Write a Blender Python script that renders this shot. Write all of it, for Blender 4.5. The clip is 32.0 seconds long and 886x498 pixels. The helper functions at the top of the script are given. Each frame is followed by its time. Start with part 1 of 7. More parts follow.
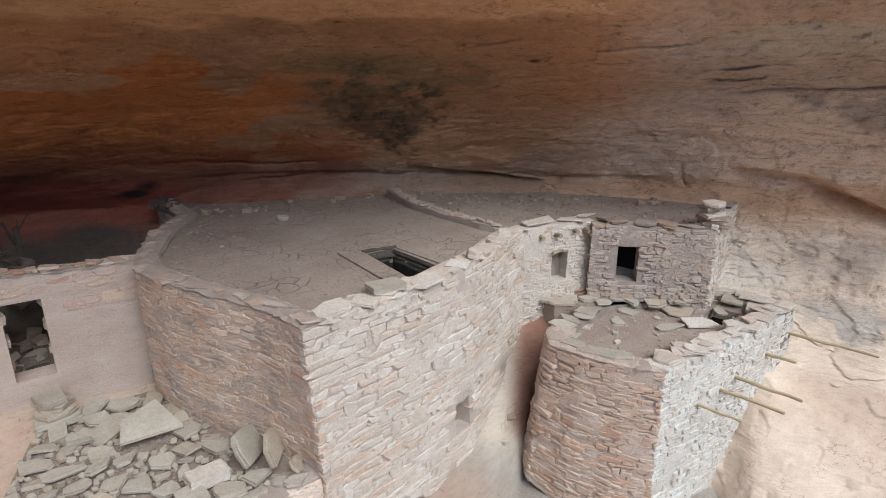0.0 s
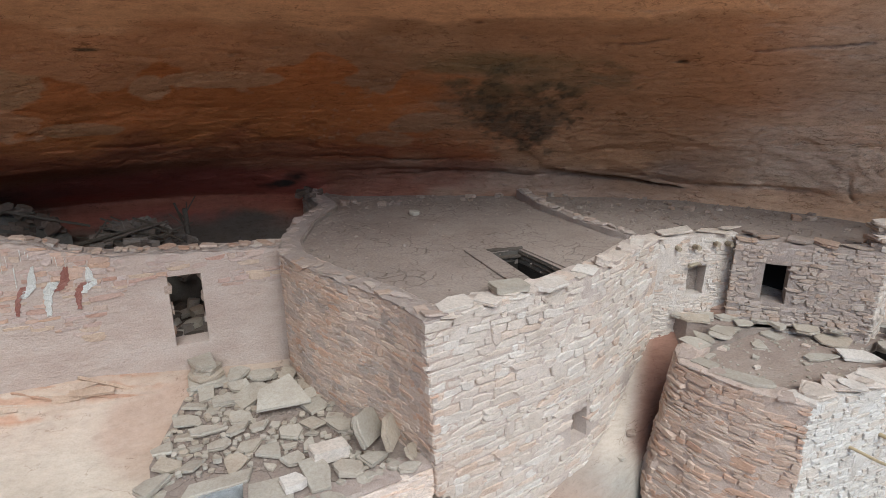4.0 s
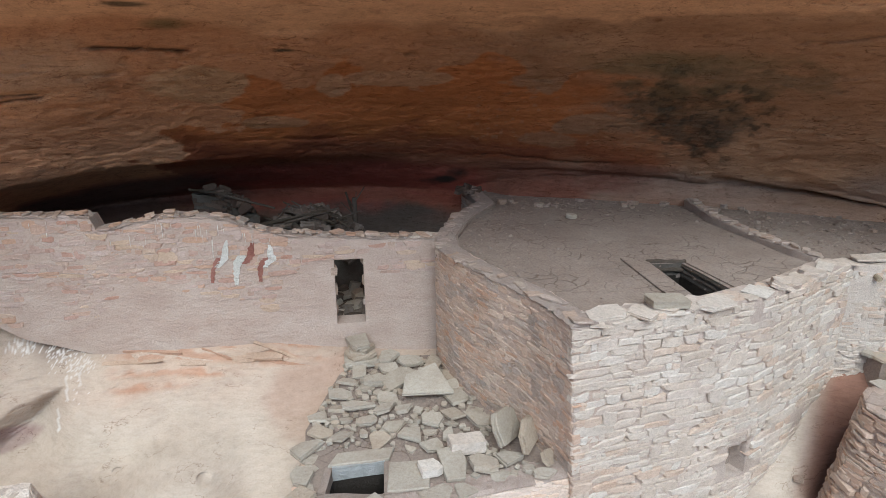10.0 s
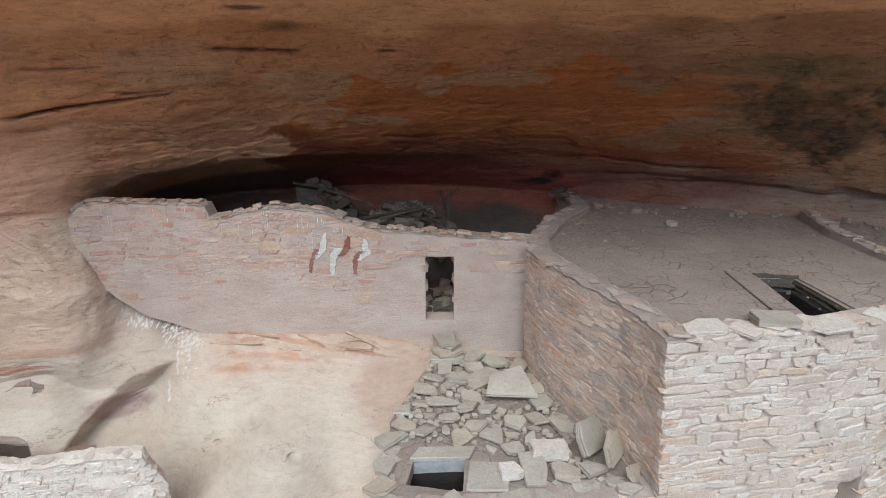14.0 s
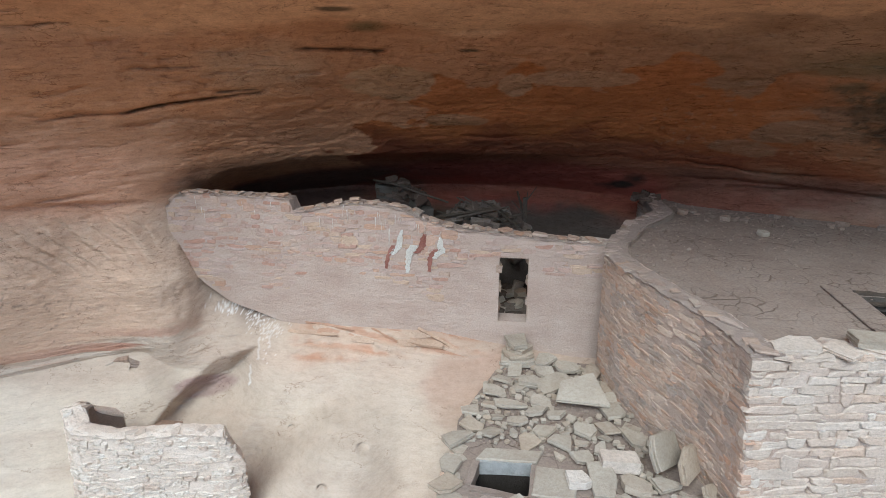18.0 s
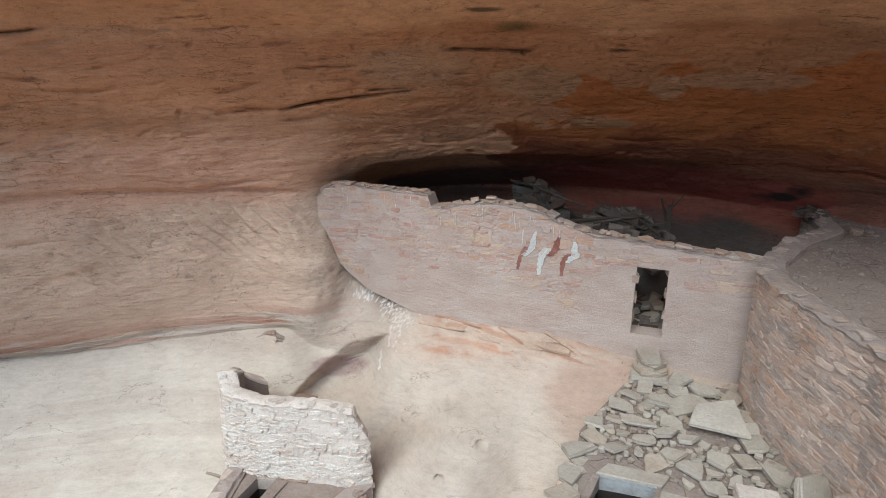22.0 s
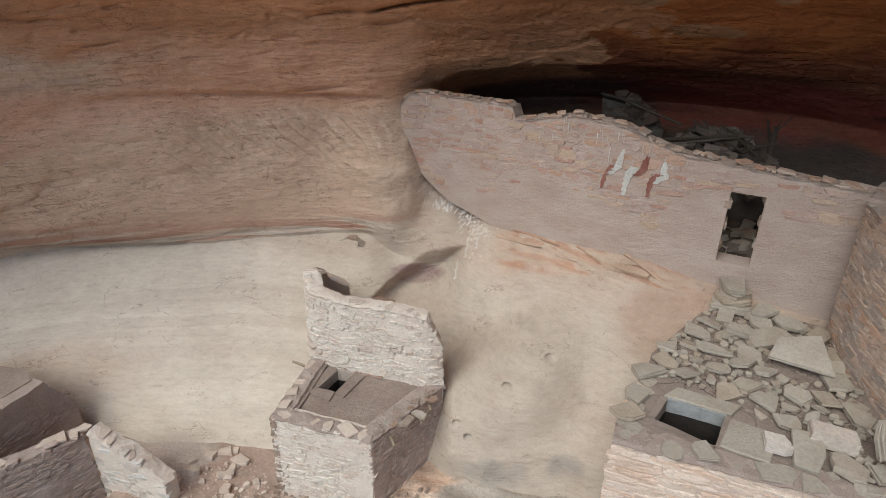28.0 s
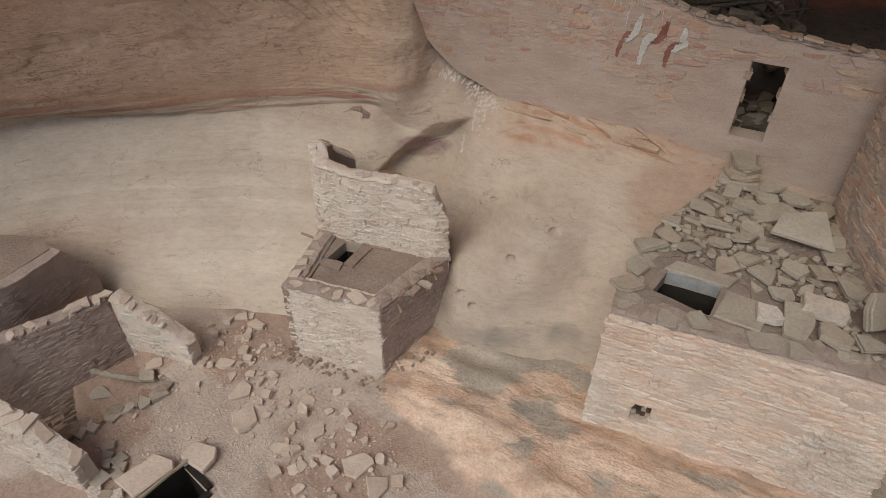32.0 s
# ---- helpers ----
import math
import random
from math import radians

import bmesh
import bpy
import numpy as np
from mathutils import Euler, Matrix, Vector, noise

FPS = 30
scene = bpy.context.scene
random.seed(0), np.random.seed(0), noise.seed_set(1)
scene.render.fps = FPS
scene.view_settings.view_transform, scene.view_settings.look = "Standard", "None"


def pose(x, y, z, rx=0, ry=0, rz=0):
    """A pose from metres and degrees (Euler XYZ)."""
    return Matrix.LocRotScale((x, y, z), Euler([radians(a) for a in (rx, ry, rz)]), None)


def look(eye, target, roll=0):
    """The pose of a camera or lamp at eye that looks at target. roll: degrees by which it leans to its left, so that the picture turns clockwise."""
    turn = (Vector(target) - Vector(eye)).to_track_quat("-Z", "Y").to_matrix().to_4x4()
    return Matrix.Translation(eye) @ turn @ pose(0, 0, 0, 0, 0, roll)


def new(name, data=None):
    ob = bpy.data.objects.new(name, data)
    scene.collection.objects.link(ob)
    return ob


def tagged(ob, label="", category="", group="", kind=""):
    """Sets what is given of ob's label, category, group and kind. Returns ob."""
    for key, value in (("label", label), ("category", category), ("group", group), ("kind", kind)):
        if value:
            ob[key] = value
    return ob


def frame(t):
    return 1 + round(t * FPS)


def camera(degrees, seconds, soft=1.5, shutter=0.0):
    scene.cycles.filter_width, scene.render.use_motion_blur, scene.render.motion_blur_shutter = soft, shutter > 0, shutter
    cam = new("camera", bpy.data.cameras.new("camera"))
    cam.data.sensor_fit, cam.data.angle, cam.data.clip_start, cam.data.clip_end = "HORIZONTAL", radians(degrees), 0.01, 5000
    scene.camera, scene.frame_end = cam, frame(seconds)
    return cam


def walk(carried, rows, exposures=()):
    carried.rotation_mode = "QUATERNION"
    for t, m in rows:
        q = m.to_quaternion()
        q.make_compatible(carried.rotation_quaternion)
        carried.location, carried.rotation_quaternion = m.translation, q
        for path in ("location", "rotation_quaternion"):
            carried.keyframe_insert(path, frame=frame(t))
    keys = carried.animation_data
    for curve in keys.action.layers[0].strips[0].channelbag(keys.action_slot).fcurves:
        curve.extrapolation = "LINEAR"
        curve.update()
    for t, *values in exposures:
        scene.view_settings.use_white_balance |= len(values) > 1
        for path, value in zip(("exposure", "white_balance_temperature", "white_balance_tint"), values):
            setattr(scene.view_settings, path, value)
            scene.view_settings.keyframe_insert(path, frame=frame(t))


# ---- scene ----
cam = camera(73.35, 32.0, soft=0.85)
# seconds, tilt, turn: the camera hovers and swings from the kiva to the tower, then tips down
TURN = [
    (0, 72.07, -27.52),
    (0.5, 72.07, -27.03),
    (1, 72.07, -26.07),
    (1.5, 72.07, -24.79),
    (2, 72.07, -22.86),
    (2.5, 72.07, -20.78),
    (3, 72.07, -18.65),
    (3.5, 72.07, -16.68),
    (4, 72.07, -14.83),
    (4.5, 72.07, -13.00),
    (6.5, 72.07, -6.81),
    (7, 72.07, -5.79),
    (7.5, 72.07, -4.83),
    (8, 72.07, -3.84),
    (8.5, 72.07, -2.76),
    (9, 72.07, -1.69),
    (9.5, 72.07, -0.58),
    (10, 72.07, 0.57),
    (10.5, 72.07, 1.76),
    (11, 72.07, 2.95),
    (11.5, 72.07, 4.15),
    (12, 72.07, 5.36),
    (12.5, 72.07, 6.53),
    (13, 72.07, 7.69),
    (13.5, 72.07, 8.80),
    (14, 72.07, 9.76),
    (14.5, 72.07, 10.67),
    (16.5, 72.07, 13.88),
    (17, 72.07, 14.64),
    (17.5, 72.07, 15.80),
    (18, 72.07, 17.31),
    (18.5, 72.07, 19.14),
    (19, 72.07, 21.00),
    (19.5, 72.07, 22.76),
    (20, 72.07, 24.57),
    (20.5, 72.07, 26.36),
    (21, 72.07, 27.97),
    (21.5, 72.07, 29.34),
    (22, 72.07, 30.67),
    (22.5, 72.07, 31.94),
    (23, 72.07, 33.22),
    (23.5, 72.07, 34.41),
    (24, 72.07, 35.55),
    (24.5, 72.07, 36.46),
    (26.5, 69.14, 38.72),
    (27, 66.90, 38.76),
    (27.5, 65.20, 38.79),
    (28, 63.71, 38.84),
    (28.5, 61.70, 38.88),
    (29, 59.59, 38.90),
    (29.5, 57.57, 38.87),
    (30, 55.87, 38.91),
    (30.5, 54.15, 38.91),
    (31, 52.22, 38.96),
    (31.5, 51.60, 39.12),
    (32, 51.58, 39.54),
]
EYE = (0.0, 0.0, 7.0)
walk(cam, [(t, pose(*EYE, rx, 0, rz)) for t, rx, rz in TURN],
     [(0, 0.69, 5950, 3), (10, 0.72, 5820, 1), (16, 0.73, 5740, 0), (24.5, 0.65, 5760, 0), (27, 0.44, 6090, 2), (29, 0.17, 6470, 4), (30.5, -0.04, 6800, 7), (32, -0.13, 6900, 7)])

# ---- light: open shade, sky through the mouth of the alcove ----
world = bpy.data.worlds.new("world")
scene.world = world
world.use_nodes = True
sky = world.node_tree.nodes.new("ShaderNodeTexSky")
sky.sky_type = "NISHITA"
sky.sun_disc = False
sky.sun_elevation = radians(48)
sky.sun_rotation = radians(175)
back = world.node_tree.nodes["Background"]
back.inputs["Strength"].default_value = 0.135
world.node_tree.links.new(sky.outputs[0], back.inputs["Color"])

sun = new("sun", bpy.data.lights.new("sun", "SUN"))
sun.data.energy = 2.1
sun.data.angle = radians(46)
sun.data.color = (1.0, 0.95, 0.88)
sun.matrix_world = look((1.2, -10.5, 20.6), (0, 6, 2))


# ---- materials ----
def material(name, rough=0.95):
    m = bpy.data.materials.new(name)
    m.use_nodes = True
    b = m.node_tree.nodes["Principled BSDF"]
    b.inputs["Roughness"].default_value = rough
    b.inputs["Specular IOR Level"].default_value = 0.15
    return m, m.node_tree.nodes, m.node_tree.links, b


def noise_node(N, L, vec, scale, detail=6, rough=0.6, stretch=None):
    if stretch:
        mp = N.new("ShaderNodeMapping")
        mp.inputs["Scale"].default_value = stretch
        L.new(vec, mp.inputs["Vector"])
        vec = mp.outputs[0]
    n = N.new("ShaderNodeTexNoise")
    n.inputs["Scale"].default_value = scale
    n.inputs["Detail"].default_value = detail
    n.inputs["Roughness"].default_value = rough
    L.new(vec, n.inputs["Vector"])
    return n.outputs["Fac"]


def ramp(N, L, fac, *stops):
    r = N.new("ShaderNodeValToRGB")
    e = r.color_ramp.elements
    while len(e) < len(stops):
        e.new(0.5)
    for el, (p, c) in zip(e, stops):
        el.position = p
        el.color = (*c, 1) if len(c) == 3 else c
    L.new(fac, r.inputs["Fac"])
    return r.outputs["Color"]


def mix(N, L, fac, a, b, mode="MIX"):
    m = N.new("ShaderNodeMix")
    m.data_type, m.blend_type = "RGBA", mode
    for sock, v in ((m.inputs[0], fac), (m.inputs[6], a), (m.inputs[7], b)):
        if isinstance(v, (int, float)):
            sock.default_value = v
        elif isinstance(v, tuple):
            sock.default_value = (*v, 1)
        else:
            L.new(v, sock)
    return m.outputs[2]


def maths(N, L, op, a, b=0.0):
    m = N.new("ShaderNodeMath")
    m.operation = op
    for sock, v in ((m.inputs[0], a), (m.inputs[1], b)):
        if isinstance(v, (int, float)):
            sock.default_value = v
        else:
            L.new(v, sock)
    return m.outputs[0]


def bump(N, L, bsdf, height, strength=0.5, distance=0.02):
    b = N.new("ShaderNodeBump")
    b.inputs["Strength"].default_value = strength
    b.inputs["Distance"].default_value = distance
    L.new(height, b.inputs["Height"])
    L.new(b.outputs[0], bsdf.inputs["Normal"])


def place(N):
    g = N.new("ShaderNodeNewGeometry")
    return g.outputs["Position"], g.outputs["Random Per Island"]


def rock_material():
    """Sandstone: its stain and shade colours come with the mesh, grain and thin strata from noise."""
    m, N, L, b = material("sandstone")
    pos, _ = place(N)
    tint = N.new("ShaderNodeVertexColor")
    tint.layer_name = "stain_shade"
    strata = noise_node(N, L, pos, 3.0, 10, 0.72, (0.7, 0.7, 8.0))
    grain = noise_node(N, L, pos, 9.0, 9, 0.72, (0.6, 0.6, 2.2))
    broad = noise_node(N, L, pos, 1.1, 7, 0.65)
    c = mix(N, L, maths(N, L, "ADD", maths(N, L, "MULTIPLY", tint.outputs["Alpha"], 0.45), 0.15), tint.outputs[0], ramp(N, L, strata, (0.3, (0.80, 0.77, 0.75)), (0.5, (1, 1, 1)), (0.72, (1.12, 1.11, 1.10))), "MULTIPLY")
    c = mix(N, L, 0.55, c, ramp(N, L, grain, (0.25, (0.7, 0.66, 0.64)), (0.52, (1, 1, 1)), (0.8, (1.2, 1.2, 1.2))), "MULTIPLY")
    c = mix(N, L, 0.5, c, ramp(N, L, broad, (0.3, (0.78, 0.75, 0.73)), (0.55, (1.02, 1.02, 1.02)), (0.75, (1.16, 1.17, 1.17))), "MULTIPLY")
    # thin plates have spalled off in steps; some of their edges stand open as dark cracks
    coarse = tint.outputs["Alpha"]
    height, joint = None, None
    for scale, stretch, steps, width, rare in ((0.8, (0.5, 0.5, 3.2), 10.0, 0.06, 0.54), (2.0, (0.45, 0.45, 3.6), 8.0, 0.09, 0.58), (5.0, (0.6, 0.6, 2.4), 6.0, 0.10, 0.56)):
        n = maths(N, L, "MULTIPLY", noise_node(N, L, pos, scale, 5, 0.54, stretch), steps)
        part_of = maths(N, L, "FRACT", n)
        tread = maths(N, L, "MULTIPLY", maths(N, L, "FLOOR", n), 1.0 / scale ** 0.7)
        edge = ramp(N, L, part_of, (0.0, (0, 0, 0)), (width, (1, 1, 1)))
        gone = ramp(N, L, noise_node(N, L, pos, scale * 1.3, 4), (rare, (1, 1, 1)), (rare + 0.08, (0, 0, 0)))
        open_edge = maths(N, L, "MAXIMUM", edge, gone)
        height = tread if height is None else maths(N, L, "ADD", height, tread)
        joint = open_edge if joint is None else maths(N, L, "MULTIPLY", joint, open_edge)
    joint = maths(N, L, "MAXIMUM", joint, maths(N, L, "SUBTRACT", 1.0, maths(N, L, "MULTIPLY", coarse, 1.3)))
    c = mix(N, L, 1.0, c, mix(N, L, joint, (0.55, 0.48, 0.43), (1.0, 1.0, 1.0)), "MULTIPLY")
    crust = noise_node(N, L, pos, 4.5, 12, 0.74, (1.0, 1.0, 1.5))
    c = mix(N, L, maths(N, L, "MULTIPLY", coarse, 0.6), c, mix(N, L, 1.0, c, ramp(N, L, crust, (0.36, (0.62, 0.57, 0.54)), (0.46, (0.98, 0.98, 0.98)), (0.6, (1.08, 1.08, 1.08))), "MULTIPLY"))
    speck = noise_node(N, L, pos, 38.0, 6, 0.78)
    c = mix(N, L, maths(N, L, "ADD", 0.3, maths(N, L, "MULTIPLY", coarse, 0.5)), c, ramp(N, L, speck, (0.3, (0.66, 0.63, 0.61)), (0.5, (1, 1, 1)), (0.7, (1.12, 1.12, 1.12))), "MULTIPLY")
    # wandering hairline cracks, broken off here and there
    hair = None
    for scale, width, rare in ((0.55, 0.0022, 0.50), (1.5, 0.0045, 0.56)):
        off = maths(N, L, "ABSOLUTE", maths(N, L, "SUBTRACT", noise_node(N, L, pos, scale, 7, 0.58, (1, 1, 2.2)), 0.5))
        line = ramp(N, L, off, (0.0, (0, 0, 0)), (width, (1, 1, 1)))
        line = maths(N, L, "MAXIMUM", line, ramp(N, L, noise_node(N, L, pos, scale * 1.9, 4), (rare, (1, 1, 1)), (rare + 0.05, (0, 0, 0))))
        hair = line if hair is None else maths(N, L, "MULTIPLY", hair, line)
    c = mix(N, L, 1.0, c, mix(N, L, hair, (0.58, 0.52, 0.48), (1.0, 1.0, 1.0)), "MULTIPLY")
    L.new(c, b.inputs["Base Color"])
    h = maths(N, L, "ADD", maths(N, L, "ADD", maths(N, L, "MULTIPLY", strata, 0.3), maths(N, L, "MULTIPLY", joint, 0.45)), maths(N, L, "ADD", maths(N, L, "MULTIPLY", grain, 0.5), maths(N, L, "MULTIPLY", maths(N, L, "MULTIPLY", crust, 0.7), coarse)))
    h = maths(N, L, "ADD", h, maths(N, L, "MULTIPLY", height, maths(N, L, "MULTIPLY", coarse, 0.8)))
    bump(N, L, b, h, 0.85, 0.05)
    return m


def stone_material(name, shades, dark=0.6):
    """Masonry stone: one shade a piece, with pale lime bloom and dusty grain."""
    m, N, L, b = material(name)
    pos, isle = place(N)
    info = N.new("ShaderNodeObjectInfo")
    pick = maths(N, L, "FRACT", maths(N, L, "ADD", info.outputs["Random"], isle))
    n = len(shades)
    base = ramp(N, L, pick, *[((i + 0.5) / n, s) for i, s in enumerate(shades)])
    grain = noise_node(N, L, pos, 22.0, 8, 0.7, (1, 1, 1.8))
    wash = noise_node(N, L, pos, 2.2, 6, 0.6)
    c = mix(N, L, 0.9, base, ramp(N, L, grain, (0.28, (dark, dark * 0.97, dark * 0.94)), (0.52, (1, 1, 1)), (0.8, (1.16, 1.15, 1.14))), "MULTIPLY")
    c = mix(N, L, 0.7, c, ramp(N, L, wash, (0.3, (0.82, 0.78, 0.75)), (0.6, (1.06, 1.06, 1.06))), "MULTIPLY")
    fleck = noise_node(N, L, pos, 60.0, 5, 0.75)
    c = mix(N, L, min(1.0, 2.2 * (1 - dark)), c, ramp(N, L, fleck, (0.3, (0.7, 0.68, 0.66)), (0.48, (1, 1, 1)), (0.72, (1.14, 1.14, 1.14))), "MULTIPLY")
    L.new(c, b.inputs["Base Color"])
    bump(N, L, b, maths(N, L, "ADD", grain, maths(N, L, "MULTIPLY", fleck, 0.4)), min(1.0, 2.4 * (1 - dark) + 0.15), 0.035)
    return m


def earth_material(name, a, b2, c3, scale=1.0, crack=0.0, gritty=0.9, stretch=None, relief=0.9):
    """Dry mud or dust: patches of two shades, grit, and cracks where it has dried."""
    m, N, L, b = material(name, 1.0)
    pos, _ = place(N)
    broad = noise_node(N, L, pos, 1.3 * scale, 7, 0.62, stretch)
    grit = noise_node(N, L, pos, 30 * scale, 8, 0.75, stretch)
    c = ramp(N, L, broad, (0.3, a), (0.5, b2), (0.72, c3))
    c = mix(N, L, gritty, c, ramp(N, L, grit, (0.25, (0.62, 0.6, 0.58)), (0.5, (1, 1, 1)), (0.78, (1.28, 1.28, 1.28))), "MULTIPLY")
    h = maths(N, L, "ADD", grit, maths(N, L, "MULTIPLY", noise_node(N, L, pos, 6.0 * scale, 6, 0.65, stretch), 1.6))
    if crack:
        warp = N.new("ShaderNodeTexNoise")
        warp.inputs["Scale"].default_value = 3.0
        L.new(pos, warp.inputs["Vector"])
        wv = N.new("ShaderNodeVectorMath")
        wv.operation = "MULTIPLY_ADD"
        wv.inputs[1].default_value = (0.35, 0.35, 0.0)
        L.new(warp.outputs["Color"], wv.inputs[0])
        L.new(pos, wv.inputs[2])
        v = N.new("ShaderNodeTexVoronoi")
        v.feature = "DISTANCE_TO_EDGE"
        v.inputs["Scale"].default_value = 3.6
        L.new(wv.outputs[0], v.inputs["Vector"])
        line = ramp(N, L, v.outputs["Distance"], (0.0, (0, 0, 0)), (0.035, (1, 1, 1)))
        keep = ramp(N, L, noise_node(N, L, pos, 0.9, 3), (0.42, (0, 0, 0)), (0.56, (1, 1, 1)))
        c = mix(N, L, maths(N, L, "MULTIPLY", keep, crack), c, mix(N, L, 1.0, c, mix(N, L, line, (0.58, 0.55, 0.53), (1.0, 1.0, 1.0)), "MULTIPLY"))
        h = maths(N, L, "ADD", maths(N, L, "MULTIPLY", grit, 0.6), maths(N, L, "MULTIPLY", maths(N, L, "MULTIPLY", line, keep), 0.5))
    L.new(c, b.inputs["Base Color"])
    bump(N, L, b, h, relief, 0.025)
    return m


def wood_material(name, dark, mid, pale):
    """Grey or yellowed pole wood, with grain along its length."""
    m, N, L, b = material(name, 0.9)
    co = N.new("ShaderNodeTexCoord").outputs["Object"]
    g = noise_node(N, L, co, 14, 8, 0.7, (1, 1, 0.08))
    L.new(ramp(N, L, g, (0.3, dark), (0.5, mid), (0.75, pale)), b.inputs["Base Color"])
    bump(N, L, b, g, 0.5, 0.01)
    return m


def ground_material():
    """Dust and bare rock, coloured by the sheet's own stains, with grit."""
    m, N, L, b = material("ground", 1.0)
    pos, _ = place(N)
    tint = N.new("ShaderNodeVertexColor")
    tint.layer_name = "stain_shade"
    broad = noise_node(N, L, pos, 1.6, 8, 0.68)
    grit = noise_node(N, L, pos, 26, 8, 0.75)
    c = mix(N, L, 0.9, tint.outputs[0], ramp(N, L, broad, (0.3, (0.76, 0.74, 0.73)), (0.5, (1, 1, 1)), (0.7, (1.18, 1.18, 1.18))), "MULTIPLY")
    c = mix(N, L, 0.9, c, ramp(N, L, grit, (0.25, (0.6, 0.58, 0.56)), (0.5, (1, 1, 1)), (0.78, (1.28, 1.28, 1.28))), "MULTIPLY")
    # the bare apron is planed across its beds: thin cream and rusty streaks
    turn = N.new("ShaderNodeMapping")
    turn.inputs["Rotation"].default_value = (0, 0, radians(-12))
    L.new(pos, turn.inputs["Vector"])
    beds = noise_node(N, L, turn.outputs[0], 1.0, 9, 0.62, (1.3, 4.0, 1.0))
    fine = noise_node(N, L, turn.outputs[0], 2.2, 6, 0.6, (1.2, 4.6, 1.0))
    bare = tint.outputs["Alpha"]
    c = mix(N, L, bare, c, mix(N, L, 0.9, c, ramp(N, L, beds, (0.34, (0.82, 0.70, 0.62)), (0.46, (1.0, 0.95, 0.92)), (0.56, (1.04, 1.03, 1.01)), (0.7, (1.12, 1.14, 1.13))), "MULTIPLY"))
    c = mix(N, L, bare, c, mix(N, L, 0.8, c, ramp(N, L, fine, (0.30, (0.72, 0.62, 0.56)), (0.38, (1, 1, 1)), (0.68, (1.12, 1.12, 1.12))), "MULTIPLY"))
    L.new(c, b.inputs["Base Color"])
    cut = maths(N, L, "MULTIPLY", bare, maths(N, L, "ADD", beds, fine))
    bump(N, L, b, maths(N, L, "ADD", maths(N, L, "ADD", grit, maths(N, L, "MULTIPLY", broad, 1.5)), maths(N, L, "MULTIPLY", cut, 1.2)), 0.9, 0.03)
    return m


ROCK = rock_material()
GROUND = ground_material()
PALE_STONE = stone_material("pale_stone", [(0.60, 0.515, 0.44), (0.66, 0.595, 0.53), (0.60, 0.46, 0.365), (0.68, 0.625, 0.565), (0.61, 0.515, 0.445), (0.64, 0.555, 0.48)], 0.74)
WHITE_STONE = stone_material("bleached_stone", [(0.80, 0.70, 0.61), (0.85, 0.79, 0.71), (0.77, 0.64, 0.545), (0.82, 0.74, 0.655)])
PINK_STONE = stone_material("pink_stone", [(0.43, 0.345, 0.295), (0.48, 0.40, 0.35), (0.47, 0.345, 0.265), (0.42, 0.36, 0.315), (0.51, 0.42, 0.355)], 0.74)
BROWN_STONE = stone_material("brown_stone", [(0.39, 0.30, 0.245), (0.43, 0.335, 0.27), (0.41, 0.28, 0.21), (0.37, 0.30, 0.255), (0.45, 0.36, 0.295)])
GREY_SLAB = stone_material("grey_slab", [(0.42, 0.375, 0.315), (0.48, 0.43, 0.365), (0.39, 0.345, 0.285), (0.45, 0.405, 0.345), (0.44, 0.37, 0.295)], 0.8)
# dark for the recess's shade, put into the colour; burnt stones use it too
SHADE_SOOT_SLAB = stone_material("shade_soot_slab", [(0.09, 0.064, 0.052), (0.14, 0.102, 0.082), (0.18, 0.135, 0.11), (0.115, 0.08, 0.064)], 0.7)
MORTAR = earth_material("mud_mortar", (0.25, 0.20, 0.17), (0.32, 0.26, 0.22), (0.39, 0.32, 0.275), 2.0)
PALE_MORTAR = earth_material("pale_mud_mortar", (0.52, 0.44, 0.38), (0.60, 0.52, 0.455), (0.66, 0.58, 0.51), 2.0)
PLASTER = earth_material("mud_plaster", (0.445, 0.34, 0.285), (0.49, 0.388, 0.33), (0.54, 0.448, 0.388), 1.3, 0.0, 0.6, (1, 1, 2.0), 0.7)
GRIT = stone_material("roof_grit", [(0.27, 0.215, 0.18), (0.32, 0.26, 0.22), (0.24, 0.19, 0.16), (0.36, 0.295, 0.25)], 0.8)
ROOF_MUD = earth_material("roof_mud", (0.245, 0.195, 0.165), (0.285, 0.23, 0.195), (0.325, 0.268, 0.228), 1.0, 0.9)
DUST = earth_material("ground_dust", (0.275, 0.21, 0.175), (0.33, 0.258, 0.215), (0.385, 0.315, 0.265), 1.0)
# near-black mud: the shade inside hatches and rooms, put into the colour
SHADE_MUD = earth_material("shade_mud", (0.022, 0.019, 0.016), (0.032, 0.027, 0.023), (0.045, 0.038, 0.033), 1.0)
# darkened mud: recess and hatch shade put into its colour
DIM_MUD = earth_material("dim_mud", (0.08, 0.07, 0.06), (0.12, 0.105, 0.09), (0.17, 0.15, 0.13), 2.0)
WALL_STONE = stone_material("plastered_stone", [(0.48, 0.375, 0.325), (0.51, 0.405, 0.36), (0.53, 0.35, 0.25), (0.47, 0.345, 0.29), (0.53, 0.43, 0.385), (0.47, 0.29, 0.225), (0.50, 0.39, 0.335), (0.54, 0.41, 0.31)], 0.8)
THIN_STONE = stone_material("thin_stone", [(0.76, 0.62, 0.52), (0.78, 0.66, 0.565), (0.74, 0.56, 0.445), (0.80, 0.70, 0.605), (0.73, 0.61, 0.53)], 0.78)
PINK_MUD = earth_material("pink_mud", (0.33, 0.265, 0.23), (0.385, 0.315, 0.275), (0.43, 0.36, 0.31), 2.5)
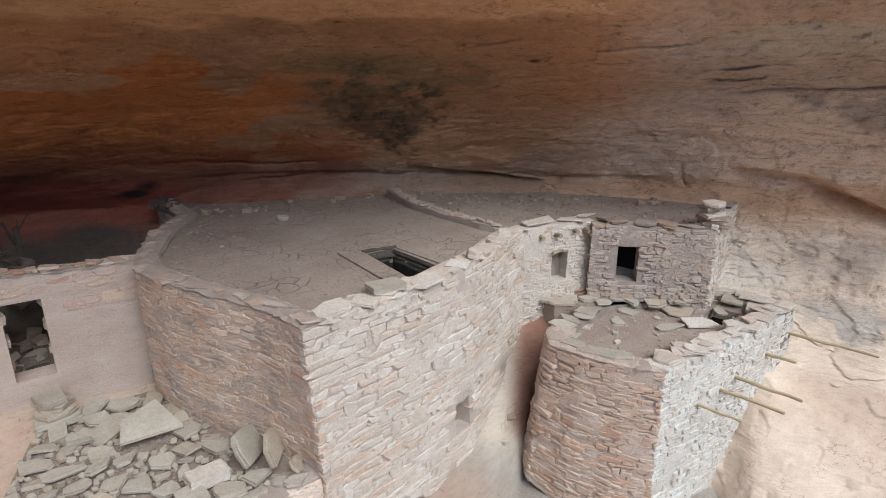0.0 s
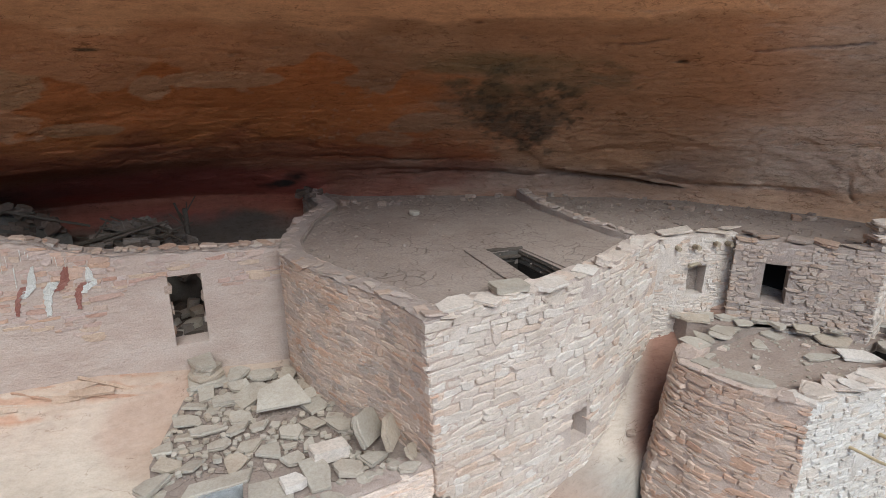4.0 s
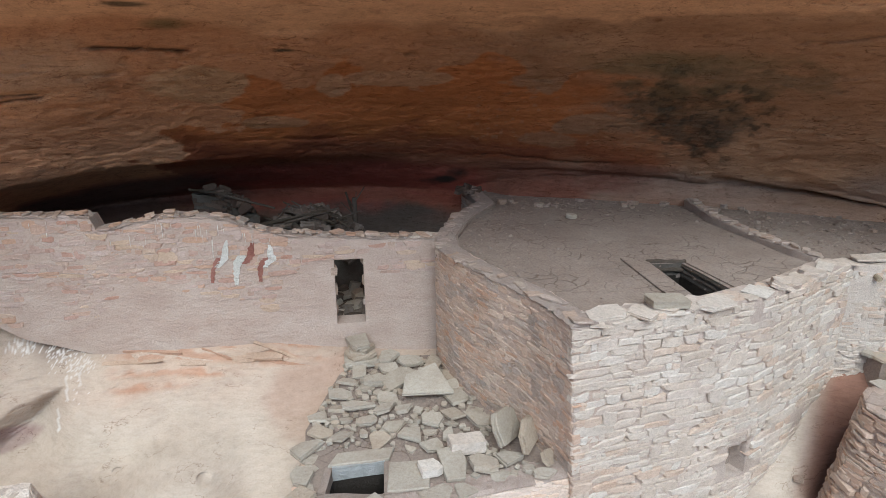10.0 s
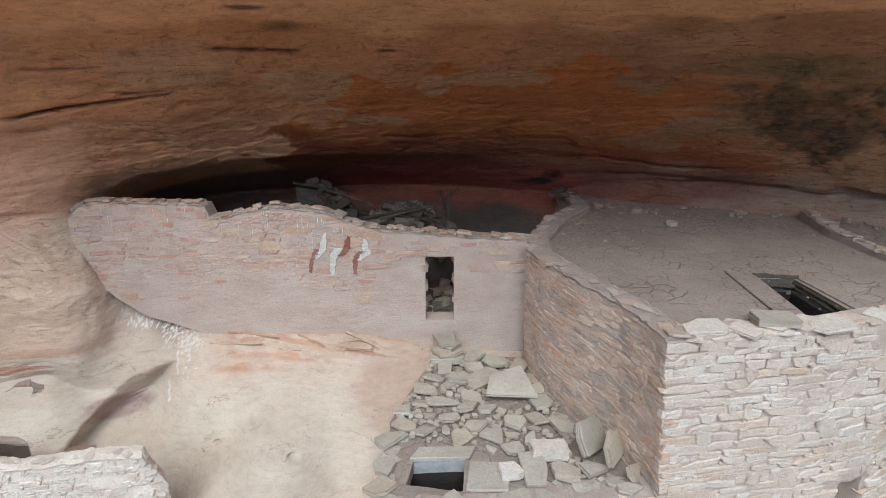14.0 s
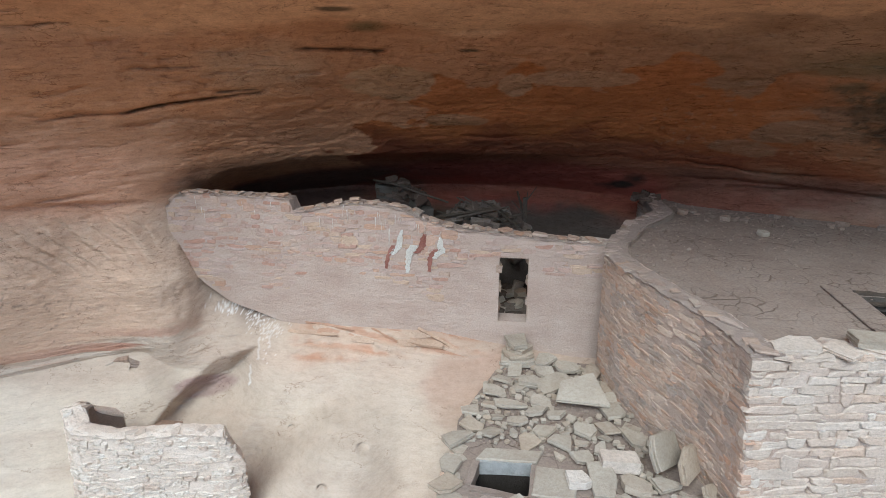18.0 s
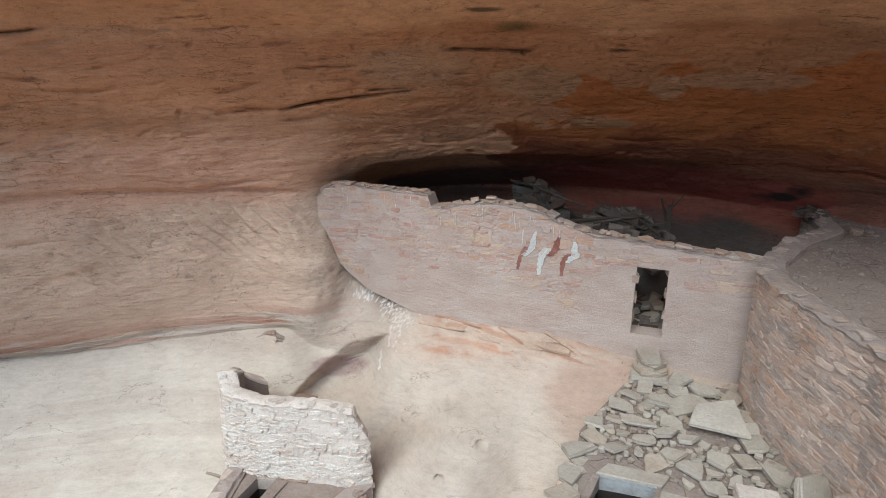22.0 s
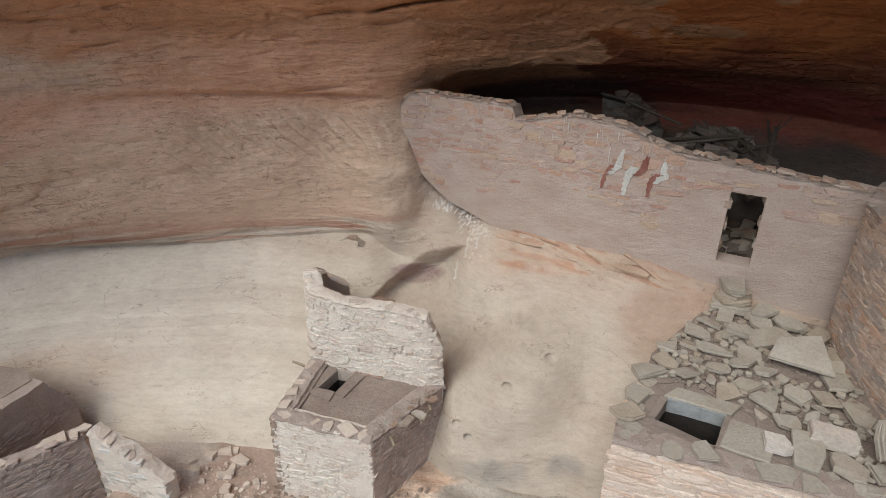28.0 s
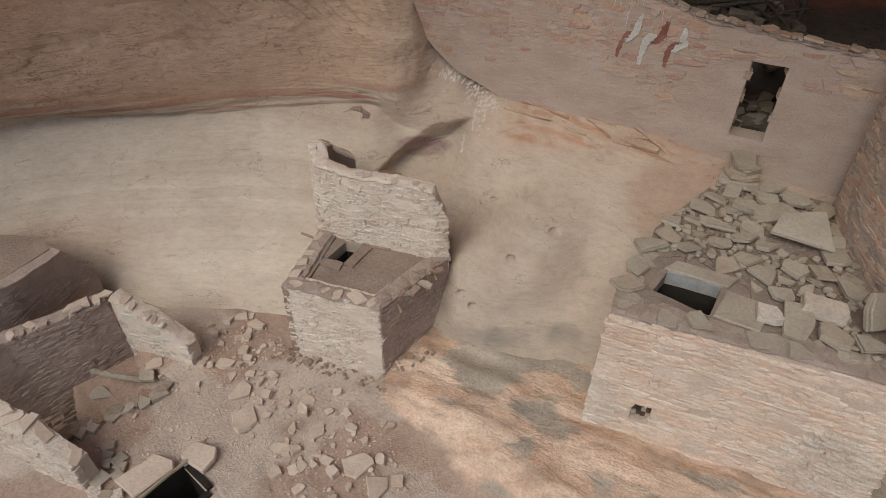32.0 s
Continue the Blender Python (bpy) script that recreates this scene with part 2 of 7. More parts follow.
KIVA_MUD = earth_material("pale_pink_mud", (0.50, 0.41, 0.355), (0.555, 0.46, 0.40), (0.61, 0.52, 0.46), 2.5)
THIN_MUD = earth_material("tan_mud", (0.64, 0.51, 0.425), (0.70, 0.58, 0.49), (0.76, 0.645, 0.555), 1.5)
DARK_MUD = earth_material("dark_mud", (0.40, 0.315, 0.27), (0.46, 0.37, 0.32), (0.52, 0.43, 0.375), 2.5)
WHITE_MUD = earth_material("bleached_mud", (0.72, 0.61, 0.52), (0.79, 0.69, 0.60), (0.84, 0.755, 0.67), 2.0)
LIME = earth_material("bluish_lime_plaster", (0.34, 0.34, 0.33), (0.47, 0.47, 0.46), (0.58, 0.58, 0.56), 5.0)
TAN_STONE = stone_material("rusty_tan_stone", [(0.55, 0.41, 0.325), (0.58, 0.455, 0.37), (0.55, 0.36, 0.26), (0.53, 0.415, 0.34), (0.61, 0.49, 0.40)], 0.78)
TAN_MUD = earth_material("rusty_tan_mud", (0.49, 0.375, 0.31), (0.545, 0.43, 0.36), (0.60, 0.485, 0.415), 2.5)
LIMED_STONE = stone_material("limed_stone", [(0.66, 0.615, 0.56), (0.70, 0.665, 0.62), (0.63, 0.575, 0.515), (0.69, 0.65, 0.60), (0.61, 0.535, 0.465)], 0.75)
LIMED_MUD = earth_material("limed_mud", (0.58, 0.52, 0.46), (0.65, 0.60, 0.545), (0.71, 0.67, 0.62), 2.5)
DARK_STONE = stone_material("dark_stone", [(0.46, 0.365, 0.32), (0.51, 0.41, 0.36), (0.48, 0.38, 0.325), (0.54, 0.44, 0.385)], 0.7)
YARD_STONE = stone_material("yard_stone", [(0.59, 0.485, 0.405), (0.66, 0.56, 0.475), (0.56, 0.465, 0.39), (0.63, 0.53, 0.45)], 0.85)
WOOD = wood_material("weathered_wood", (0.10, 0.08, 0.06), (0.32, 0.265, 0.19), (0.46, 0.40, 0.31))
STRAW_WOOD = wood_material("straw_coloured_wood", (0.26, 0.19, 0.11), (0.46, 0.37, 0.23), (0.58, 0.48, 0.32))


# ---- building blocks ----
def mesh_of(name, bm, mat):
    me = bpy.data.meshes.new(name)
    bm.to_mesh(me)
    bm.free()
    me.materials.append(mat)
    return me


def part(name, bm, mat, parent, label=""):
    """One mesh object under a thing or a part."""
    ob = new(name, mesh_of(name, bm, mat) if isinstance(bm, bmesh.types.BMesh) else bm)
    ob.parent = parent
    return tagged(ob, label) if label else ob


def thing(name, label, category, group="", kind=""):
    return tagged(new(name), label, category, group, kind)


def pydata(name, verts, faces, mat):
    me = bpy.data.meshes.new(name)
    me.from_pydata(verts, [], faces)
    me.materials.append(mat)
    me.update()
    return me


def lattice(x, y, z, seed=0):
    """A smooth random value in -1..1 for arrays of places."""
    xi, yi, zi = (np.floor(v).astype(np.int64) for v in (x, y, z))
    xf, yf, zf = x - xi, y - yi, z - zi
    u, v, w = (f * f * (3 - 2 * f) for f in (xf, yf, zf))

    def rnd(i, j, k):
        n = (i * 374761393 + j * 668265263 + k * 2147483647 + seed * 974711) & 0xFFFFFFFF
        n = ((n ^ (n >> 13)) * 1274126177) & 0xFFFFFFFF
        return ((n ^ (n >> 16)) & 0xFFFF) / 32767.5 - 1

    tot = 0
    for a in (0, 1):
        for b in (0, 1):
            for c in (0, 1):
                tot = tot + rnd(xi + a, yi + b, zi + c) * (u if a else 1 - u) * (v if b else 1 - v) * (w if c else 1 - w)
    return tot


def fbm(x, y, z, octaves=4, seed=0):
    s, a = 0, 1.0
    for o in range(octaves):
        s = s + a * lattice(x, y, z, seed + o)
        x, y, z, a = x * 2.03 + 11.3, y * 2.03 + 5.7, z * 2.03 + 3.1, a * 0.5
    return s


def wander(p, amp, scale, seed=0):
    """Moves mesh vertices by smooth noise, for hand-made unevenness."""
    return Vector(p) + amp * Vector(noise.noise_vector(Vector(p) * scale + Vector((seed * 7.1, 0, 0))))




def stone_mesh(name, mat, seed, inset=0.10):
    """A dressed block about 1 x 1 x 1, its outer face (-y) worn and chamfered."""
    r = random.Random(seed)
    j = lambda a: r.uniform(-a, a)
    n = 8
    base = []
    for sx, sz in ((-1, -1), (-0.35, -1), (0.35, -1), (1, -1), (1, 1), (0.35, 1), (-0.35, 1), (-1, 1)):
        corner = abs(sx) == 1
        cut = r.choice((0.0, 0.08, 0.2, 0.42)) if corner else 0.0
        base.append((0.5 * sx * (1 - 0.5 * cut) + j(0.06 if corner else 0.14), 0.5 * sz * (1 - cut) + j(0.13)))
    verts = []
    for y, s in ((0.5, 0.98), (-0.36, 1.0), (-0.5, 1 - 2 * inset)):
        tilt = j(0.08)
        for x, z in base:
            k = 0.0 if y > 0 else 1.0
            verts.append((x * s + k * j(0.02), y + k * (tilt * x + j(0.05)), z * s + k * j(0.04)))
    faces = []
    for a in (0, n):
        for i in range(n):
            k = (i + 1) % n
            faces.append((a + i, a + k, a + n + k, a + n + i))
    faces += [(16, 17, 22, 23), (17, 18, 21, 22), (18, 19, 20, 21)]
    me = pydata(name, verts, faces, mat)
    return me


def slab_mesh(name, mat, seed, bevel=0.035):
    """A broken flat stone about 1 x 1 x 1: straight edges, snapped corners, layered sides."""
    r = random.Random(seed)
    pts = []
    for cx, cy in ((-1, -1), (1, -1), (1, 1), (-1, 1)):
        x, y = 0.5 * cx * r.uniform(0.8, 1.0), 0.5 * cy * r.uniform(0.8, 1.0)
        if r.random() < 0.55:
            k1, k2 = r.uniform(0.1, 0.45), r.uniform(0.1, 0.45)
            cut = [(x - cx * k1, y), (x, y - cy * k2)]
            pts += cut if cx * cy < 0 else cut[::-1]
        else:
            pts.append((x, y))
    if r.random() < 0.3:
        pts.pop(r.randrange(len(pts)))
    n = len(pts)
    verts = []
    for z, s in ((-0.5, 0.95), (-0.05, 1.0), (0.0, 0.965), (0.42, 0.98), (0.5, 0.98 - bevel)):
        jx, jy = r.uniform(-0.02, 0.02), r.uniform(-0.02, 0.02)
        for x, y in pts:
            verts.append((x * s + jx + r.uniform(-0.012, 0.012), y * s + jy + r.uniform(-0.012, 0.012), z + (r.uniform(-0.06, 0.06) if abs(z) > 0.3 else 0)))
    faces = [tuple(reversed(range(n))), tuple(range(4 * n, 5 * n))]
    for k in range(4):
        for i in range(n):
            j = (i + 1) % n
            faces.append((k * n + i, k * n + j, (k + 1) * n + j, (k + 1) * n + i))
    return pydata(name, verts, faces, mat)


STONES = {m.name: [stone_mesh("stone", m, 40 + i, 0.05 + 0.015 * (i % 4)) for i in range(14)] for m in (PALE_STONE, WHITE_STONE, PINK_STONE, BROWN_STONE, WALL_STONE, THIN_STONE, TAN_STONE, LIMED_STONE, DARK_STONE, SHADE_SOOT_SLAB)}
SLABS = {m.name: [slab_mesh("slab", m, 90 + i) for i in range(14)] for m in (PALE_STONE, WHITE_STONE, PINK_STONE, BROWN_STONE, GREY_SLAB, SHADE_SOOT_SLAB, GRIT, TAN_STONE, YARD_STONE, DARK_STONE)}


def put(mesh, parent, m, name="stone"):
    ob = new(name, mesh)
    ob.parent = parent
    ob.matrix_basis = m
    return ob


def joined(name, items, mat, parent):
    """Many small pieces, too many to part, as one mesh: items are (mesh, matrix)."""
    verts, faces = [], []
    for me, m in items:
        o = len(verts)
        verts += [tuple(m @ v.co) for v in me.vertices]
        faces += [tuple(o + i for i in p.vertices) for p in me.polygons]
    ob = new(name, pydata(name, verts, faces, mat))
    if parent:
        ob.parent = parent
    ob["kind"] = "stuff"
    return ob


core_count = 0


class Run:
    """A wall's face between a foot line and a top line, followed in metres along it and in height."""

    def __init__(self, foot, top, side=1):
        self.foot, self.top, self.side = [Vector(p) for p in foot], [Vector(p) for p in top], side
        self.u = [0.0]
        for a, b in zip(self.top, self.top[1:]):
            self.u.append(self.u[-1] + (b - a).to_2d().length)
        self.length = self.u[-1]

    def ends(self, u):
        u = min(max(u, 0), self.length - 1e-6)
        for i in range(len(self.u) - 1):
            if u < self.u[i + 1]:
                break
        f = (u - self.u[i]) / (self.u[i + 1] - self.u[i])
        return self.foot[i].lerp(self.foot[i + 1], f), self.top[i].lerp(self.top[i + 1], f)

    def at(self, u, z):
        a, b = self.ends(u)
        return a.lerp(b, (z - a.z) / max(b.z - a.z, 0.01))

    def out(self, u):
        d = (self.at(u + 0.12, self.ends(u)[1].z) - self.at(u - 0.12, self.ends(u)[1].z)).to_2d()
        d.normalize()
        return Vector((d.y, -d.x, 0)) * self.side, Vector((d.x, d.y, 0))


def core(run, thick, holes, mat, parent, name="core", step=0.075, rough=0.014):
    """The solid wall behind the facing stones, its opening cut through, its faces lumpy where the mud was smeared on."""
    global core_count
    core_count += 1
    drop = 0.004 * (core_count % 6)
    cuts = sorted({0.0, run.length, *run.u, *[h[0] for h in holes], *[h[1] for h in holes], *np.arange(0, run.length, step)})
    cuts = [c for i, c in enumerate(cuts) if i == 0 or c - cuts[i - 1] > 0.012]
    high = max(b.z - a.z for a, b in zip(run.foot, run.top))
    verts, faces, index = [], [], {}
    if holes:
        low_n, mid_n = max(2, int((holes[0][2] - min(p.z for p in run.foot)) / step)), max(2, int((holes[0][3] - holes[0][2]) / step))
        top_n = max(2, int((max(p.z for p in run.top) - holes[0][3]) / step))
        spans = low_n + mid_n + top_n
    else:
        low_n = mid_n = 0
        spans = max(4, int(high / step))
    rows = []
    for u in cuts:
        lo, hi = run.ends(u)[0].z, run.ends(u)[1].z - drop
        if not holes:
            rows.append([lo + (hi - lo) * k / spans for k in range(spans + 1)])
        else:
            z0, z1 = max(holes[0][2], lo + 0.02), min(holes[0][3], hi - 0.02)
            rows.append([lo + (z0 - lo) * k / low_n for k in range(low_n)] + [z0 + (z1 - z0) * k / mid_n for k in range(mid_n)] + [z1 + (hi - z1) * k / top_n for k in range(top_n + 1)])
    normals = [run.out(u)[0] for u in cuts]

    def vert(i, k, inner):
        key = (i, k, inner)
        if key not in index:
            n = normals[i]
            p = run.at(cuts[i], rows[i][k])
            w = noise.noise(p * 2.6) + 0.6 * noise.noise(p * 7.0) + 0.5 * noise.noise(p * 17.0) + 1.6 * max(0.0, noise.noise(p * 1.2 + Vector((3.1, 0, 0))) - 0.08)
            p = p - n * thick if inner else p + n * rough * (w - 0.45)
            if k == spans:
                p = p + Vector((0, 0, 0.02 * noise.noise(p * 5) + 0.012 * noise.noise(p * 14)))
            index[key] = len(verts)
            verts.append(tuple(p))
        return index[key]

    def open_at(i, k):
        if i < 0 or i > len(cuts) - 2 or k < 0 or k >= spans:
            return True
        m = (cuts[i] + cuts[i + 1]) / 2
        return bool(holes) and holes[0][0] < m < holes[0][1] and low_n <= k < low_n + mid_n

    for i in range(len(cuts) - 1):
        for k in range(spans):
            if open_at(i, k):
                continue
            q = [[vert(i + a, k + b, c) for a, b in ((0, 0), (1, 0), (1, 1), (0, 1))] for c in (0, 1)]
            faces.append(tuple(q[0]))
            faces.append(tuple(reversed(q[1])))
            for (di, dk), (a, b) in (((0, -1), (0, 1)), ((1, 0), (1, 2)), ((0, 1), (2, 3)), ((-1, 0), (3, 0))):
                if open_at(i + di, k + dk):
                    faces.append((q[0][a], q[1][a], q[1][b], q[0][b]))
    if run.side < 0:
        faces = [tuple(reversed(f)) for f in faces]
    ob = part(name, pydata(name, verts, faces, mat), None, parent)
    ob.data.polygons.foreach_set("use_smooth", np.ones(len(faces), bool))
    ob.data.set_sharp_from_angle(angle=radians(50))
    return ob


def masonry(parent, run, mat, mortar, thick=0.35, holes=(), course=(0.06, 0.11), length=(0.12, 0.34), proud=0.02, chance=1.0, limit=300, seed=1, ragged=0.05, keep=None, slope=0.0, other=None, where=None, rough=0.018, chinks=0.3):
    """Courses of stones on a run, round its openings, over a mud core."""
    core(run, thick, holes, mortar, parent, rough=rough)
    r = random.Random(seed)
    lows = min(run.ends(u)[0].z for u in np.arange(0, run.length, 0.2))
    tops = max(run.ends(u)[1].z for u in np.arange(0, run.length, 0.2))
    z = lows - 0.3
    made, chips = [], []
    while z < tops + 0.3:
        h = r.uniform(*course)
        u = r.uniform(-0.15, 0.0)
        while u < run.length:
            w = r.uniform(*length) * (1.25 if r.random() < 0.15 else 1.0)
            lo, hi = max(u, -0.015), min(u + w, run.length + 0.015)
            u += w
            c, w = (lo + hi) / 2, hi - lo
            if w < 0.045:
                continue
            zz = z + slope * c + r.uniform(-0.012, 0.012) + 0.05 * noise.noise(Vector((c * 0.9, z * 1.6, seed)))
            tall = h * (1.8 if r.random() < 0.07 else r.choice((0.78, 0.9, 0.98, 1.02, 1.08)))
            e = run.ends(c)
            if zz < e[0].z - 0.02 or zz + h > e[1].z + r.uniform(-ragged, ragged) or r.random() > chance:
                continue
            if any(h0 < c + w * 0.35 and h1 > c - w * 0.35 and z0 < zz + h and z1 > zz for h0, h1, z0, z1 in holes):
                continue
            if keep and not keep(c, zz + h / 2):
                continue
            p = run.at(c, zz + h / 2)
            n, t = run.out(c)
            t = (t + Vector((0, 0, r.uniform(-0.10, 0.10) + slope))).normalized()
            up = n.cross(t).normalized()
            if up.z < 0:
                up = -up
            d = 0.10
            q = p + n * (proud * r.uniform(0.3, 1.5) - d / 2)
            y = -n
            xx = y.cross(up)
            m = Matrix((xx, y, up)).transposed().to_4x4() @ Matrix.Diagonal((w * r.uniform(0.95, 1.06), d, tall, 1))
            m.translation = q
            kind = other if other and where(c, zz + h / 2) else mat
            made.append((r.choice(STONES[kind.name]), m))
            # chips pressed into the mud of the joint
            if r.random() < chinks:
                small = Matrix((xx, y, up)).transposed().to_4x4() @ pose(0, 0, 0, 0, r.uniform(-12, 12), 0) @ Matrix.Diagonal((r.uniform(0.03, 0.09), d, r.uniform(0.012, 0.028), 1))
                small.translation = q + xx * r.uniform(-0.5, 0.5) * w - up * tall * 0.5 + n * proud * 0.3
                chips.append((r.choice(STONES[kind.name]), small))
        z += h
    r.shuffle(made)
    made += chips
    for me, m in made[:limit]:
        put(me, parent, m)
    for k in (mat, other):
        rest = [i for i in made[limit:] if k and i[0].materials[0] == k]
        if rest:
            joined("masonry_rest", rest, k, parent)


def coping(parent, run, mat, thick=0.3, size=(0.22, 0.5), seed=3, lift=0.0, gap=0.05, deep=(0.02, 0.05), spin=24):
    """Loose flat stones laid unevenly along a wall's top."""
    r = random.Random(seed)
    u = 0.06
    while u < run.length - 0.05:
        w = r.uniform(*size) * r.choice((0.6, 0.8, 1.0, 1.0, 1.3))
        e = run.ends(u + w / 2)[1]
        n, t = run.out(u + w / 2)
        h = r.uniform(*deep)
        t = (run.ends(u + w / 2 + 0.1)[1] - run.ends(u + w / 2 - 0.1)[1]).normalized()
        up = (Vector((0, 0, 1)) - t * t.z).normalized()
        m = Matrix((t, up.cross(t), up)).transposed().to_4x4()
        m.translation = e - n * (thick * r.uniform(0.25, 0.65)) + Vector((0, 0, h * 0.35 + lift + r.choice((0, 0, 0.02))))
        m = m @ pose(0, 0, 0, r.uniform(-5, 5), r.uniform(-5, 5), r.uniform(-spin, spin)) @ Matrix.Diagonal((w * 1.1, thick * r.uniform(0.5, 1.25), h, 1))
        put(r.choice(SLABS[mat.name]), parent, m, "coping_stone")
        u += w * r.uniform(0.6, 1.0) + r.uniform(0, gap) * (3 if r.random() < 0.2 else 1)


def rim(parent, run, mat, thick=0.3, high=0.035, lift=0.0, seed=1):
    """A rounded mud coping along a wall's top."""
    n = max(4, int(run.length / 0.03))
    shape = ((0.012, -0.05), (0.014, 0.4), (-0.03, 0.85), (-0.35 * thick, 1.0), (-0.7 * thick, 0.95), (-thick, 0.55), (-thick - 0.01, -0.6))
    verts, faces = [], []
    for i in range(n + 1):
        u = run.length * i / n
        e, o = run.ends(u)[1], run.out(u)[0]
        for off, f in shape:
            p = e + o * off + Vector((0, 0, lift + high * f))
            w = noise.noise(p * 4 + Vector((seed, 0, 0))) + 0.9 * noise.noise(p * 9) + 0.7 * noise.noise(p * 21)
            verts.append(tuple(p + Vector((0, 0, 0.016 * w)) + o * (0.022 * noise.noise(p * 7) + 0.012 * noise.noise(p * 19))))
    k = len(shape)
    for i in range(n):
        faces += [(i * k + j, (i + 1) * k + j, (i + 1) * k + j + 1, i * k + j + 1) for j in range(k - 1)]
    faces += [tuple(range(k)), tuple(range(n * k, n * k + k))[::-1]]
    return part("mud_coping", pydata("mud_coping", verts, faces, mat), None, parent)


def sheet(outline, z, deep, holes=(), fall=0.0):
    """A flat mud roof or floor of that outline, with holes through it."""
    bm = bmesh.new()
    edges = []
    for loop in (outline, *holes):
        vs = [bm.verts.new((x, y, z)) for x, y in loop]
        edges += [bm.edges.new((vs[i], vs[(i + 1) % len(vs)])) for i in range(len(vs))]
    bmesh.ops.triangle_fill(bm, use_beauty=True, use_dissolve=False, edges=edges)
    bmesh.ops.recalc_face_normals(bm, faces=bm.faces)
    if bm.faces and sum(f.normal.z for f in bm.faces) < 0:
        bmesh.ops.reverse_faces(bm, faces=bm.faces)
    top = list(bm.faces)
    ret = bmesh.ops.extrude_face_region(bm, geom=top)
    for g in ret["geom"]:
        if isinstance(g, bmesh.types.BMVert):
            g.co.z -= deep
    bmesh.ops.recalc_face_normals(bm, faces=bm.faces)
    return bm


def inside(x, y, poly):
    hit = False
    for (x0, y0), (x1, y1) in zip(poly, poly[1:] + poly[:1]):
        if (y0 > y) != (y1 > y) and x < (x1 - x0) * (y - y0) / (y1 - y0) + x0:
            hit = not hit
    return hit


def gravel(name, label, poly, z, count, size, mat, seed, dense=None):
    """Grit and chips lying on a floor, more than one could count."""
    r = random.Random(seed)
    xs, ys = [p[0] for p in poly], [p[1] for p in poly]
    items = []
    while len(items) < count:
        x, y = r.uniform(min(xs), max(xs)), r.uniform(min(ys), max(ys))
        if not inside(x, y, poly) or (dense and r.random() > dense(x, y)):
            continue
        s = r.uniform(*size) * (2.2 if r.random() < 0.06 else 1)
        zz = z(x, y) if callable(z) else z
        m = pose(x, y, zz + s * 0.1, r.uniform(-25, 25), r.uniform(-25, 25), r.uniform(0, 360)) @ Matrix.Diagonal((s, s * r.uniform(0.6, 1), s * r.uniform(0.3, 0.7), 1))
        items.append((r.choice(SLABS[mat.name]), m))
    ob = joined(name, items, mat, None)
    return tagged(ob, label, "gravel", kind="stuff")

# ---- the alcove: one sheet of sandstone lofted through lines that run round it ----
# each line: bearing in degrees from +y (right is positive), distance from the origin, height
FOOT = [(-112, 11.0, 0.0), (-90, 10.4, 0.05), (-78, 9.5, 0.1), (-72, 8.4, 0.15), (-60, 7.5, 0.15), (-52, 7.3, 0.2), (-42, 6.5, 0.4), (-34, 6.05, 0.6), (-24, 6.2, 0.9), (-18, 6.2, 1.0), (-6, 6.6, 0.6), (6, 7.0, 0.6), (18, 6.6, 1.1), (29, 6.7, 1.0), (33, 7.0, 0.6), (36, 7.7, 0.2), (38, 8.5, -0.3), (43, 8.8, -0.3), (54, 8.9, 0.2), (62, 9.0, 0.7), (72, 9.5, 0.7), (92, 11.0, 0.7)]
SLOPE = [(-112, 11.4, 1.4), (-90, 10.9, 1.4), (-78, 10.3, 1.4), (-66, 9.3, 1.35), (-54, 8.7, 1.35), (-42, 7.6, 1.15), (-36, 7.4, 1.3), (-30, 7.3, 1.65), (-18, 7.3, 1.95), (-12, 7.6, 2.15), (-6, 7.6, 2.15), (6, 8.0, 2.1), (18, 7.6, 1.5), (30, 8.0, 1.55), (34, 8.5, 1.75), (37, 9.0, 2.0), (42, 9.7, 2.6), (54, 10.4, 2.4), (62, 10.5, 1.8), (72, 11.0, 1.8), (92, 12.0, 1.8)]
GROOVE = [(-112, 11.9, 2.6), (-90, 11.5, 2.55), (-78, 11.0, 2.63), (-66, 10.5, 2.46), (-54, 10.12, 2.58), (-47, 9.95, 2.57), (-44, 9.8, 2.15), (-40, 9.5, 2.1), (-36, 9.4, 2.42), (-30, 9.25, 2.72), (-18, 8.75, 2.7), (-6, 8.75, 2.45), (6, 9.5, 2.5), (30, 9.6, 2.6), (42, 10.2, 3.2), (54, 11.3, 3.1), (62, 11.6, 2.75), (72, 11.8, 2.75), (92, 12.5, 2.75)]
BROW_LOW = [(-112, 11.2, 3.0), (-90, 10.9, 2.95), (-78, 10.7, 2.92), (-66, 10.4, 2.68), (-54, 10.12, 2.82), (-47, 9.95, 2.85), (-44, 9.85, 2.6), (-41, 10.3, 2.75), (-36, 10.6, 3.0), (-30, 11.0, 3.1), (-18, 11.5, 3.1), (-6, 11.5, 3.1), (3, 11.0, 3.1), (6, 11.9, 4.05), (18, 11.7, 4.05), (30, 12.1, 4.05), (42, 12.2, 4.05), (54, 11.9, 3.7), (62, 12.1, 3.6), (72, 12.2, 3.6), (92, 12.9, 3.6)]
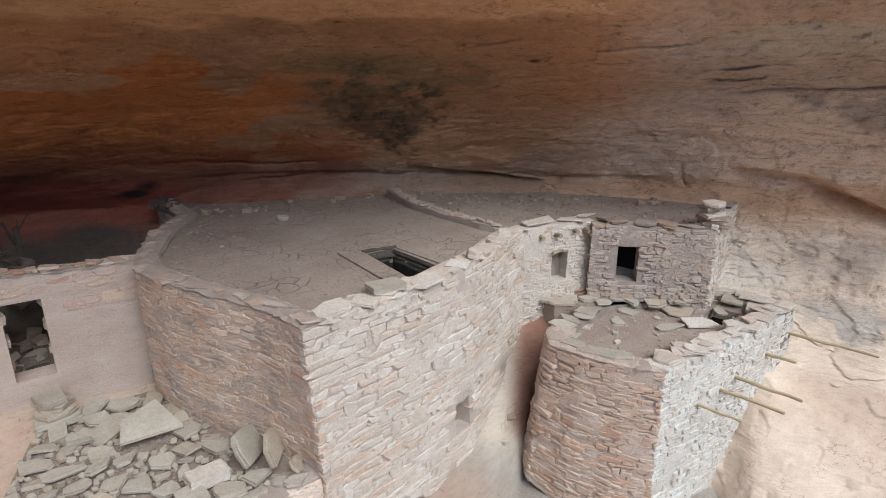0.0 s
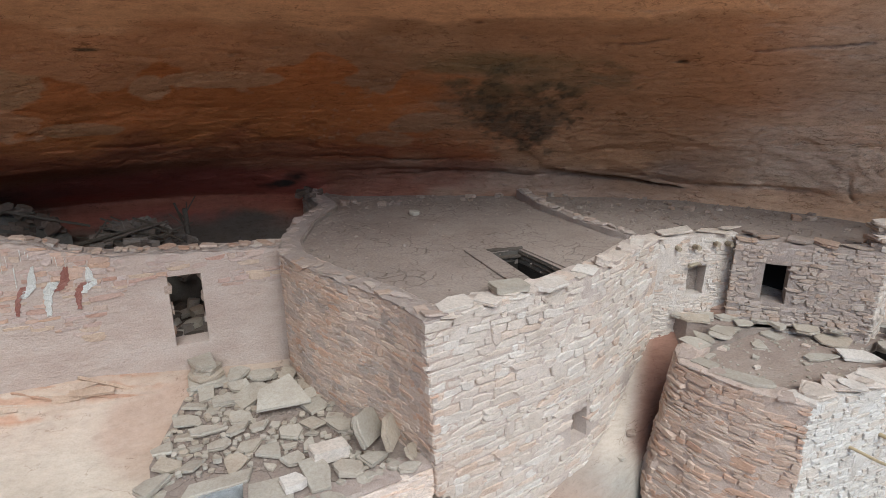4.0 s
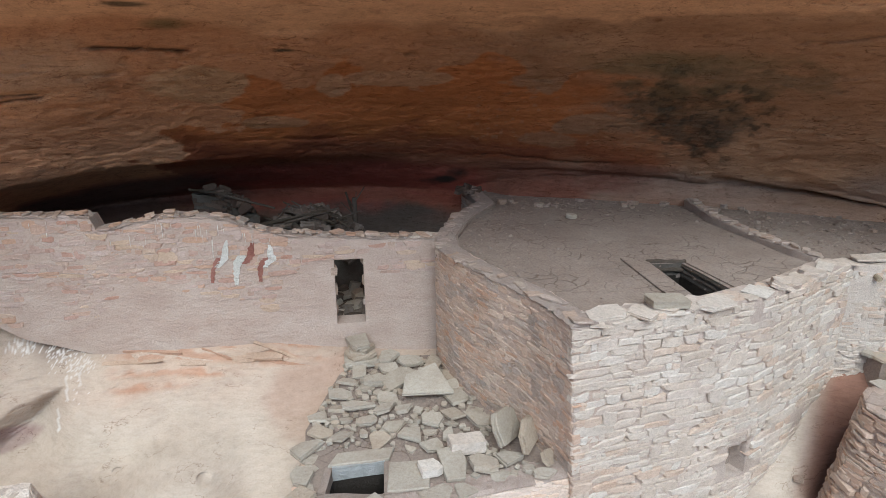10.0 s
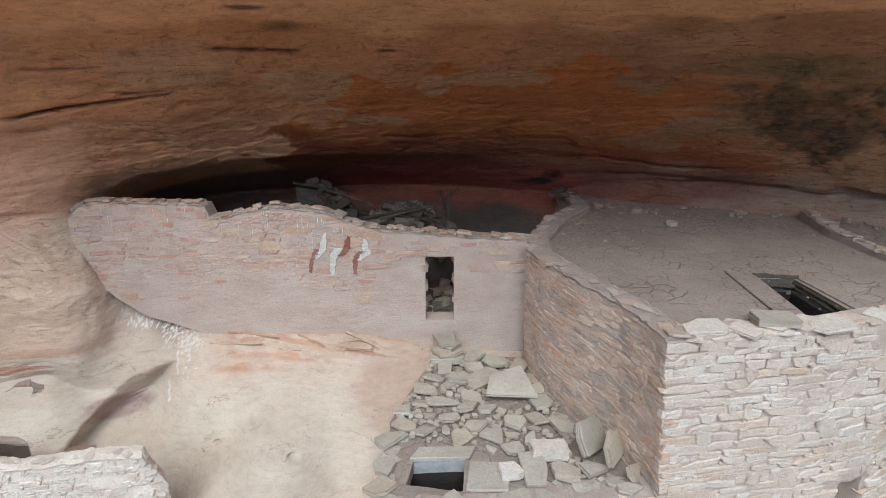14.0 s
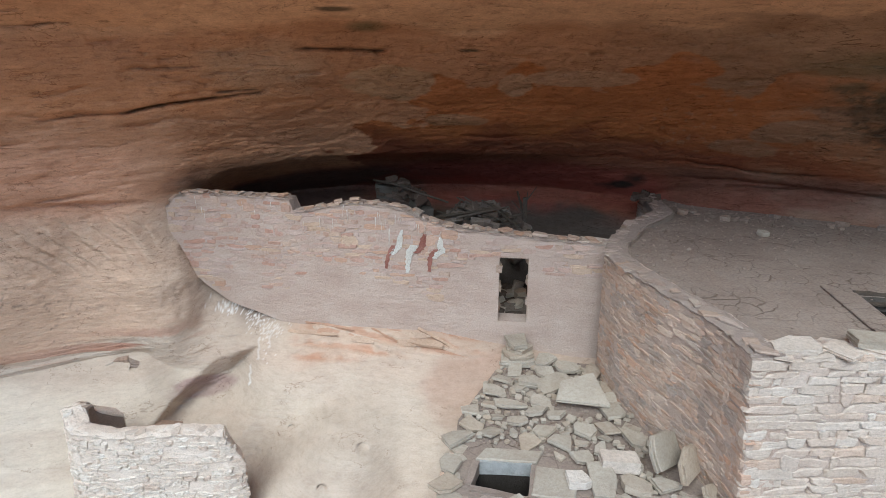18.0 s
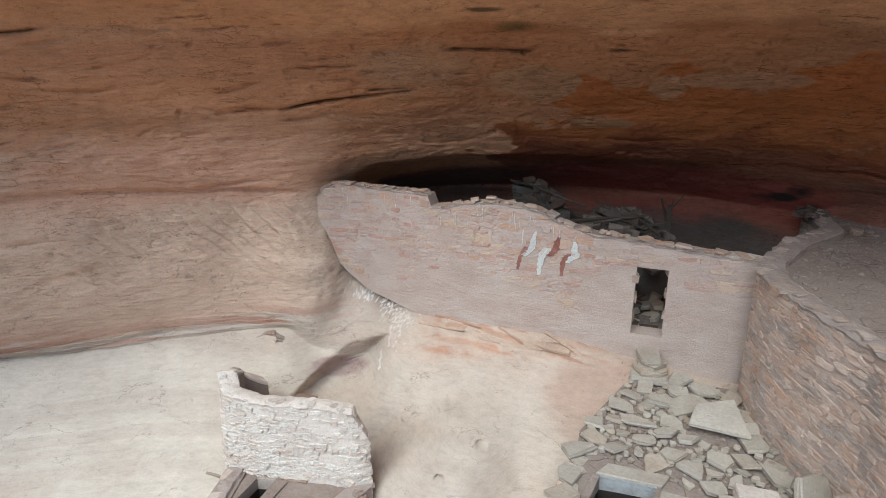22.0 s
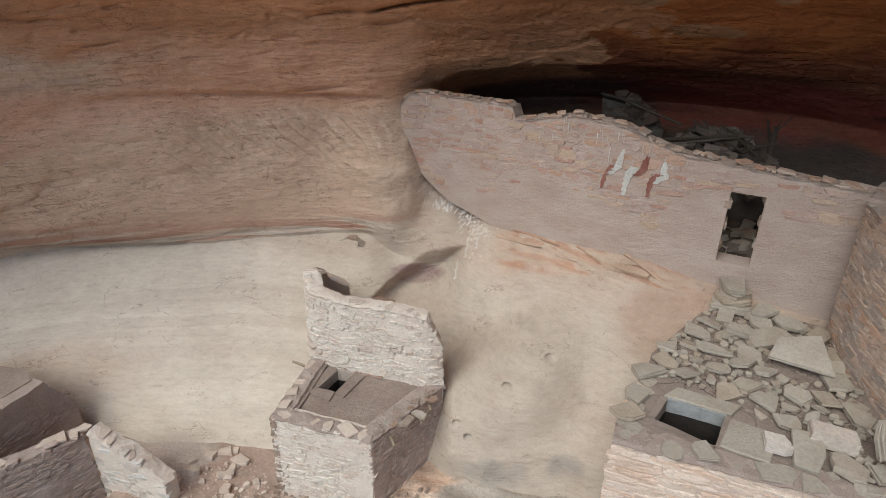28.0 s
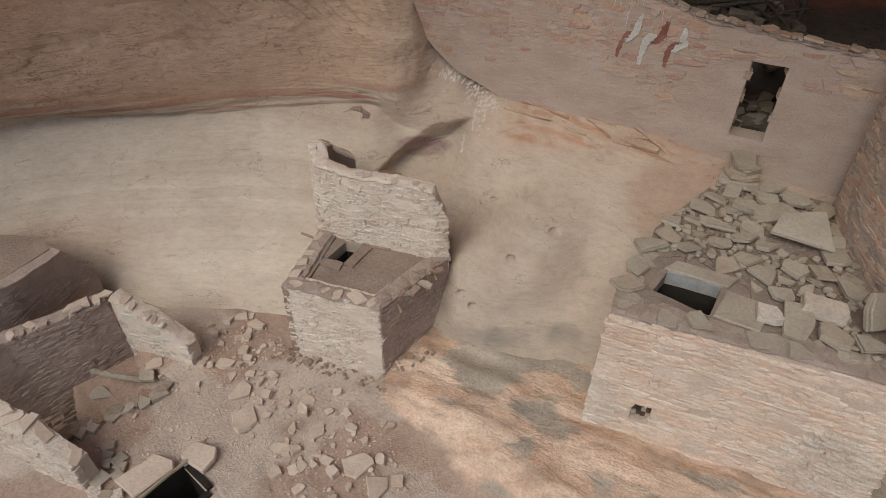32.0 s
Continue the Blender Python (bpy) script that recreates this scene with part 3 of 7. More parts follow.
BACK = [(-112, 10.7, 4.4), (-90, 10.4, 4.3), (-78, 10.35, 4.2), (-66, 10.2, 4.1), (-54, 10.15, 4.1), (-46, 10.3, 4.2), (-42, 10.7, 4.3), (-39, 12.4, 4.2), (-36, 13.3, 4.1), (-30, 13.8, 4.1), (-18, 13.8, 4.15), (-6, 13.4, 4.15), (1, 12.7, 4.2), (6, 12.3, 4.6), (18, 12.2, 4.62), (30, 12.6, 4.6), (42, 12.7, 4.55), (54, 12.5, 4.6), (62, 12.4, 4.6), (72, 12.5, 4.6), (92, 13.0, 4.6)]
LIP = [(-112, 10.2, 5.8), (-90, 10.0, 5.7), (-78, 10.0, 5.6), (-66, 9.95, 5.3), (-54, 10.1, 5.0), (-46, 10.4, 4.75), (-42, 10.7, 4.85), (-37, 10.95, 5.11), (-30, 11.25, 5.22), (-18, 11.55, 5.21), (-6, 11.9, 5.17), (1, 12.0, 5.12), (6, 12.0, 5.02), (18, 11.9, 5.2), (30, 12.1, 5.25), (42, 12.3, 5.35), (54, 12.2, 5.5), (62, 12.2, 5.6), (72, 12.2, 5.6), (92, 12.6, 5.6)]
VAULT = [(-112, 9.6, 6.8), (-90, 9.6, 6.7), (-78, 9.6, 6.6), (-66, 9.4, 6.42), (-54, 9.55, 6.23), (-42, 10.0, 6.08), (-30, 10.5, 6.15), (0, 11.1, 6.15), (30, 11.2, 6.2), (42, 11.4, 6.3), (54, 11.6, 6.5), (72, 11.7, 6.6), (92, 12.0, 6.6)]
CREASE = [(-112, 9.0, 7.6), (-78, 9.1, 7.5), (-54, 9.2, 7.4), (-30, 9.4, 7.33), (0, 9.5, 7.4), (30, 9.6, 7.29), (42, 10.0, 7.1), (54, 10.7, 7.0), (72, 11.0, 7.1), (92, 11.4, 7.1)]
RIM = [(-112, 8.2, 8.3), (-78, 8.0, 8.3), (-54, 7.8, 8.2), (-30, 7.5, 7.95), (0, 7.5, 7.95), (30, 7.8, 7.9), (54, 9.4, 8.0), (72, 9.9, 8.0), (92, 10.4, 8.0)]


def around(line, az):
    a = np.array(line)
    return np.interp(az, a[:, 0], a[:, 1]), np.interp(az, a[:, 0], a[:, 2])


def soften(a, n, axis):
    k = np.hanning(2 * n + 3)[1:-1]
    k /= k.sum()
    pad = [(0, 0)] * a.ndim
    pad[axis] = (n, n)
    b = np.pad(a, pad, mode="edge")
    return np.apply_along_axis(lambda v: np.convolve(v, k, mode="valid"), axis, b)


def loft(lines, az, rows):
    """A grid of places: distance and height for each bearing, through the lines in turn."""
    d, z = [], []
    for ln in lines:
        if callable(ln):
            dd, zz = ln(az)
        else:
            dd, zz = around(ln, az)
        d.append(soften(dd, 7, 0))
        z.append(soften(zz, 7, 0))
    D, Z = [], []
    for i, n in enumerate(rows):
        for k in range(n):
            f = k / n
            D.append(d[i] * (1 - f) + d[i + 1] * f)
            Z.append(z[i] * (1 - f) + z[i + 1] * f)
    D.append(d[-1])
    Z.append(z[-1])
    return soften(np.array(D), 3, 0), soften(np.array(Z), 3, 0)


def grid_faces(nr, nc):
    i = np.arange(nr - 1)[:, None] * nc + np.arange(nc - 1)[None, :]
    return np.stack([i, i + 1, i + 1 + nc, i + nc], -1).reshape(-1, 4)


# the sheet stops short at both ends, out of view, to admit light
AZ = np.concatenate([np.arange(-92, -82, 0.4), np.arange(-82, 73, 0.15), np.arange(73, 77.01, 0.4)])
mouth = lambda az, y: y + 5.0 * np.clip((np.abs(az) - 22) / 40, 0, 1)
# unseen part of the roof, shaped to climb and let light in at both ends
open_up = lambda az, h: h * np.clip((np.abs(az + 4) - 30) / 28, 0, 1)
D, Z = loft([lambda az: (0 * az + 2.5, 0 * az - 8.0), FOOT, SLOPE, GROOVE, BROW_LOW, BACK, LIP, VAULT, CREASE, RIM,
             lambda az: (mouth(az, 4.9), 9.0 + open_up(az, 1.5)), lambda az: (mouth(az, 4.0), 10.5 + open_up(az, 4.0)), lambda az: (mouth(az, 3.8), 13.0 + open_up(az, 6.0)), lambda az: (mouth(az, 3.8), 0 * az + 26.0)],
            AZ, (14, 50, 110, 44, 36, 26, 56, 60, 40, 16, 10, 6, 6))
A = np.radians(AZ)[None, :] + 0 * D
AZD = np.degrees(A)
X, Y = D * np.sin(A), D * np.cos(A)
DIP = (7.0 - Z) / D
FINE = fbm(X * 1.3, Y * 1.3, Z * 2.6, 5, 50)
LUMP = fbm(X * 0.5, Y * 0.5, Z * 1.6, 5, 71)
step01 = lambda v, a, b: np.clip((v - a) / (b - a), 0, 1)
smooth01 = lambda v, a, b: (lambda t: t * t * (3 - 2 * t))(step01(v, a, b))
# weathering: broad swells, thin ledges along the beds, pits
bed = Z + 0.10 * fbm(X * 0.3, Y * 0.3, Z * 0.3, 3, 5) + 0.03 * X
ledges = fbm(X * 0.5, Y * 0.5, bed * 6.0, 3, 9)
upper = np.clip((Z - 2.2) / 1.5, 0, 1)
patchy = smooth01(fbm(X * 0.4, Y * 0.4, Z * 0.8, 3, 19), -0.1, 0.7)
calm = 1 - 0.6 * (1 - smooth01(AZD, -48, -40))
push = 0.09 * calm * fbm(X * 0.55, Y * 0.55, Z * 0.9, 2, 1) + 0.02 * calm * fbm(X * 1.8, Y * 1.8, Z * 3.0, 3, 2) + (0.006 + 0.018 * upper * patchy) * ledges + 0.014 * calm * fbm(X * 2.2, Y * 2.2, Z * 3.4, 4, 15)
# scales where thin plates have spalled off: sharp-edged shallow steps
for k, (f, amp) in enumerate(((0.55, 0.030), (1.1, 0.022), (2.3, 0.014))):
    s = fbm(X * f, Y * f, Z * f * 2.2, 4, 120 + 9 * k)
    push = push + amp * (0.35 + 0.65 * upper) * (1 - 0.35 * (1 - smooth01(AZD, -48, -40))) * (smooth01(s, 0.05, 0.12) + smooth01(s, 0.42, 0.47))
# slanting ribs under the red band to the left of the painted wall: short oblique scarps
rib = (AZD - 50 * DIP + 0.5 * LUMP + 0.3 * FINE) / 1.6
rib = rib - np.floor(rib)
ribs = np.where(rib < 0.82, (rib / 0.82) ** 1.6, (1 - rib) / 0.18)
band = smooth01(AZD, -67, -62) * (1 - smooth01(AZD, -46, -43)) * smooth01(DIP + 0.012 * LUMP, 0.215, 0.24) * (1 - smooth01(DIP + 0.02 * LUMP, 0.27, 0.345))
push = push + 0.10 * band * (ribs - 0.4) * (0.5 + 0.5 * smooth01(fbm(X * 0.7, Y * 0.7, Z * 0.7, 3, 29), -0.5, 0.3))

UNDERCUT = ((-90, -78.4, -68.5, -62.3, -54.2, -46.9, -40), (0.37, 0.39, 0.428, 0.449, 0.455, 0.457, 0.46))


def fold(a0, d0, a1, d1, amp, below, above=0.02, fade=2.0):
    """A step along a line: the rock just below it set back by amp, sharp at the line and easing out."""
    line = d0 + (d1 - d0) * (AZD - a0) / (a1 - a0) + 0.006 * LUMP
    s = (DIP - line) * D
    win = smooth01(AZD, a0 - fade / 2, a0 + fade) * (1 - smooth01(AZD, a1 - fade, a1 + fade / 2))
    shape = np.where(s > 0, np.clip(1 - s / below, 0, 1) ** 1.5, np.clip(1 + s / above, 0, 1))
    return amp * win * shape


for f in ((-79.0, 0.388, -62.0, 0.449, 0.15, 0.6, 0.12, 3.0), (-63.0, 0.449, -46.0, 0.457, 0.13, 0.5, 0.12, 2.0), (24.5, 0.178, 37.0, 0.203, 0.30, 0.35, 0.04, 1.5), (53.5, 0.168, 61.0, 0.178, 0.35, 0.9, 0.1, 2.0), (60.0, 0.180, 70.0, 0.235, 0.45, 1.0, 0.1, 2.0),
          (4.0, 0.178, 22.0, 0.182, 0.08, 0.2, 0.04, 2.0), (37.0, 0.196, 48.0, 0.188, 0.12, 0.3, 0.05, 2.0), (-70.0, 0.185, -45.0, 0.214, 0.12, 0.5, 0.06, 3.0)):
    push = push + fold(*f)
# lower bulge at the right, standing out below its edge
push = push - 0.40 * smooth01((DIP - (0.485 + 0.0095 * (AZD - 61) + 0.012 * FINE)) * D, 0, 0.10) * smooth01(AZD, 56, 60)
# upright cracks and scabs on the cliff beyond the rooms
for a0, d0, a1, d1, amp in ((49.1, 0.15, 50.2, 0.208, 0.09), (50.9, 0.13, 51.5, 0.167, 0.05), (58.1, 0.142, 58.1, 0.166, 0.06), (59.7, 0.14, 59.6, 0.167, 0.06), (54.0, 0.10, 55.0, 0.16, 0.03)):
    line = a0 + (a1 - a0) * (DIP - d0) / (d1 - d0) + 0.5 * FINE
    push = push + amp * np.exp(-(((AZD - line) * 0.0175 * D / 0.022) ** 2)) * smooth01(DIP, d0, d0 + 0.015) * (1 - smooth01(DIP, d1 - 0.015, d1))
scab = fbm(X * 3.2, Y * 3.2, Z * 3.2, 4, 33)
push = push + 0.035 * smooth01(scab, 0.1, 0.25) * smooth01(AZD, 44, 52)
# thin slanting plates under the painted wall
zone = smooth01(AZD, -34, -31) * (1 - smooth01(AZD, -15, -11)) * smooth01(DIP, 0.43, 0.445) * (1 - smooth01(DIP + 0.01 * FINE, 0.52, 0.545))
leaf = (DIP - 0.006 * (AZD + 33) + 0.010 * LUMP + 0.004 * FINE) / 0.030
plates = leaf - np.floor(leaf)
push = push + 0.24 * zone * (plates ** 1.6 - 0.5) * (0.6 + 0.5 * FINE)
# the rock swells out to carry the left end of the painted wall
push = push - 0.52 * smooth01(AZD, -53, -42) * (1 - smooth01(AZD, -35, -29)) * smooth01(DIP, 0.22, 0.34) * (1 - smooth01(DIP, 0.36, 0.58))
# bed cracks, thin and dark
clefts = 0.0 * D
for a0, d0, a1, d1, amp in ((-68, -0.028, -50, -0.061, 0.12), (-60, -0.030, -44, -0.05, 0.08), (-46, 0.077, -32, 0.050, 0.12), (-40, 0.055, -30, 0.045, 0.10), (-31, -0.012, -14.5, -0.008, 0.14), (-52, 0.085, -36, 0.06, 0.06),
                            (34.5, 0.006, 38.0, 0.009, 0.16), (-45, 0.018, -38, 0.012, 0.08), (20, 0.03, 24, 0.032, 0.06), (50, 0.02, 62, 0.0, 0.12), (46, 0.035, 58, 0.028, 0.10), (52, 0.05, 66, 0.035, 0.08),
                            (-20, 0.128, -6, 0.122, 0.05), (2, 0.155, 20, 0.17, 0.10), (8, 0.19, 26, 0.188, 0.08), (28, -0.02, 36, -0.026, 0.08), (40, -0.008, 50, -0.02, 0.08), (-27, 0.065, -18, 0.072, 0.06)):
    line = d0 + (d1 - d0) * (AZD - a0) / (a1 - a0) + 0.004 * FINE
    one = np.exp(-(((DIP - line) * D / 0.026) ** 2)) * smooth01(AZD, a0, a0 + 1.5) * (1 - smooth01(AZD, a1 - 1.5, a1)) * smooth01(FINE + 0.6 * LUMP, -0.5, 0.0)
    push = push + amp * one
    clefts = np.maximum(clefts, one * min(1.0, amp / 0.1))
# hand-sized sockets worn in the slope
for az, dip, size in ((-26.4, 0.727, 0.075), (-31.2, 0.807, 0.06), (-33.8, 0.665, 0.05), (-37.2, 0.913, 0.05), (-35.7, 0.956, 0.05), (-47.6, 0.483, 0.05)):
    q = ((AZD - az) * 0.0175 * D) ** 2 + ((DIP - dip) * D) ** 2
    push = push + 0.13 * np.exp(-((q / size**2) ** 2))
# broad forms, moved along the line from the shelf's edge so that the stains keep their places
sink = 0.0 * D
# an oblique overhang, its shaded face between two edges, ending in a point
over_hi = np.interp(AZD, (-46.5, -45.4, -43.4, -40.6, -38.4, -36.3), (0.585, 0.566, 0.527, 0.482, 0.474, 0.470)) + 0.004 * FINE
over_lo = np.interp(AZD, (-46.5, -45.3, -42.6, -40.0, -38.0, -36.2), (0.600, 0.584, 0.556, 0.534, 0.503, 0.474)) + 0.004 * FINE
face = smooth01((DIP - over_hi) / np.maximum(over_lo - over_hi, 0.004), 0.0, 1.0)
ease = np.clip(1 - (DIP - over_lo) / 0.14, 0, 1) ** 1.4
over = np.where(DIP < over_lo, face, ease)
sink = sink + 0.46 * over * smooth01(AZD, -47.5, -44.5) * (1 - smooth01(AZD, -38.6, -35.9))
# fine parallel ribs on that face
sink = sink + 0.014 * np.sin((DIP - over_hi) * 900 + 5 * LUMP) * np.where(DIP < over_lo, face, 0) * smooth01(AZD, -46, -44) * (1 - smooth01(AZD, -38, -36))
# the dome of the lower slope, rising out of a soft valley
vale = np.interp(AZD, (-40, -37.3, -35.4, -32.5, -29.4, -25.2, -20), (0.74, 0.704, 0.676, 0.658, 0.622, 0.607, 0.60)) + 0.012 * LUMP
s = (DIP - vale) * D
strong = smooth01(AZD, -41, -37.5) * (1 - smooth01(AZD, -29, -21))
sink = sink + strong * (0.12 * np.exp(-((s + 0.10) / 0.42) ** 2) - 0.36 * smooth01(s, -0.25, 1.0) * (1 - smooth01(s, 1.2, 2.8)))
# layered leaves over the undercut of the pale slope
cut = np.interp(AZD, UNDERCUT[0], UNDERCUT[1]) + 0.006 * LUMP
s = (cut - DIP) * D
leaf = (s + 0.05 * FINE + 0.03 * LUMP) / 0.085
sink = sink + 0.018 * (1 - (leaf - np.floor(leaf))) * smooth01(s, -0.02, 0.02) * (1 - smooth01(s, 0.22, 0.42)) * (1 - smooth01(AZD, -48.5, -45.5))
# small spall scars of the vault and the cliff: short shallow lenses with a sharp upper lip
scar = random.Random(77)
for i in range(420):
    az = scar.uniform(-75, 70)
    dip = scar.choice((scar.uniform(-0.11, 0.15), scar.uniform(-0.10, 0.06), scar.uniform(-0.08, 0.26) if abs(az) > 44 else scar.uniform(-0.10, 0.10)))
    wide, tall, amp, tilt = scar.uniform(0.5, 2.2) * scar.choice((0.5, 1, 1.6)), scar.uniform(0.0025, 0.008), scar.uniform(0.025, 0.085), scar.uniform(-0.006, 0.004)
    c0, c1 = np.searchsorted(AZ, (az - wide, az + wide))
    if c1 - c0 < 3:
        continue
    w = (slice(None), slice(c0, c1))
    u = (AZD[w] - az) / wide
    low = (DIP[w] - dip - tilt * u - 0.004 * FINE[w]) / (tall * np.sqrt(np.clip(1.02 - u * u, 0.02, 1)))
    sink[w] = sink[w] + amp * np.clip(1 - u * u, 0, 1) * np.where(low < 0, np.clip(1 + low / 0.35, 0, 1), np.clip(1 - low / 1.6, 0, 1)) * (np.arange(len(D)) > 175)[:, None]
D2 = D + push
DIP = (7.0 - Z) / D2
D2 = D2 + sink
Z = 7.0 - DIP * D2
X, Y = D2 * np.sin(A), D2 * np.cos(A)


def blob(az, dip, saz, sdip, edge=0.5, k=0):
    """How far a place lies within a ragged patch, 0 to 1."""
    q = ((AZD - az) / saz) ** 2 + ((DIP - dip) / sdip) ** 2
    n = FINE if k % 2 else np.roll(FINE, 97, 1)
    return np.clip((1 - q + 0.6 * n) / edge, 0, 1)


def stain_shade(col, c, f):
    return col * (1 - f[..., None]) + np.array(c) * f[..., None]


wob = DIP + 0.025 * LUMP
left, right = 1 - smooth01(AZD, -48, -38), smooth01(AZD, 34, 50)
mid = (1 - left) * (1 - right)
col = np.zeros((*D.shape, 3)) + np.array((0.51, 0.432, 0.356))
# the slope below: pale to the left, warmer under the painted wall
under = DIP - cut + 0.012 + 0.004 * FINE
col = stain_shade(col, (0.59, 0.51, 0.42), left * smooth01(under, -0.006, 0.008))
col = stain_shade(col, (0.645, 0.565, 0.47), left * (1 - smooth01(AZD, -58, -46)) * smooth01(under, 0.0, 0.03))
col = stain_shade(col, (0.51, 0.415, 0.34), 0.6 * mid * (1 - smooth01(AZD, -10, 0)) * smooth01(LUMP, -0.4, 0.6))
# the wall over it: tan, then a pink band, then brown vault
col = stain_shade(col, (0.64, 0.465, 0.345), left * (1 - smooth01(under, -0.03, -0.004)))
col = stain_shade(col, (0.64, 0.38, 0.255), left * (1 - smooth01(wob, 0.19, 0.25)))
col = stain_shade(col, (0.56, 0.305, 0.175), left * (1 - smooth01(wob, 0.10, 0.16)))
col = stain_shade(col, (0.62, 0.47, 0.355), (1 - smooth01(AZD, -72, -56)) * (1 - smooth01(wob, 0.16, 0.22)) * smooth01(LUMP, -0.7, 0.5))
col = stain_shade(col, (0.60, 0.315, 0.17), mid * (1 - smooth01(wob, 0.20, 0.24)))
col = stain_shade(col, (0.33, 0.23, 0.175), smooth01(AZD, 2, 6) * (1 - right) * smooth01(wob, 0.14, 0.19) * (1 - smooth01(wob, 0.32, 0.36)))
col = stain_shade(col, (0.53, 0.255, 0.122), (1 - 0.75 * right) * (1 - 0.3 * left) * (1 - smooth01(wob, 0.07, 0.14)))
# lighter towards the mouth, the light put into the vault's colour
col = stain_shade(col, (0.70, 0.40, 0.215), (1 - 0.7 * right) * (1 - 0.5 * left) * (1 - smooth01(wob, -0.045, -0.02)))
col = stain_shade(col, (0.70, 0.515, 0.375), right * smooth01(wob, 0.06, 0.1))
col = stain_shade(col, (0.58, 0.37, 0.235), right * smooth01(wob, 0.17, 0.18) * (1 - smooth01(wob, 0.20, 0.235)))
col = stain_shade(col, (0.68, 0.545, 0.43), right * smooth01(wob, 0.22, 0.26))
# shade of the gully between the rooms, put in as dark red
col = stain_shade(col, (0.27, 0.15, 0.11), smooth01(AZD, 34, 36.5) * (1 - smooth01(AZD, 44, 50)) * smooth01(wob, 0.34, 0.42) * (1 - smooth01(wob, 0.66, 0.74)))
col = stain_shade(col, (0.40, 0.36, 0.31), smooth01(AZD, 22, 28) * (1 - smooth01(AZD, 50, 56)) * smooth01(wob, 0.68, 0.76))
col = stain_shade(col, (0.34, 0.27, 0.22), (1 - smooth01(AZD, 29, 34)) * smooth01(AZD, 22, 28) * (1 - smooth01(AZD, 50, 56)) * smooth01(wob, 0.36, 0.42))
col = stain_shade(col, (0.33, 0.20, 0.115), 0.55 * smooth01(AZD, -6, 8) * (1 - smooth01(AZD, 34, 46)) * smooth01(wob, -0.045, -0.035) * (1 - smooth01(wob, 0.16, 0.2)))
# deep orange and red over and in the recess
red = smooth01(AZD + 7 * FINE + 60 * (DIP - 0.09), -22, -20.5) * (1 - smooth01(AZD + 6 * FINE, 8, 24))
col = stain_shade(col, (0.50, 0.18, 0.062), red * smooth01(DIP + 0.025 * FINE + 0.012 * np.sin(AZD * 0.5), 0.026, 0.032) * (1 - smooth01(DIP, 0.16, 0.17)))
col = stain_shade(col, (0.21, 0.066, 0.04), 0.8 * red * smooth01(DIP + 0.02 * FINE, 0.10, 0.15) * (1 - smooth01(DIP, 0.27, 0.31)))
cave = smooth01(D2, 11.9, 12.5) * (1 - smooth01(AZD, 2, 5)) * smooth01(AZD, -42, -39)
col = stain_shade(col, (0.32, 0.09, 0.065), cave)
# shade of the recess's left end and floor, put into the rock colour
col = stain_shade(col, (0.15, 0.085, 0.068), cave * (1 - smooth01(AZD + 3 * FINE, -25, -19)))
col = stain_shade(col, (0.12, 0.10, 0.085), smooth01(D2, 9.5, 9.9) * smooth01(AZD, -39, -36) * (1 - smooth01(AZD, 0, 3)) * smooth01(Z, 2.2, 2.5) * (1 - smooth01(Z, 3.6, 4.0)))
col = stain_shade(col, (0.11, 0.09, 0.075), cave * smooth01(DIP + 0.02 * FINE, 0.235, 0.26))
VAULT_STAINS = ((20, 0.01, 12, 0.02, (0.26, 0.17, 0.085), 1.2),
                              (-10.5, 0.045, 2.2, 0.02, (0.53, 0.30, 0.16), 0.15), (-4, 0.033, 5.5, 0.012, (0.52, 0.285, 0.15), 0.15), (-22, 0.04, 5.0, 0.026, (0.50, 0.29, 0.15), 0.15), (-16.5, 0.10, 3.0, 0.012, (0.43, 0.225, 0.11), 0.15),
                              (-33, 0.02, 7, 0.05, (0.50, 0.29, 0.16), 0.8), (-15, -0.009, 1.3, 0.0025, (0.06, 0.055, 0.035), 0.6), (-24, -0.045, 2.2, 0.009, (0.16, 0.13, 0.06), 1.2), (-27, -0.07, 2.2, 0.004, (0.12, 0.08, 0.045), 0.8))
STAINS_AND_SHADE = ((14, 0.105, 4, 0.018, (0.40, 0.22, 0.12), 0.25), (17, 0.075, 3, 0.012, (0.38, 0.20, 0.11), 0.25), (9, 0.13, 3, 0.014, (0.38, 0.19, 0.10), 0.25),
                              (58, -0.02, 9, 0.025, (0.55, 0.45, 0.33), 0.4), 
                              # the oblique overhang's shaded face, put in as a purple-brown patch
                              (-41.5, 0.545, 4.0, 0.022, (0.34, 0.24, 0.22), 0.6),
                              (0.5, 0.19, 1.6, 0.018, (0.025, 0.025, 0.02), 0.6), (-1.5, 0.20, 2.0, 0.008, (0.03, 0.03, 0.025), 0.5), (-32, 1.06, 8, 0.05, (0.34, 0.315, 0.275), 0.8), (-23, 1.02, 3, 0.05, (0.34, 0.31, 0.27), 0.5))
for az, dip, sa, sd, c, e in VAULT_STAINS + STAINS_AND_SHADE:
    col = stain_shade(col, c, 0.9 * blob(az, dip, sa, sd, e, int(az * 7)))
# soot that creeps up the vault in soft mottles, and stain mottles on the cliff
SPOT = fbm(X * 4.0, Y * 4.0, Z * 5.0, 6, 210)
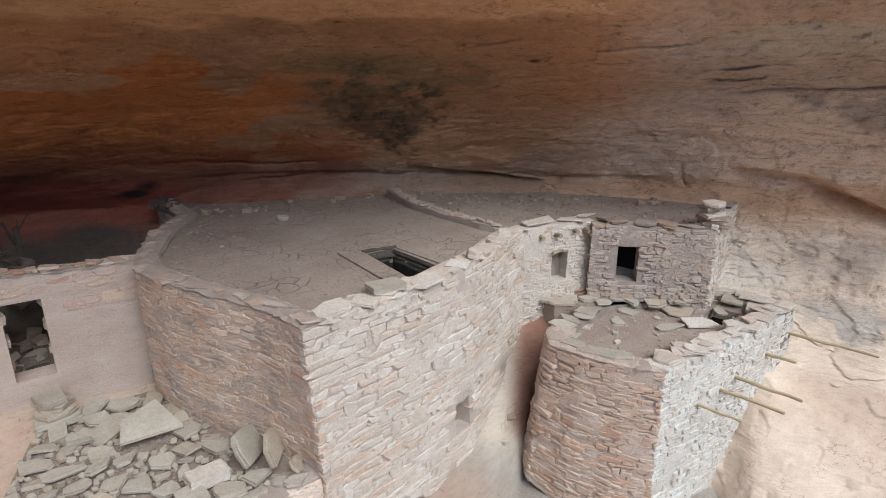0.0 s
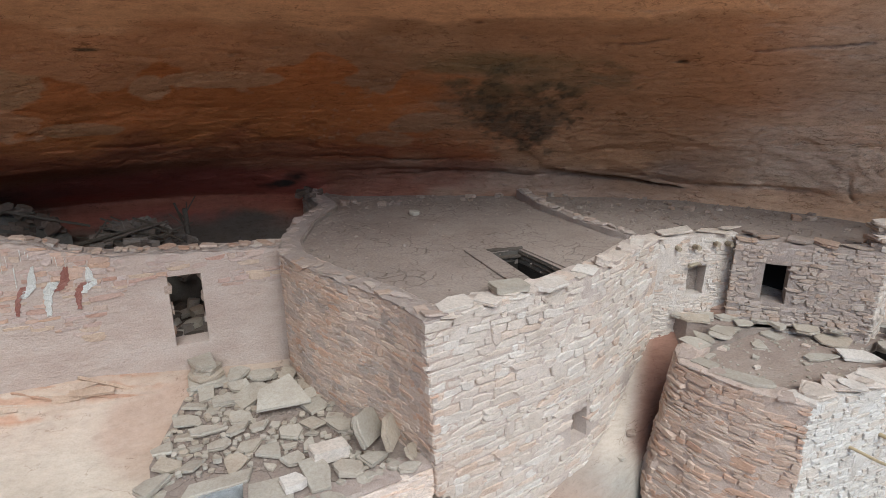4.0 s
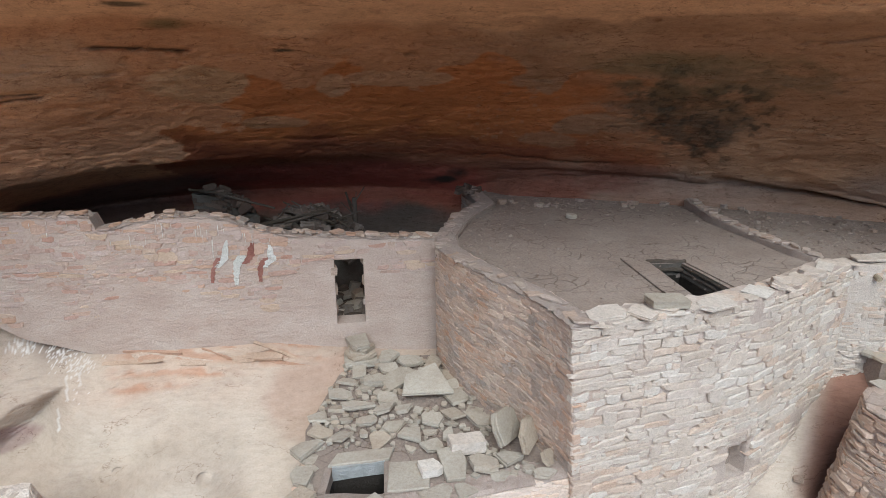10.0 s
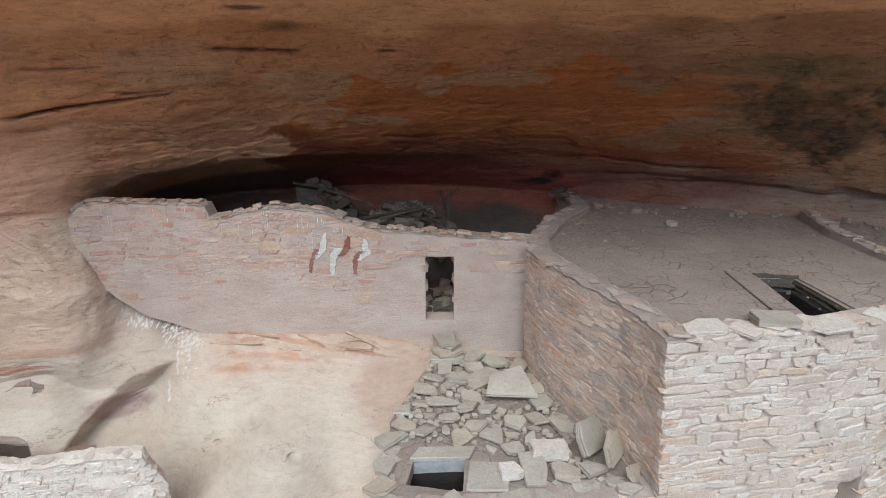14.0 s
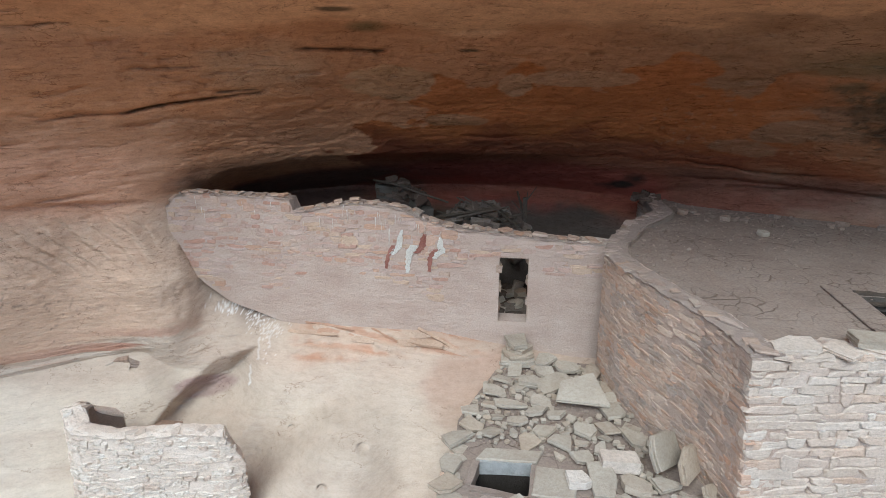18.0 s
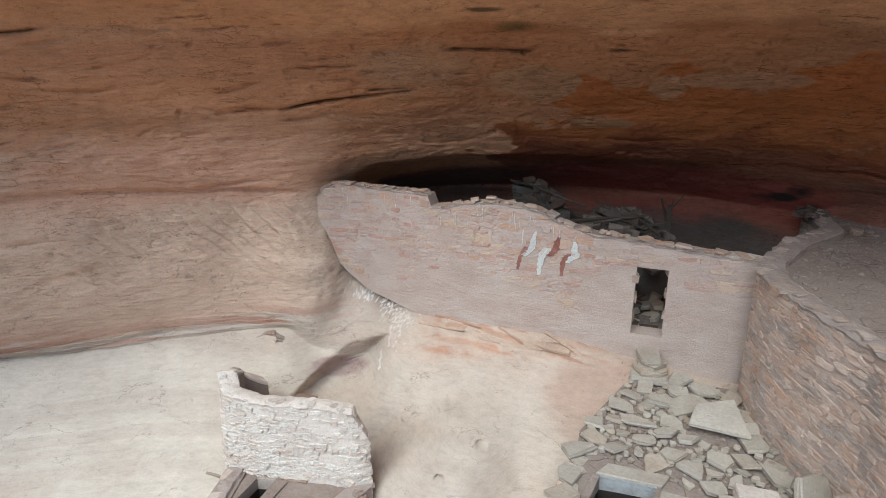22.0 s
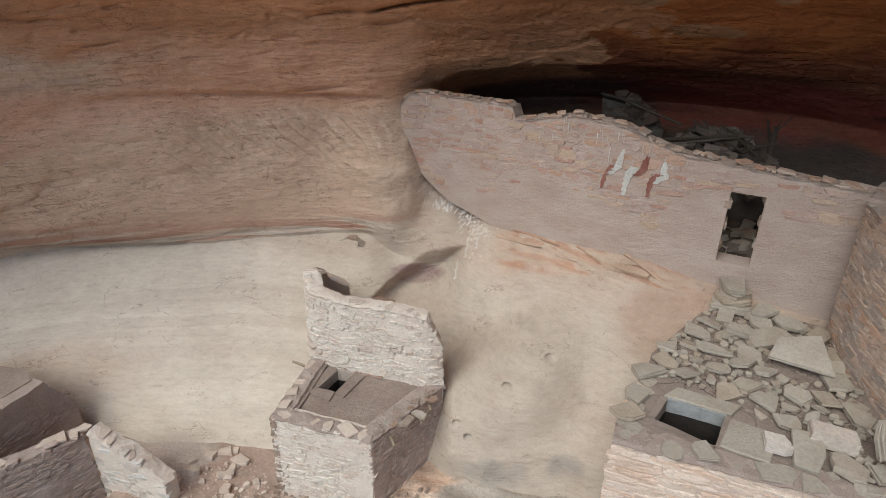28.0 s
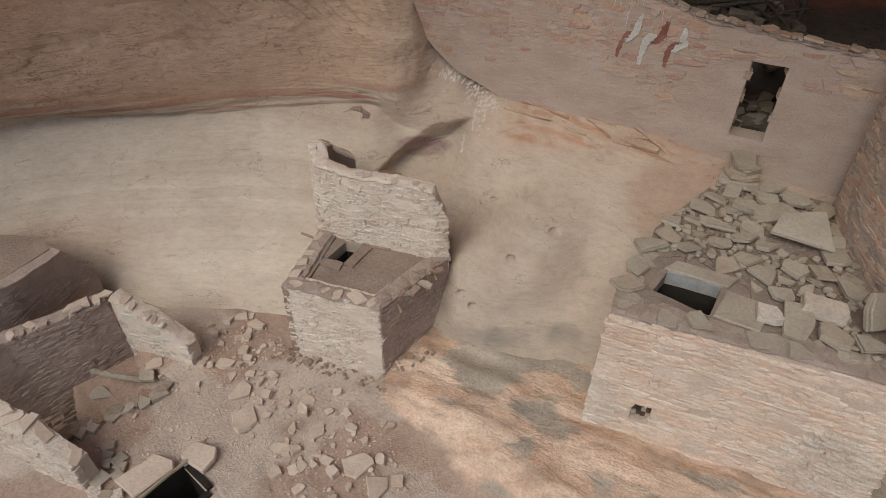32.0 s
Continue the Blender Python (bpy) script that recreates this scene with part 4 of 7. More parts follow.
for az, dip, sa, sd, c, top in ((21.5, 0.080, 6.0, 0.058, (0.10, 0.08, 0.05), 0.5), (22.5, 0.112, 4.2, 0.034, (0.06, 0.05, 0.04), 0.5), (21.0, 0.05, 4.5, 0.03, (0.08, 0.065, 0.04), 0.4), (24, 0.03, 9.0, 0.03, (0.20, 0.14, 0.075), 0.6),
                                (59.5, 0.268, 2.4, 0.02, (0.30, 0.24, 0.20), 0.5), (64.5, 0.272, 2.6, 0.028, (0.30, 0.24, 0.20), 0.5), (62, 0.30, 5.0, 0.03, (0.45, 0.37, 0.31), 0.3), (60.0, 0.065, 1.8, 0.02, (0.28, 0.22, 0.18), 0.55), (64, 0.08, 2.5, 0.02, (0.34, 0.28, 0.23), 0.7),
                                (64, 0.37, 3.0, 0.03, (0.42, 0.40, 0.36), 0.6), (56, 0.33, 3.0, 0.05, (0.62, 0.55, 0.47), 0.7)):
    g = np.exp(-(((AZD - az + 1.2 * LUMP) / sa) ** 2 + ((DIP - dip + 0.012 * LUMP) / sd) ** 2))
    col = stain_shade(col, c, top * smooth01(g * 1.5 + 0.6 * SPOT, 0.4, 1.15) * smooth01(g, 0.04, 0.25))
# fine soot specks round the soot, and pale scabs where the red skin has flaked
DOT = fbm(X * 11.0, Y * 11.0, Z * 13.0, 3, 230)
g = np.exp(-(((AZD - 21.5) / 7.0) ** 2 + ((DIP - 0.085) / 0.065) ** 2))
col = stain_shade(col, (0.06, 0.05, 0.035), 0.6 * smooth01(DOT + 0.5 * SPOT, 0.3, 0.7) * smooth01(g, 0.15, 0.6))
col = stain_shade(col, (0.50, 0.30, 0.17), 0.35 * smooth01(DOT, 0.55, 0.75) * smooth01(AZD, -2, 4) * (1 - smooth01(AZD, 15, 20)) * smooth01(DIP, 0.04, 0.06) * (1 - smooth01(DIP, 0.13, 0.15)))
# orange and red leaves among the thin plates, a rusty wash down to the storeroom
col = stain_shade(col, (0.54, 0.40, 0.31), 0.7 * zone)
col = stain_shade(col, (0.46, 0.25, 0.16), zone * smooth01(plates + 0.5 * SPOT, 0.55, 0.95) * 0.9)
wash = np.exp(-(((AZD + 13) / 7.0) ** 2 + ((DIP - 0.62) / 0.11) ** 2))
col = stain_shade(col, (0.44, 0.32, 0.25), 0.85 * smooth01(wash + 0.3 * FINE, 0.3, 0.8))
# bird lime: fine specks and runs
speck = np.random.default_rng(5).random(D.shape)
for az, dip, sa, sd, dense in ((-38.2, 0.40, 1.6, 0.014, 0.75), (-36.4, 0.43, 0.8, 0.02, 0.5), (-34.9, 0.455, 0.9, 0.016, 0.7), (-28, 0.452, 4.0, 0.010, 0.08), (-35.6, 0.50, 1.0, 0.03, 0.05)):
    g = np.exp(-(((AZD - az) / sa) ** 2 + ((DIP - dip) / sd) ** 2))
    col = stain_shade(col, (0.82, 0.81, 0.78), (0.55 + 0.45 * np.roll(speck, 7, 1)) * (speck < 0.8 * dense * g))
for az, dip, long in ((-36.3, 0.49, 0.022), (-37.4, 0.54, 0.02), (-35.2, 0.48, 0.012)):
    col = stain_shade(col, (0.72, 0.71, 0.68), 0.7 * (np.abs(AZD - az + 8 * (DIP - dip)) < 0.09) * (np.abs(DIP - dip) < long))
# iron bands that follow the beds
bands = step01(fbm(X * 0.12, Y * 0.12, bed * 3.2, 4, 90), 0.2, 0.8)
col = stain_shade(col, (0.30, 0.17, 0.10), 0.3 * bands * upper)
col = stain_shade(col, (0.43, 0.28, 0.21), 0.35 * step01(fbm(X * 0.3, Y * 0.3, Z * 1.2, 4, 95), 0.2, 0.7) * (1 - upper))
# cream, tan and pink beds across the foot slope, red leaves along the undercut
low = smooth01(DIP, 0.40, 0.46) * (1 - smooth01(AZD, 2, 12))
col = stain_shade(col, (0.50, 0.425, 0.345), 0.25 * low * step01(fbm(X * 0.14, Y * 0.14, bed * 6.0, 4, 97), 0.0, 0.6))
col = stain_shade(col, (0.46, 0.36, 0.29), 0.28 * low * step01(fbm(X * 0.12 + 9, Y * 0.12, bed * 8.0, 4, 98), 0.15, 0.6))
cut = np.interp(AZD, UNDERCUT[0], UNDERCUT[1])
above = (cut - 0.012 - DIP) / 0.045
col = stain_shade(col, (0.42, 0.225, 0.16), 0.95 * left * np.clip(1 - above, 0, 1) * smooth01(above, -0.12, 0.05) * smooth01(fbm(X * 0.3, Y * 0.3, bed * 16.0, 3, 99) + 0.4, 0.0, 0.5))
col = stain_shade(col, (0.07, 0.045, 0.03), 0.6 * smooth01(clefts, 0.55, 0.95))
# hairline cracks that wander over the slope and the cliff to both sides
vein = np.abs(fbm(X * 0.8, Y * 0.8, Z * 1.7, 4, 300) + 0.25)
crackle = (1 - smooth01(vein, 0.004, 0.014)) * smooth01(fbm(X * 0.6, Y * 0.6, Z * 0.6, 3, 310), 0.15, 0.4) * np.maximum(left, right)
col = stain_shade(col, (0.22, 0.165, 0.13), 0.6 * crackle)
col = np.clip(col, 0.015, 0.9)
coarse = np.clip(0.10 + 0.90 * (1 - smooth01(DIP, 0.33, 0.44)), 0, 1) * (1 - 0.25 * left) * (0.7 + 0.3 * right)

rock = bpy.data.meshes.new("alcove_rock")
nr, nc = D.shape
V = np.stack([X, Y, Z], -1).reshape(-1, 3)
F = grid_faces(nr, nc)
rock.vertices.add(len(V))
rock.vertices.foreach_set("co", V.ravel())
rock.loops.add(F.size)
rock.loops.foreach_set("vertex_index", F.ravel())
rock.polygons.add(len(F))
rock.polygons.foreach_set("loop_start", np.arange(0, F.size, 4))
rock.update(calc_edges=True)
tint = rock.color_attributes.new("stain_shade", "FLOAT_COLOR", "POINT")
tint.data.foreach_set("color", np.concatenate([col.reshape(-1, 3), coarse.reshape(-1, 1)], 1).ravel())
rock.materials.append(ROCK)
rock.polygons.foreach_set("use_smooth", np.ones(len(F), bool))
alcove = tagged(new("alcove_rock", rock), "overhanging orange sandstone alcove with soot stains and pale foot slope", "rock wall", kind="structure")


def on_rock(az, dip):
    """The place on the rock in that direction from the eye's height, and its outward normal."""
    c = int(np.argmin(np.abs(AZ - az)))
    near = np.where((DIP[:, c] > 0) & (np.arange(nr) > 10), np.abs(DIP[:, c] - dip), 9.0)
    k = int(np.argmin(near))
    p = [Vector((X[i, j], Y[i, j], Z[i, j])) for i, j in ((k, c), (k + 4, c), (k, c + 4))]
    n = (p[1] - p[0]).cross(p[2] - p[0]).normalized()
    if n.dot(p[0] - Vector((0, 0, 7))) > 0:
        n = -n
    return p[0], n


# ---- ground: one sheet, a dusty shelf with a bare rock apron, dropped away unseen outside ----
def apron(x, y):
    """0 on the dust, 1 on the bare rock that rises to the storeroom."""
    edge = 3.05 + 0.07 * (-2.3 - x) + 0.12 * lattice(x * 1.7, y * 1.7, 0 * x, 8)
    return smooth01(np.minimum(y - edge - 0.9 * np.clip(-3.9 - x, 0, 2), x + 4.9), 0.0, 0.9)


def ground_height(x, y):
    h = 0.10 + 0.05 * fbm(x * 0.7, y * 0.7, 0 * x, 4, 3) + 0.015 * fbm(x * 5, y * 5, 0 * x, 3, 4)
    v = y - 0.22 * x
    return h + 0.30 * apron(x, y) + apron(x, y) * (0.05 * fbm(x * 0.9 + y * 0.5, y * 1.5 - x * 0.6, 0 * x, 4, 6) + 0.035 * fbm((x + 0.22 * y) * 0.5, v * 4.0, 0 * x, 3, 7))


gx = np.concatenate([[-3000, -300, -60, -25], np.arange(-13, 10.01, 0.06), [20, 60, 300, 3000]])
gy = np.concatenate([[-3000, -300, -60, -12, -6], np.arange(-3, 9.01, 0.06), [12, 16, 3000]])
GX, GY = np.meshgrid(gx, gy)
GZ = ground_height(GX, GY)
GZ = np.where(GY > 9.5, -2.5, GZ)
# unseen outer ground set far down to cut its bounce light
GZ = np.where(GY < -7, -30.0, GZ)
# sunken room between the low walls, and the hole of a buried one
GZ = np.where((GX < -6.9 + 0.25 * (GY - 0.3)) & (GX > -7.8) & (GY > -0.1) & (GY < 1.75), GZ - 0.12 - 1.5 * smooth01(0.72 - 0.35 * (GX + 7.4) - GY, 0.0, 0.22), GZ)
gf = grid_faces(*GX.shape)
# the hatch of the buried room goes through the sheet
BURIED = ((-5.23, -4.73), (0.55, 1.16))
mid_x, mid_y = GX.ravel()[gf].mean(1), GY.ravel()[gf].mean(1)
gf = gf[~((mid_x > BURIED[0][0]) & (mid_x < BURIED[0][1]) & (mid_y > BURIED[1][0]) & (mid_y < BURIED[1][1]))]
gm = pydata("ground", np.stack([GX, GY, GZ], -1).reshape(-1, 3).tolist(), gf.tolist(), GROUND)
bare = apron(GX, GY) * (GY < 9) * (np.abs(GX) < 12)
along, across = GX + 0.22 * GY, GY - 0.22 * GX + 0.12 * lattice(GX * 0.7, GY * 0.7, 0 * GX, 12)
streak = fbm(along * 0.45, across * 4.2, 0 * GX, 4, 44)[..., None]
gouge = fbm(along * 1.3, across * 8.0, 0 * GX, 3, 48)[..., None]
gcol = np.array((0.60, 0.43, 0.325)) + step01(streak, -0.45, 0.45) * np.array((0.13, 0.135, 0.125))
gcol = gcol * (1 - 0.25 * smooth01(gouge, 0.5, 0.7))
GD, GA = np.hypot(GX, GY), np.degrees(np.arctan2(GX, GY))
grey = smooth01(GD, 5.45, 5.75) * smooth01(GA, -42, -36)
for az, d, sa, sd in ((-24, 5.0, 4.5, 0.5), (-26, 4.55, 1.6, 0.3), (-12.5, 4.25, 4.0, 0.22), (-33, 5.55, 6.0, 0.32), (-38, 5.75, 2.5, 0.3)):
    grey = np.maximum(grey, np.exp(-(((GA - az) / sa) ** 2 + ((GD - d) / sd) ** 2)))
grey = smooth01(grey + 0.9 * fbm(along * 1.6, across * 3.4, 0 * GX, 6, 45), 0.50, 1.0)[..., None]
gcol = gcol * (1 - grey) + np.array((0.43, 0.375, 0.315)) * grey
patch = smooth01(fbm(GX * 1.1 + 3, GY * 1.1, 0 * GX, 6, 61), 0.0, 0.3)[..., None]
dusty = np.array((0.455, 0.332, 0.266)) + patch * np.array((0.10, 0.13, 0.13)) + step01(fbm(GX * 0.5, GY * 0.5, 0 * GX, 4, 47), -0.2, 0.6)[..., None] * np.array((0.05, 0.05, 0.05))
gully = smooth01(GX + 0.4 * streak[..., 0], 2.0, 3.0)[..., None]
gcol = gcol * (1 - gully) + np.array((0.37, 0.325, 0.285)) * gully
k = smooth01(bare + 0.06 * fbm(GX * 3, GY * 3, 0 * GX, 4, 63), 0.17, 0.23)[..., None]
gcol = dusty * (1 - k) + gcol * k
gt = gm.color_attributes.new("stain_shade", "FLOAT_COLOR", "POINT")
gt.data.foreach_set("color", np.concatenate([gcol.reshape(-1, 3), (k * (1 - 0.8 * grey) * (1 - gully)).reshape(-1, 1)], 1).ravel())
gm.polygons.foreach_set("use_smooth", np.ones(len(gm.polygons), bool))
tagged(new("ground", gm), "dusty reddish ground with a bare rock apron", "ground", kind="structure")


# ---- an unseen wall added opposite the alcove, to shut off the low sky ----
ca = np.radians(np.arange(-80, 81, 4.0))
cv, cf = [], []
for i, a in enumerate(ca):
    w = 6 * math.sin(5 * a) + 3 * math.sin(13 * a)
    for d, z in ((46 + w, -32), (52 + w, -5), (60 + w, 16 + 4 * math.sin(7 * a)), (90 + w, 20)):
        cv.append((d * math.sin(a), -d * math.cos(a), z))
    if i:
        cf += [(4 * (i - 1) + k, 4 * (i - 1) + k + 1, 4 * i + k + 1, 4 * i + k) for k in range(3)]
tagged(new("canyon_wall", pydata("canyon_wall", cv, cf, DUST)), "added unseen wall that shuts off the low sky", "cliff", kind="structure")

# ---- the kiva: round-fronted masonry room with a flat mud roof ----
ROOF = 4.275
kiva = thing("kiva_room", "round-fronted pale masonry room with flat cracked mud roof", "building")
front_top = [(1.30, 5.68, 4.30), (2.1, 5.95, 4.30), (3.05, 6.26, 4.30), (3.86, 6.62, 4.30), (4.58, 7.1, 4.30), (5.1, 7.48, 4.30), (5.55, 7.75, 4.30)]
front_foot = [(1.45, 5.66, 2.05), (2.15, 5.9, 1.5), (3.1, 6.22, 1.1), (3.9, 6.58, 1.1), (4.62, 7.06, 1.0), (5.14, 7.44, 1.1), (5.58, 7.72, 1.3)]
kiva_front = Run(front_foot, front_top)
masonry(kiva, kiva_front, PALE_STONE, KIVA_MUD, 0.34, [(2.38, 2.75, 1.77, 2.27)], (0.035, 0.13), (0.07, 0.46), 0.016, limit=420, seed=11, ragged=0.03, rough=0.027)
side_top = [(-0.20, 8.48, 4.30), (0.06, 7.88, 4.30), (0.54, 7.10, 4.30), (0.95, 6.52, 4.30), (1.20, 5.98, 4.30), (1.30, 5.68, 4.30)]
side_foot = [(-0.16, 8.46, 2.2), (0.09, 7.86, 2.2), (0.58, 7.08, 2.2), (1.01, 6.50, 2.15), (1.31, 5.96, 2.05), (1.45, 5.66, 2.0)]
kiva_side = Run(side_foot, side_top)
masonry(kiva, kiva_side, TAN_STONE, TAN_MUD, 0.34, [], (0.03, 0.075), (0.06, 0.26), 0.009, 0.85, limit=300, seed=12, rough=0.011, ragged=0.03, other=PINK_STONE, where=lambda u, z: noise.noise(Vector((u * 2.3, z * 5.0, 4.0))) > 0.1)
rear = Run([(0.27, 12.1, 3.2), (0.54, 11.04, 3.2), (0.08, 10.1, 3.2), (-0.19, 8.99, 3.0), (-0.17, 8.45, 2.2)], [(0.27, 12.1, 4.42), (0.54, 11.04, 4.36), (0.08, 10.1, 4.34), (-0.19, 8.99, 4.32), (-0.17, 8.45, 4.30)])
masonry(kiva, rear, BROWN_STONE, MORTAR, 0.34, [], (0.05, 0.09), (0.1, 0.26), 0.012, 0.8, limit=60, seed=13)
window_wall = Run([(5.55, 7.75, 1.5), (6.9, 7.6, 2.0)], [(5.55, 7.75, 4.30), (6.9, 7.6, 4.34)])
masonry(kiva, window_wall, PALE_STONE, PALE_MORTAR, 0.32, [(0.57, 0.87, 3.30, 3.80)], (0.03, 0.07), (0.07, 0.22), 0.010, 0.75, limit=120, seed=14, rough=0.022)
kiva_outline = [(1.42, 5.9), (2.1, 6.12), (3.0, 6.42), (3.8, 6.78), (4.5, 7.25), (5.5, 7.95), (5.35, 8.4), (5.05, 9.2), (4.8, 10.2), (4.7, 12.4), (0.6, 12.9), (0.62, 12.0), (0.85, 11.04), (0.38, 10.1), (0.1, 8.99), (0.12, 8.5), (0.75, 7.4)]
hatch_hole = [(2.80, 7.80), (3.24, 7.84), (3.54, 6.60), (2.96, 6.46)]
part("roof", sheet(kiva_outline, ROOF, 0.22, [hatch_hole]), ROOF_MUD, kiva, "cracked grey-brown mud roof")

# ---- far room, beyond a low partition ----
far_room = thing("far_room", "low masonry room with small dark doorway and gravelly roof", "building")
far_front = Run([(6.72, 7.42, 2.2), (8.3, 6.24, 2.2)], [(6.72, 7.42, 4.32), (8.3, 6.24, 4.30)])
masonry(far_room, far_front, PINK_STONE, PINK_MUD, 0.34, [(0.45, 0.80, 3.30, 3.94)], (0.03, 0.08), (0.06, 0.26), 0.012, 0.85, rough=0.024, limit=260, seed=21)
far_end = Run([(8.3, 6.24, 2.2), (9.9, 7.1, 2.6)], [(8.3, 6.24, 4.36), (9.9, 7.1, 4.4)])
masonry(far_room, far_end, PALE_STONE, MORTAR, 0.34, [], (0.06, 0.11), (0.12, 0.34), 0.03, limit=100, seed=22)
far_outline = [(5.38, 8.4), (5.5, 7.95), (6.9, 7.75), (8.25, 6.5), (9.7, 7.3), (10.8, 8.0), (9.6, 9.2), (7.4, 11.0), (4.72, 12.4), (4.82, 10.2), (5.08, 9.2)]
part("roof", sheet(far_outline, ROOF - 0.012, 0.2), ROOF_MUD, far_room, "dusty mud roof strewn with stone chips")
partition = thing("partition_wall", "low curved crumbling mud and stone partition on the roof", "wall")
part_run = Run([(4.64, 11.0, 4.15), (4.68, 9.9, 4.15), (4.96, 8.75, 4.15), (5.10, 8.15, 4.15), (5.22, 7.92, 4.15)], [(4.64, 11.0, 4.46), (4.68, 9.9, 4.40), (4.96, 8.75, 4.36), (5.10, 8.15, 4.38), (5.22, 7.92, 4.36)], -1)
masonry(partition, part_run, PINK_STONE, PINK_MUD, 0.2, [], (0.04, 0.08), (0.08, 0.22), 0.015, limit=60, seed=23)

# ---- block room in front, with poles ----
block = thing("block_room", "square masonry room with bleached front and roof of flagstones", "building")
block_left = Run([(5.50, 7.10, 0.8), (5.02, 6.82, 0.7), (4.82, 6.42, 0.6), (5.08, 5.80, 0.4), (5.50, 5.28, 0.2), (5.96, 4.92, 0.1)], [(5.62, 6.86, 2.95), (5.26, 6.66, 2.94), (5.12, 6.36, 2.92), (5.30, 5.80, 2.92), (5.60, 5.32, 2.92), (5.98, 4.96, 2.92)])
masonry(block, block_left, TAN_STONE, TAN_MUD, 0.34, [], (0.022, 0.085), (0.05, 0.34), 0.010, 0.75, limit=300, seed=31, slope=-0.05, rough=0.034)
block_front = Run([(5.96, 4.96, 0.1), (7.95, 5.12, 0.4), (9.44, 5.39, 0.6)], [(5.98, 4.96, 2.92), (7.95, 5.14, 2.96), (9.44, 5.39, 3.0)])
masonry(block, block_front, LIMED_STONE, LIMED_MUD, 0.34, [], (0.03, 0.09), (0.05, 0.22), 0.012, 0.75, rough=0.03, limit=300, seed=32)
block_right = Run([(9.44, 5.39, 0.6), (9.22, 6.61, 0.8)], [(9.44, 5.39, 3.0), (9.22, 6.61, 2.95)])
masonry(block, block_right, PALE_STONE, MORTAR, 0.34, [], limit=40, seed=33)
block_rear = Run([(9.22, 6.61, 1.0), (8.22, 7.3, 1.5), (6.75, 7.25, 1.5), (5.55, 6.85, 0.8)], [(9.22, 6.61, 2.95), (8.22, 7.3, 2.95), (6.75, 7.25, 2.95), (5.6, 6.85, 2.95)])
masonry(block, block_rear, BROWN_STONE, MORTAR, 0.3, [], (0.05, 0.1), (0.1, 0.3), 0.03, limit=60, seed=34)
block_outline = [(5.7, 6.68), (5.38, 6.5), (5.36, 6.3), (5.52, 5.92), (5.8, 5.5), (6.15, 5.2), (7.95, 5.36), (9.25, 5.6), (9.05, 6.5), (8.1, 7.1), (6.75, 7.0)]
block_hole = [(8.12, 6.14), (8.62, 6.30), (8.78, 5.86), (8.10, 5.74)]
part("roof", sheet(block_outline, 2.84, 0.2, [block_hole]), DUST, block, "dusty mud roof")

# ---- painted wall on the slope ----
painted = thing("painted_wall", "mud-plastered masonry wall with doorway and ragged top", "wall")
pw_top = [(-7.12, 7.66, 4.68), (-6.95, 7.69, 4.84), (-6.6, 7.75, 4.9), (-6.2, 7.82, 4.9), (-5.4, 7.96, 4.88), (-5.05, 8.02, 4.86), (-4.98, 8.03, 4.66), (-4.75, 8.07, 4.68), (-4.05, 8.19, 4.83), (-3.3, 8.32, 4.76), (-2.81, 8.4, 4.56), (-2.4, 8.47, 4.46), (-1.2, 8.68, 4.36), (-0.12, 8.86, 4.30)]
pw_low = [4.45, 3.75, 3.4, 3.1, 2.82, 2.7, 2.68, 2.65, 2.62, 2.6, 2.6, 2.55, 2.45, 2.3]
painted_run = Run([(x, y, z - 0.05) for (x, y, _), z in zip(pw_top, pw_low)], pw_top)
PW = painted_run.length
door_hole = [(PW - 1.66, PW - 1.21, 2.97, 4.04)]
masonry(painted, painted_run, WALL_STONE, PLASTER, 0.32, door_hole, (0.04, 0.085), (0.08, 0.36), 0.006, 0.8, limit=300, seed=41, rough=0.010, ragged=0.03,
        keep=lambda u, z: noise.noise(Vector((u * 0.9, z * 2.2, 3.0))) + 0.35 * noise.noise(Vector((u * 2.1, z * 4.2, 9.0))) + 0.9 * (z - 3.62) - (0.5 if u > PW - 2.2 else 0) > -0.02)

# ---- storeroom below, its roof under rubble ----
store = thing("storeroom", "low masonry storeroom with mud roof, roof hatch and small window", "building")
store_front = Run([(-1.60, 4.80, 0.15), (-0.33, 5.2, 0.05), (1.45, 5.72, 0.0)], [(-1.58, 4.82, 2.36), (-0.33, 5.22, 2.36), (1.38, 5.72, 2.40)])
masonry(store, store_front, THIN_STONE, THIN_MUD, 0.32, [(0.52, 0.76, 0.70, 1.02)], (0.022, 0.06), (0.08, 0.5), 0.014, 0.8, limit=420, seed=51, slope=-0.05, rough=0.026,
        other=WHITE_STONE, where=lambda u, z: ((u - 2.6) / 0.4) ** 2 + ((z - 0.95) / 0.55) ** 2 < 1 or u < 0.5 and z < 1.5 - 1.6 * u)
# long whitened stones that jut from the washed-out patch of the front
r = random.Random(151)
for i in range(54):
    u, z = 2.6 + r.uniform(-0.42, 0.42), 0.0
    z = 0.95 + r.uniform(-0.55, 0.55) * math.sqrt(max(0.05, 1 - ((u - 2.6) / 0.44) ** 2)) - 0.25 * (u - 2.6)
    o, tt = store_front.out(u)
    p = store_front.at(u, z) + o * r.uniform(-0.01, 0.025)
    tt = (tt + Vector((0, 0, r.uniform(-0.28, -0.08)))).normalized()
    up = tt.cross(-o).normalized()
    up = -up if up.z < 0 else up
    m = Matrix(((-o).cross(up), -o, up)).transposed().to_4x4() @ Matrix.Diagonal((r.uniform(0.12, 0.3), 0.10, r.uniform(0.018, 0.04), 1))
    m.translation = p
    put(r.choice(STONES[WHITE_STONE.name]), store, m, "jutting_stone")
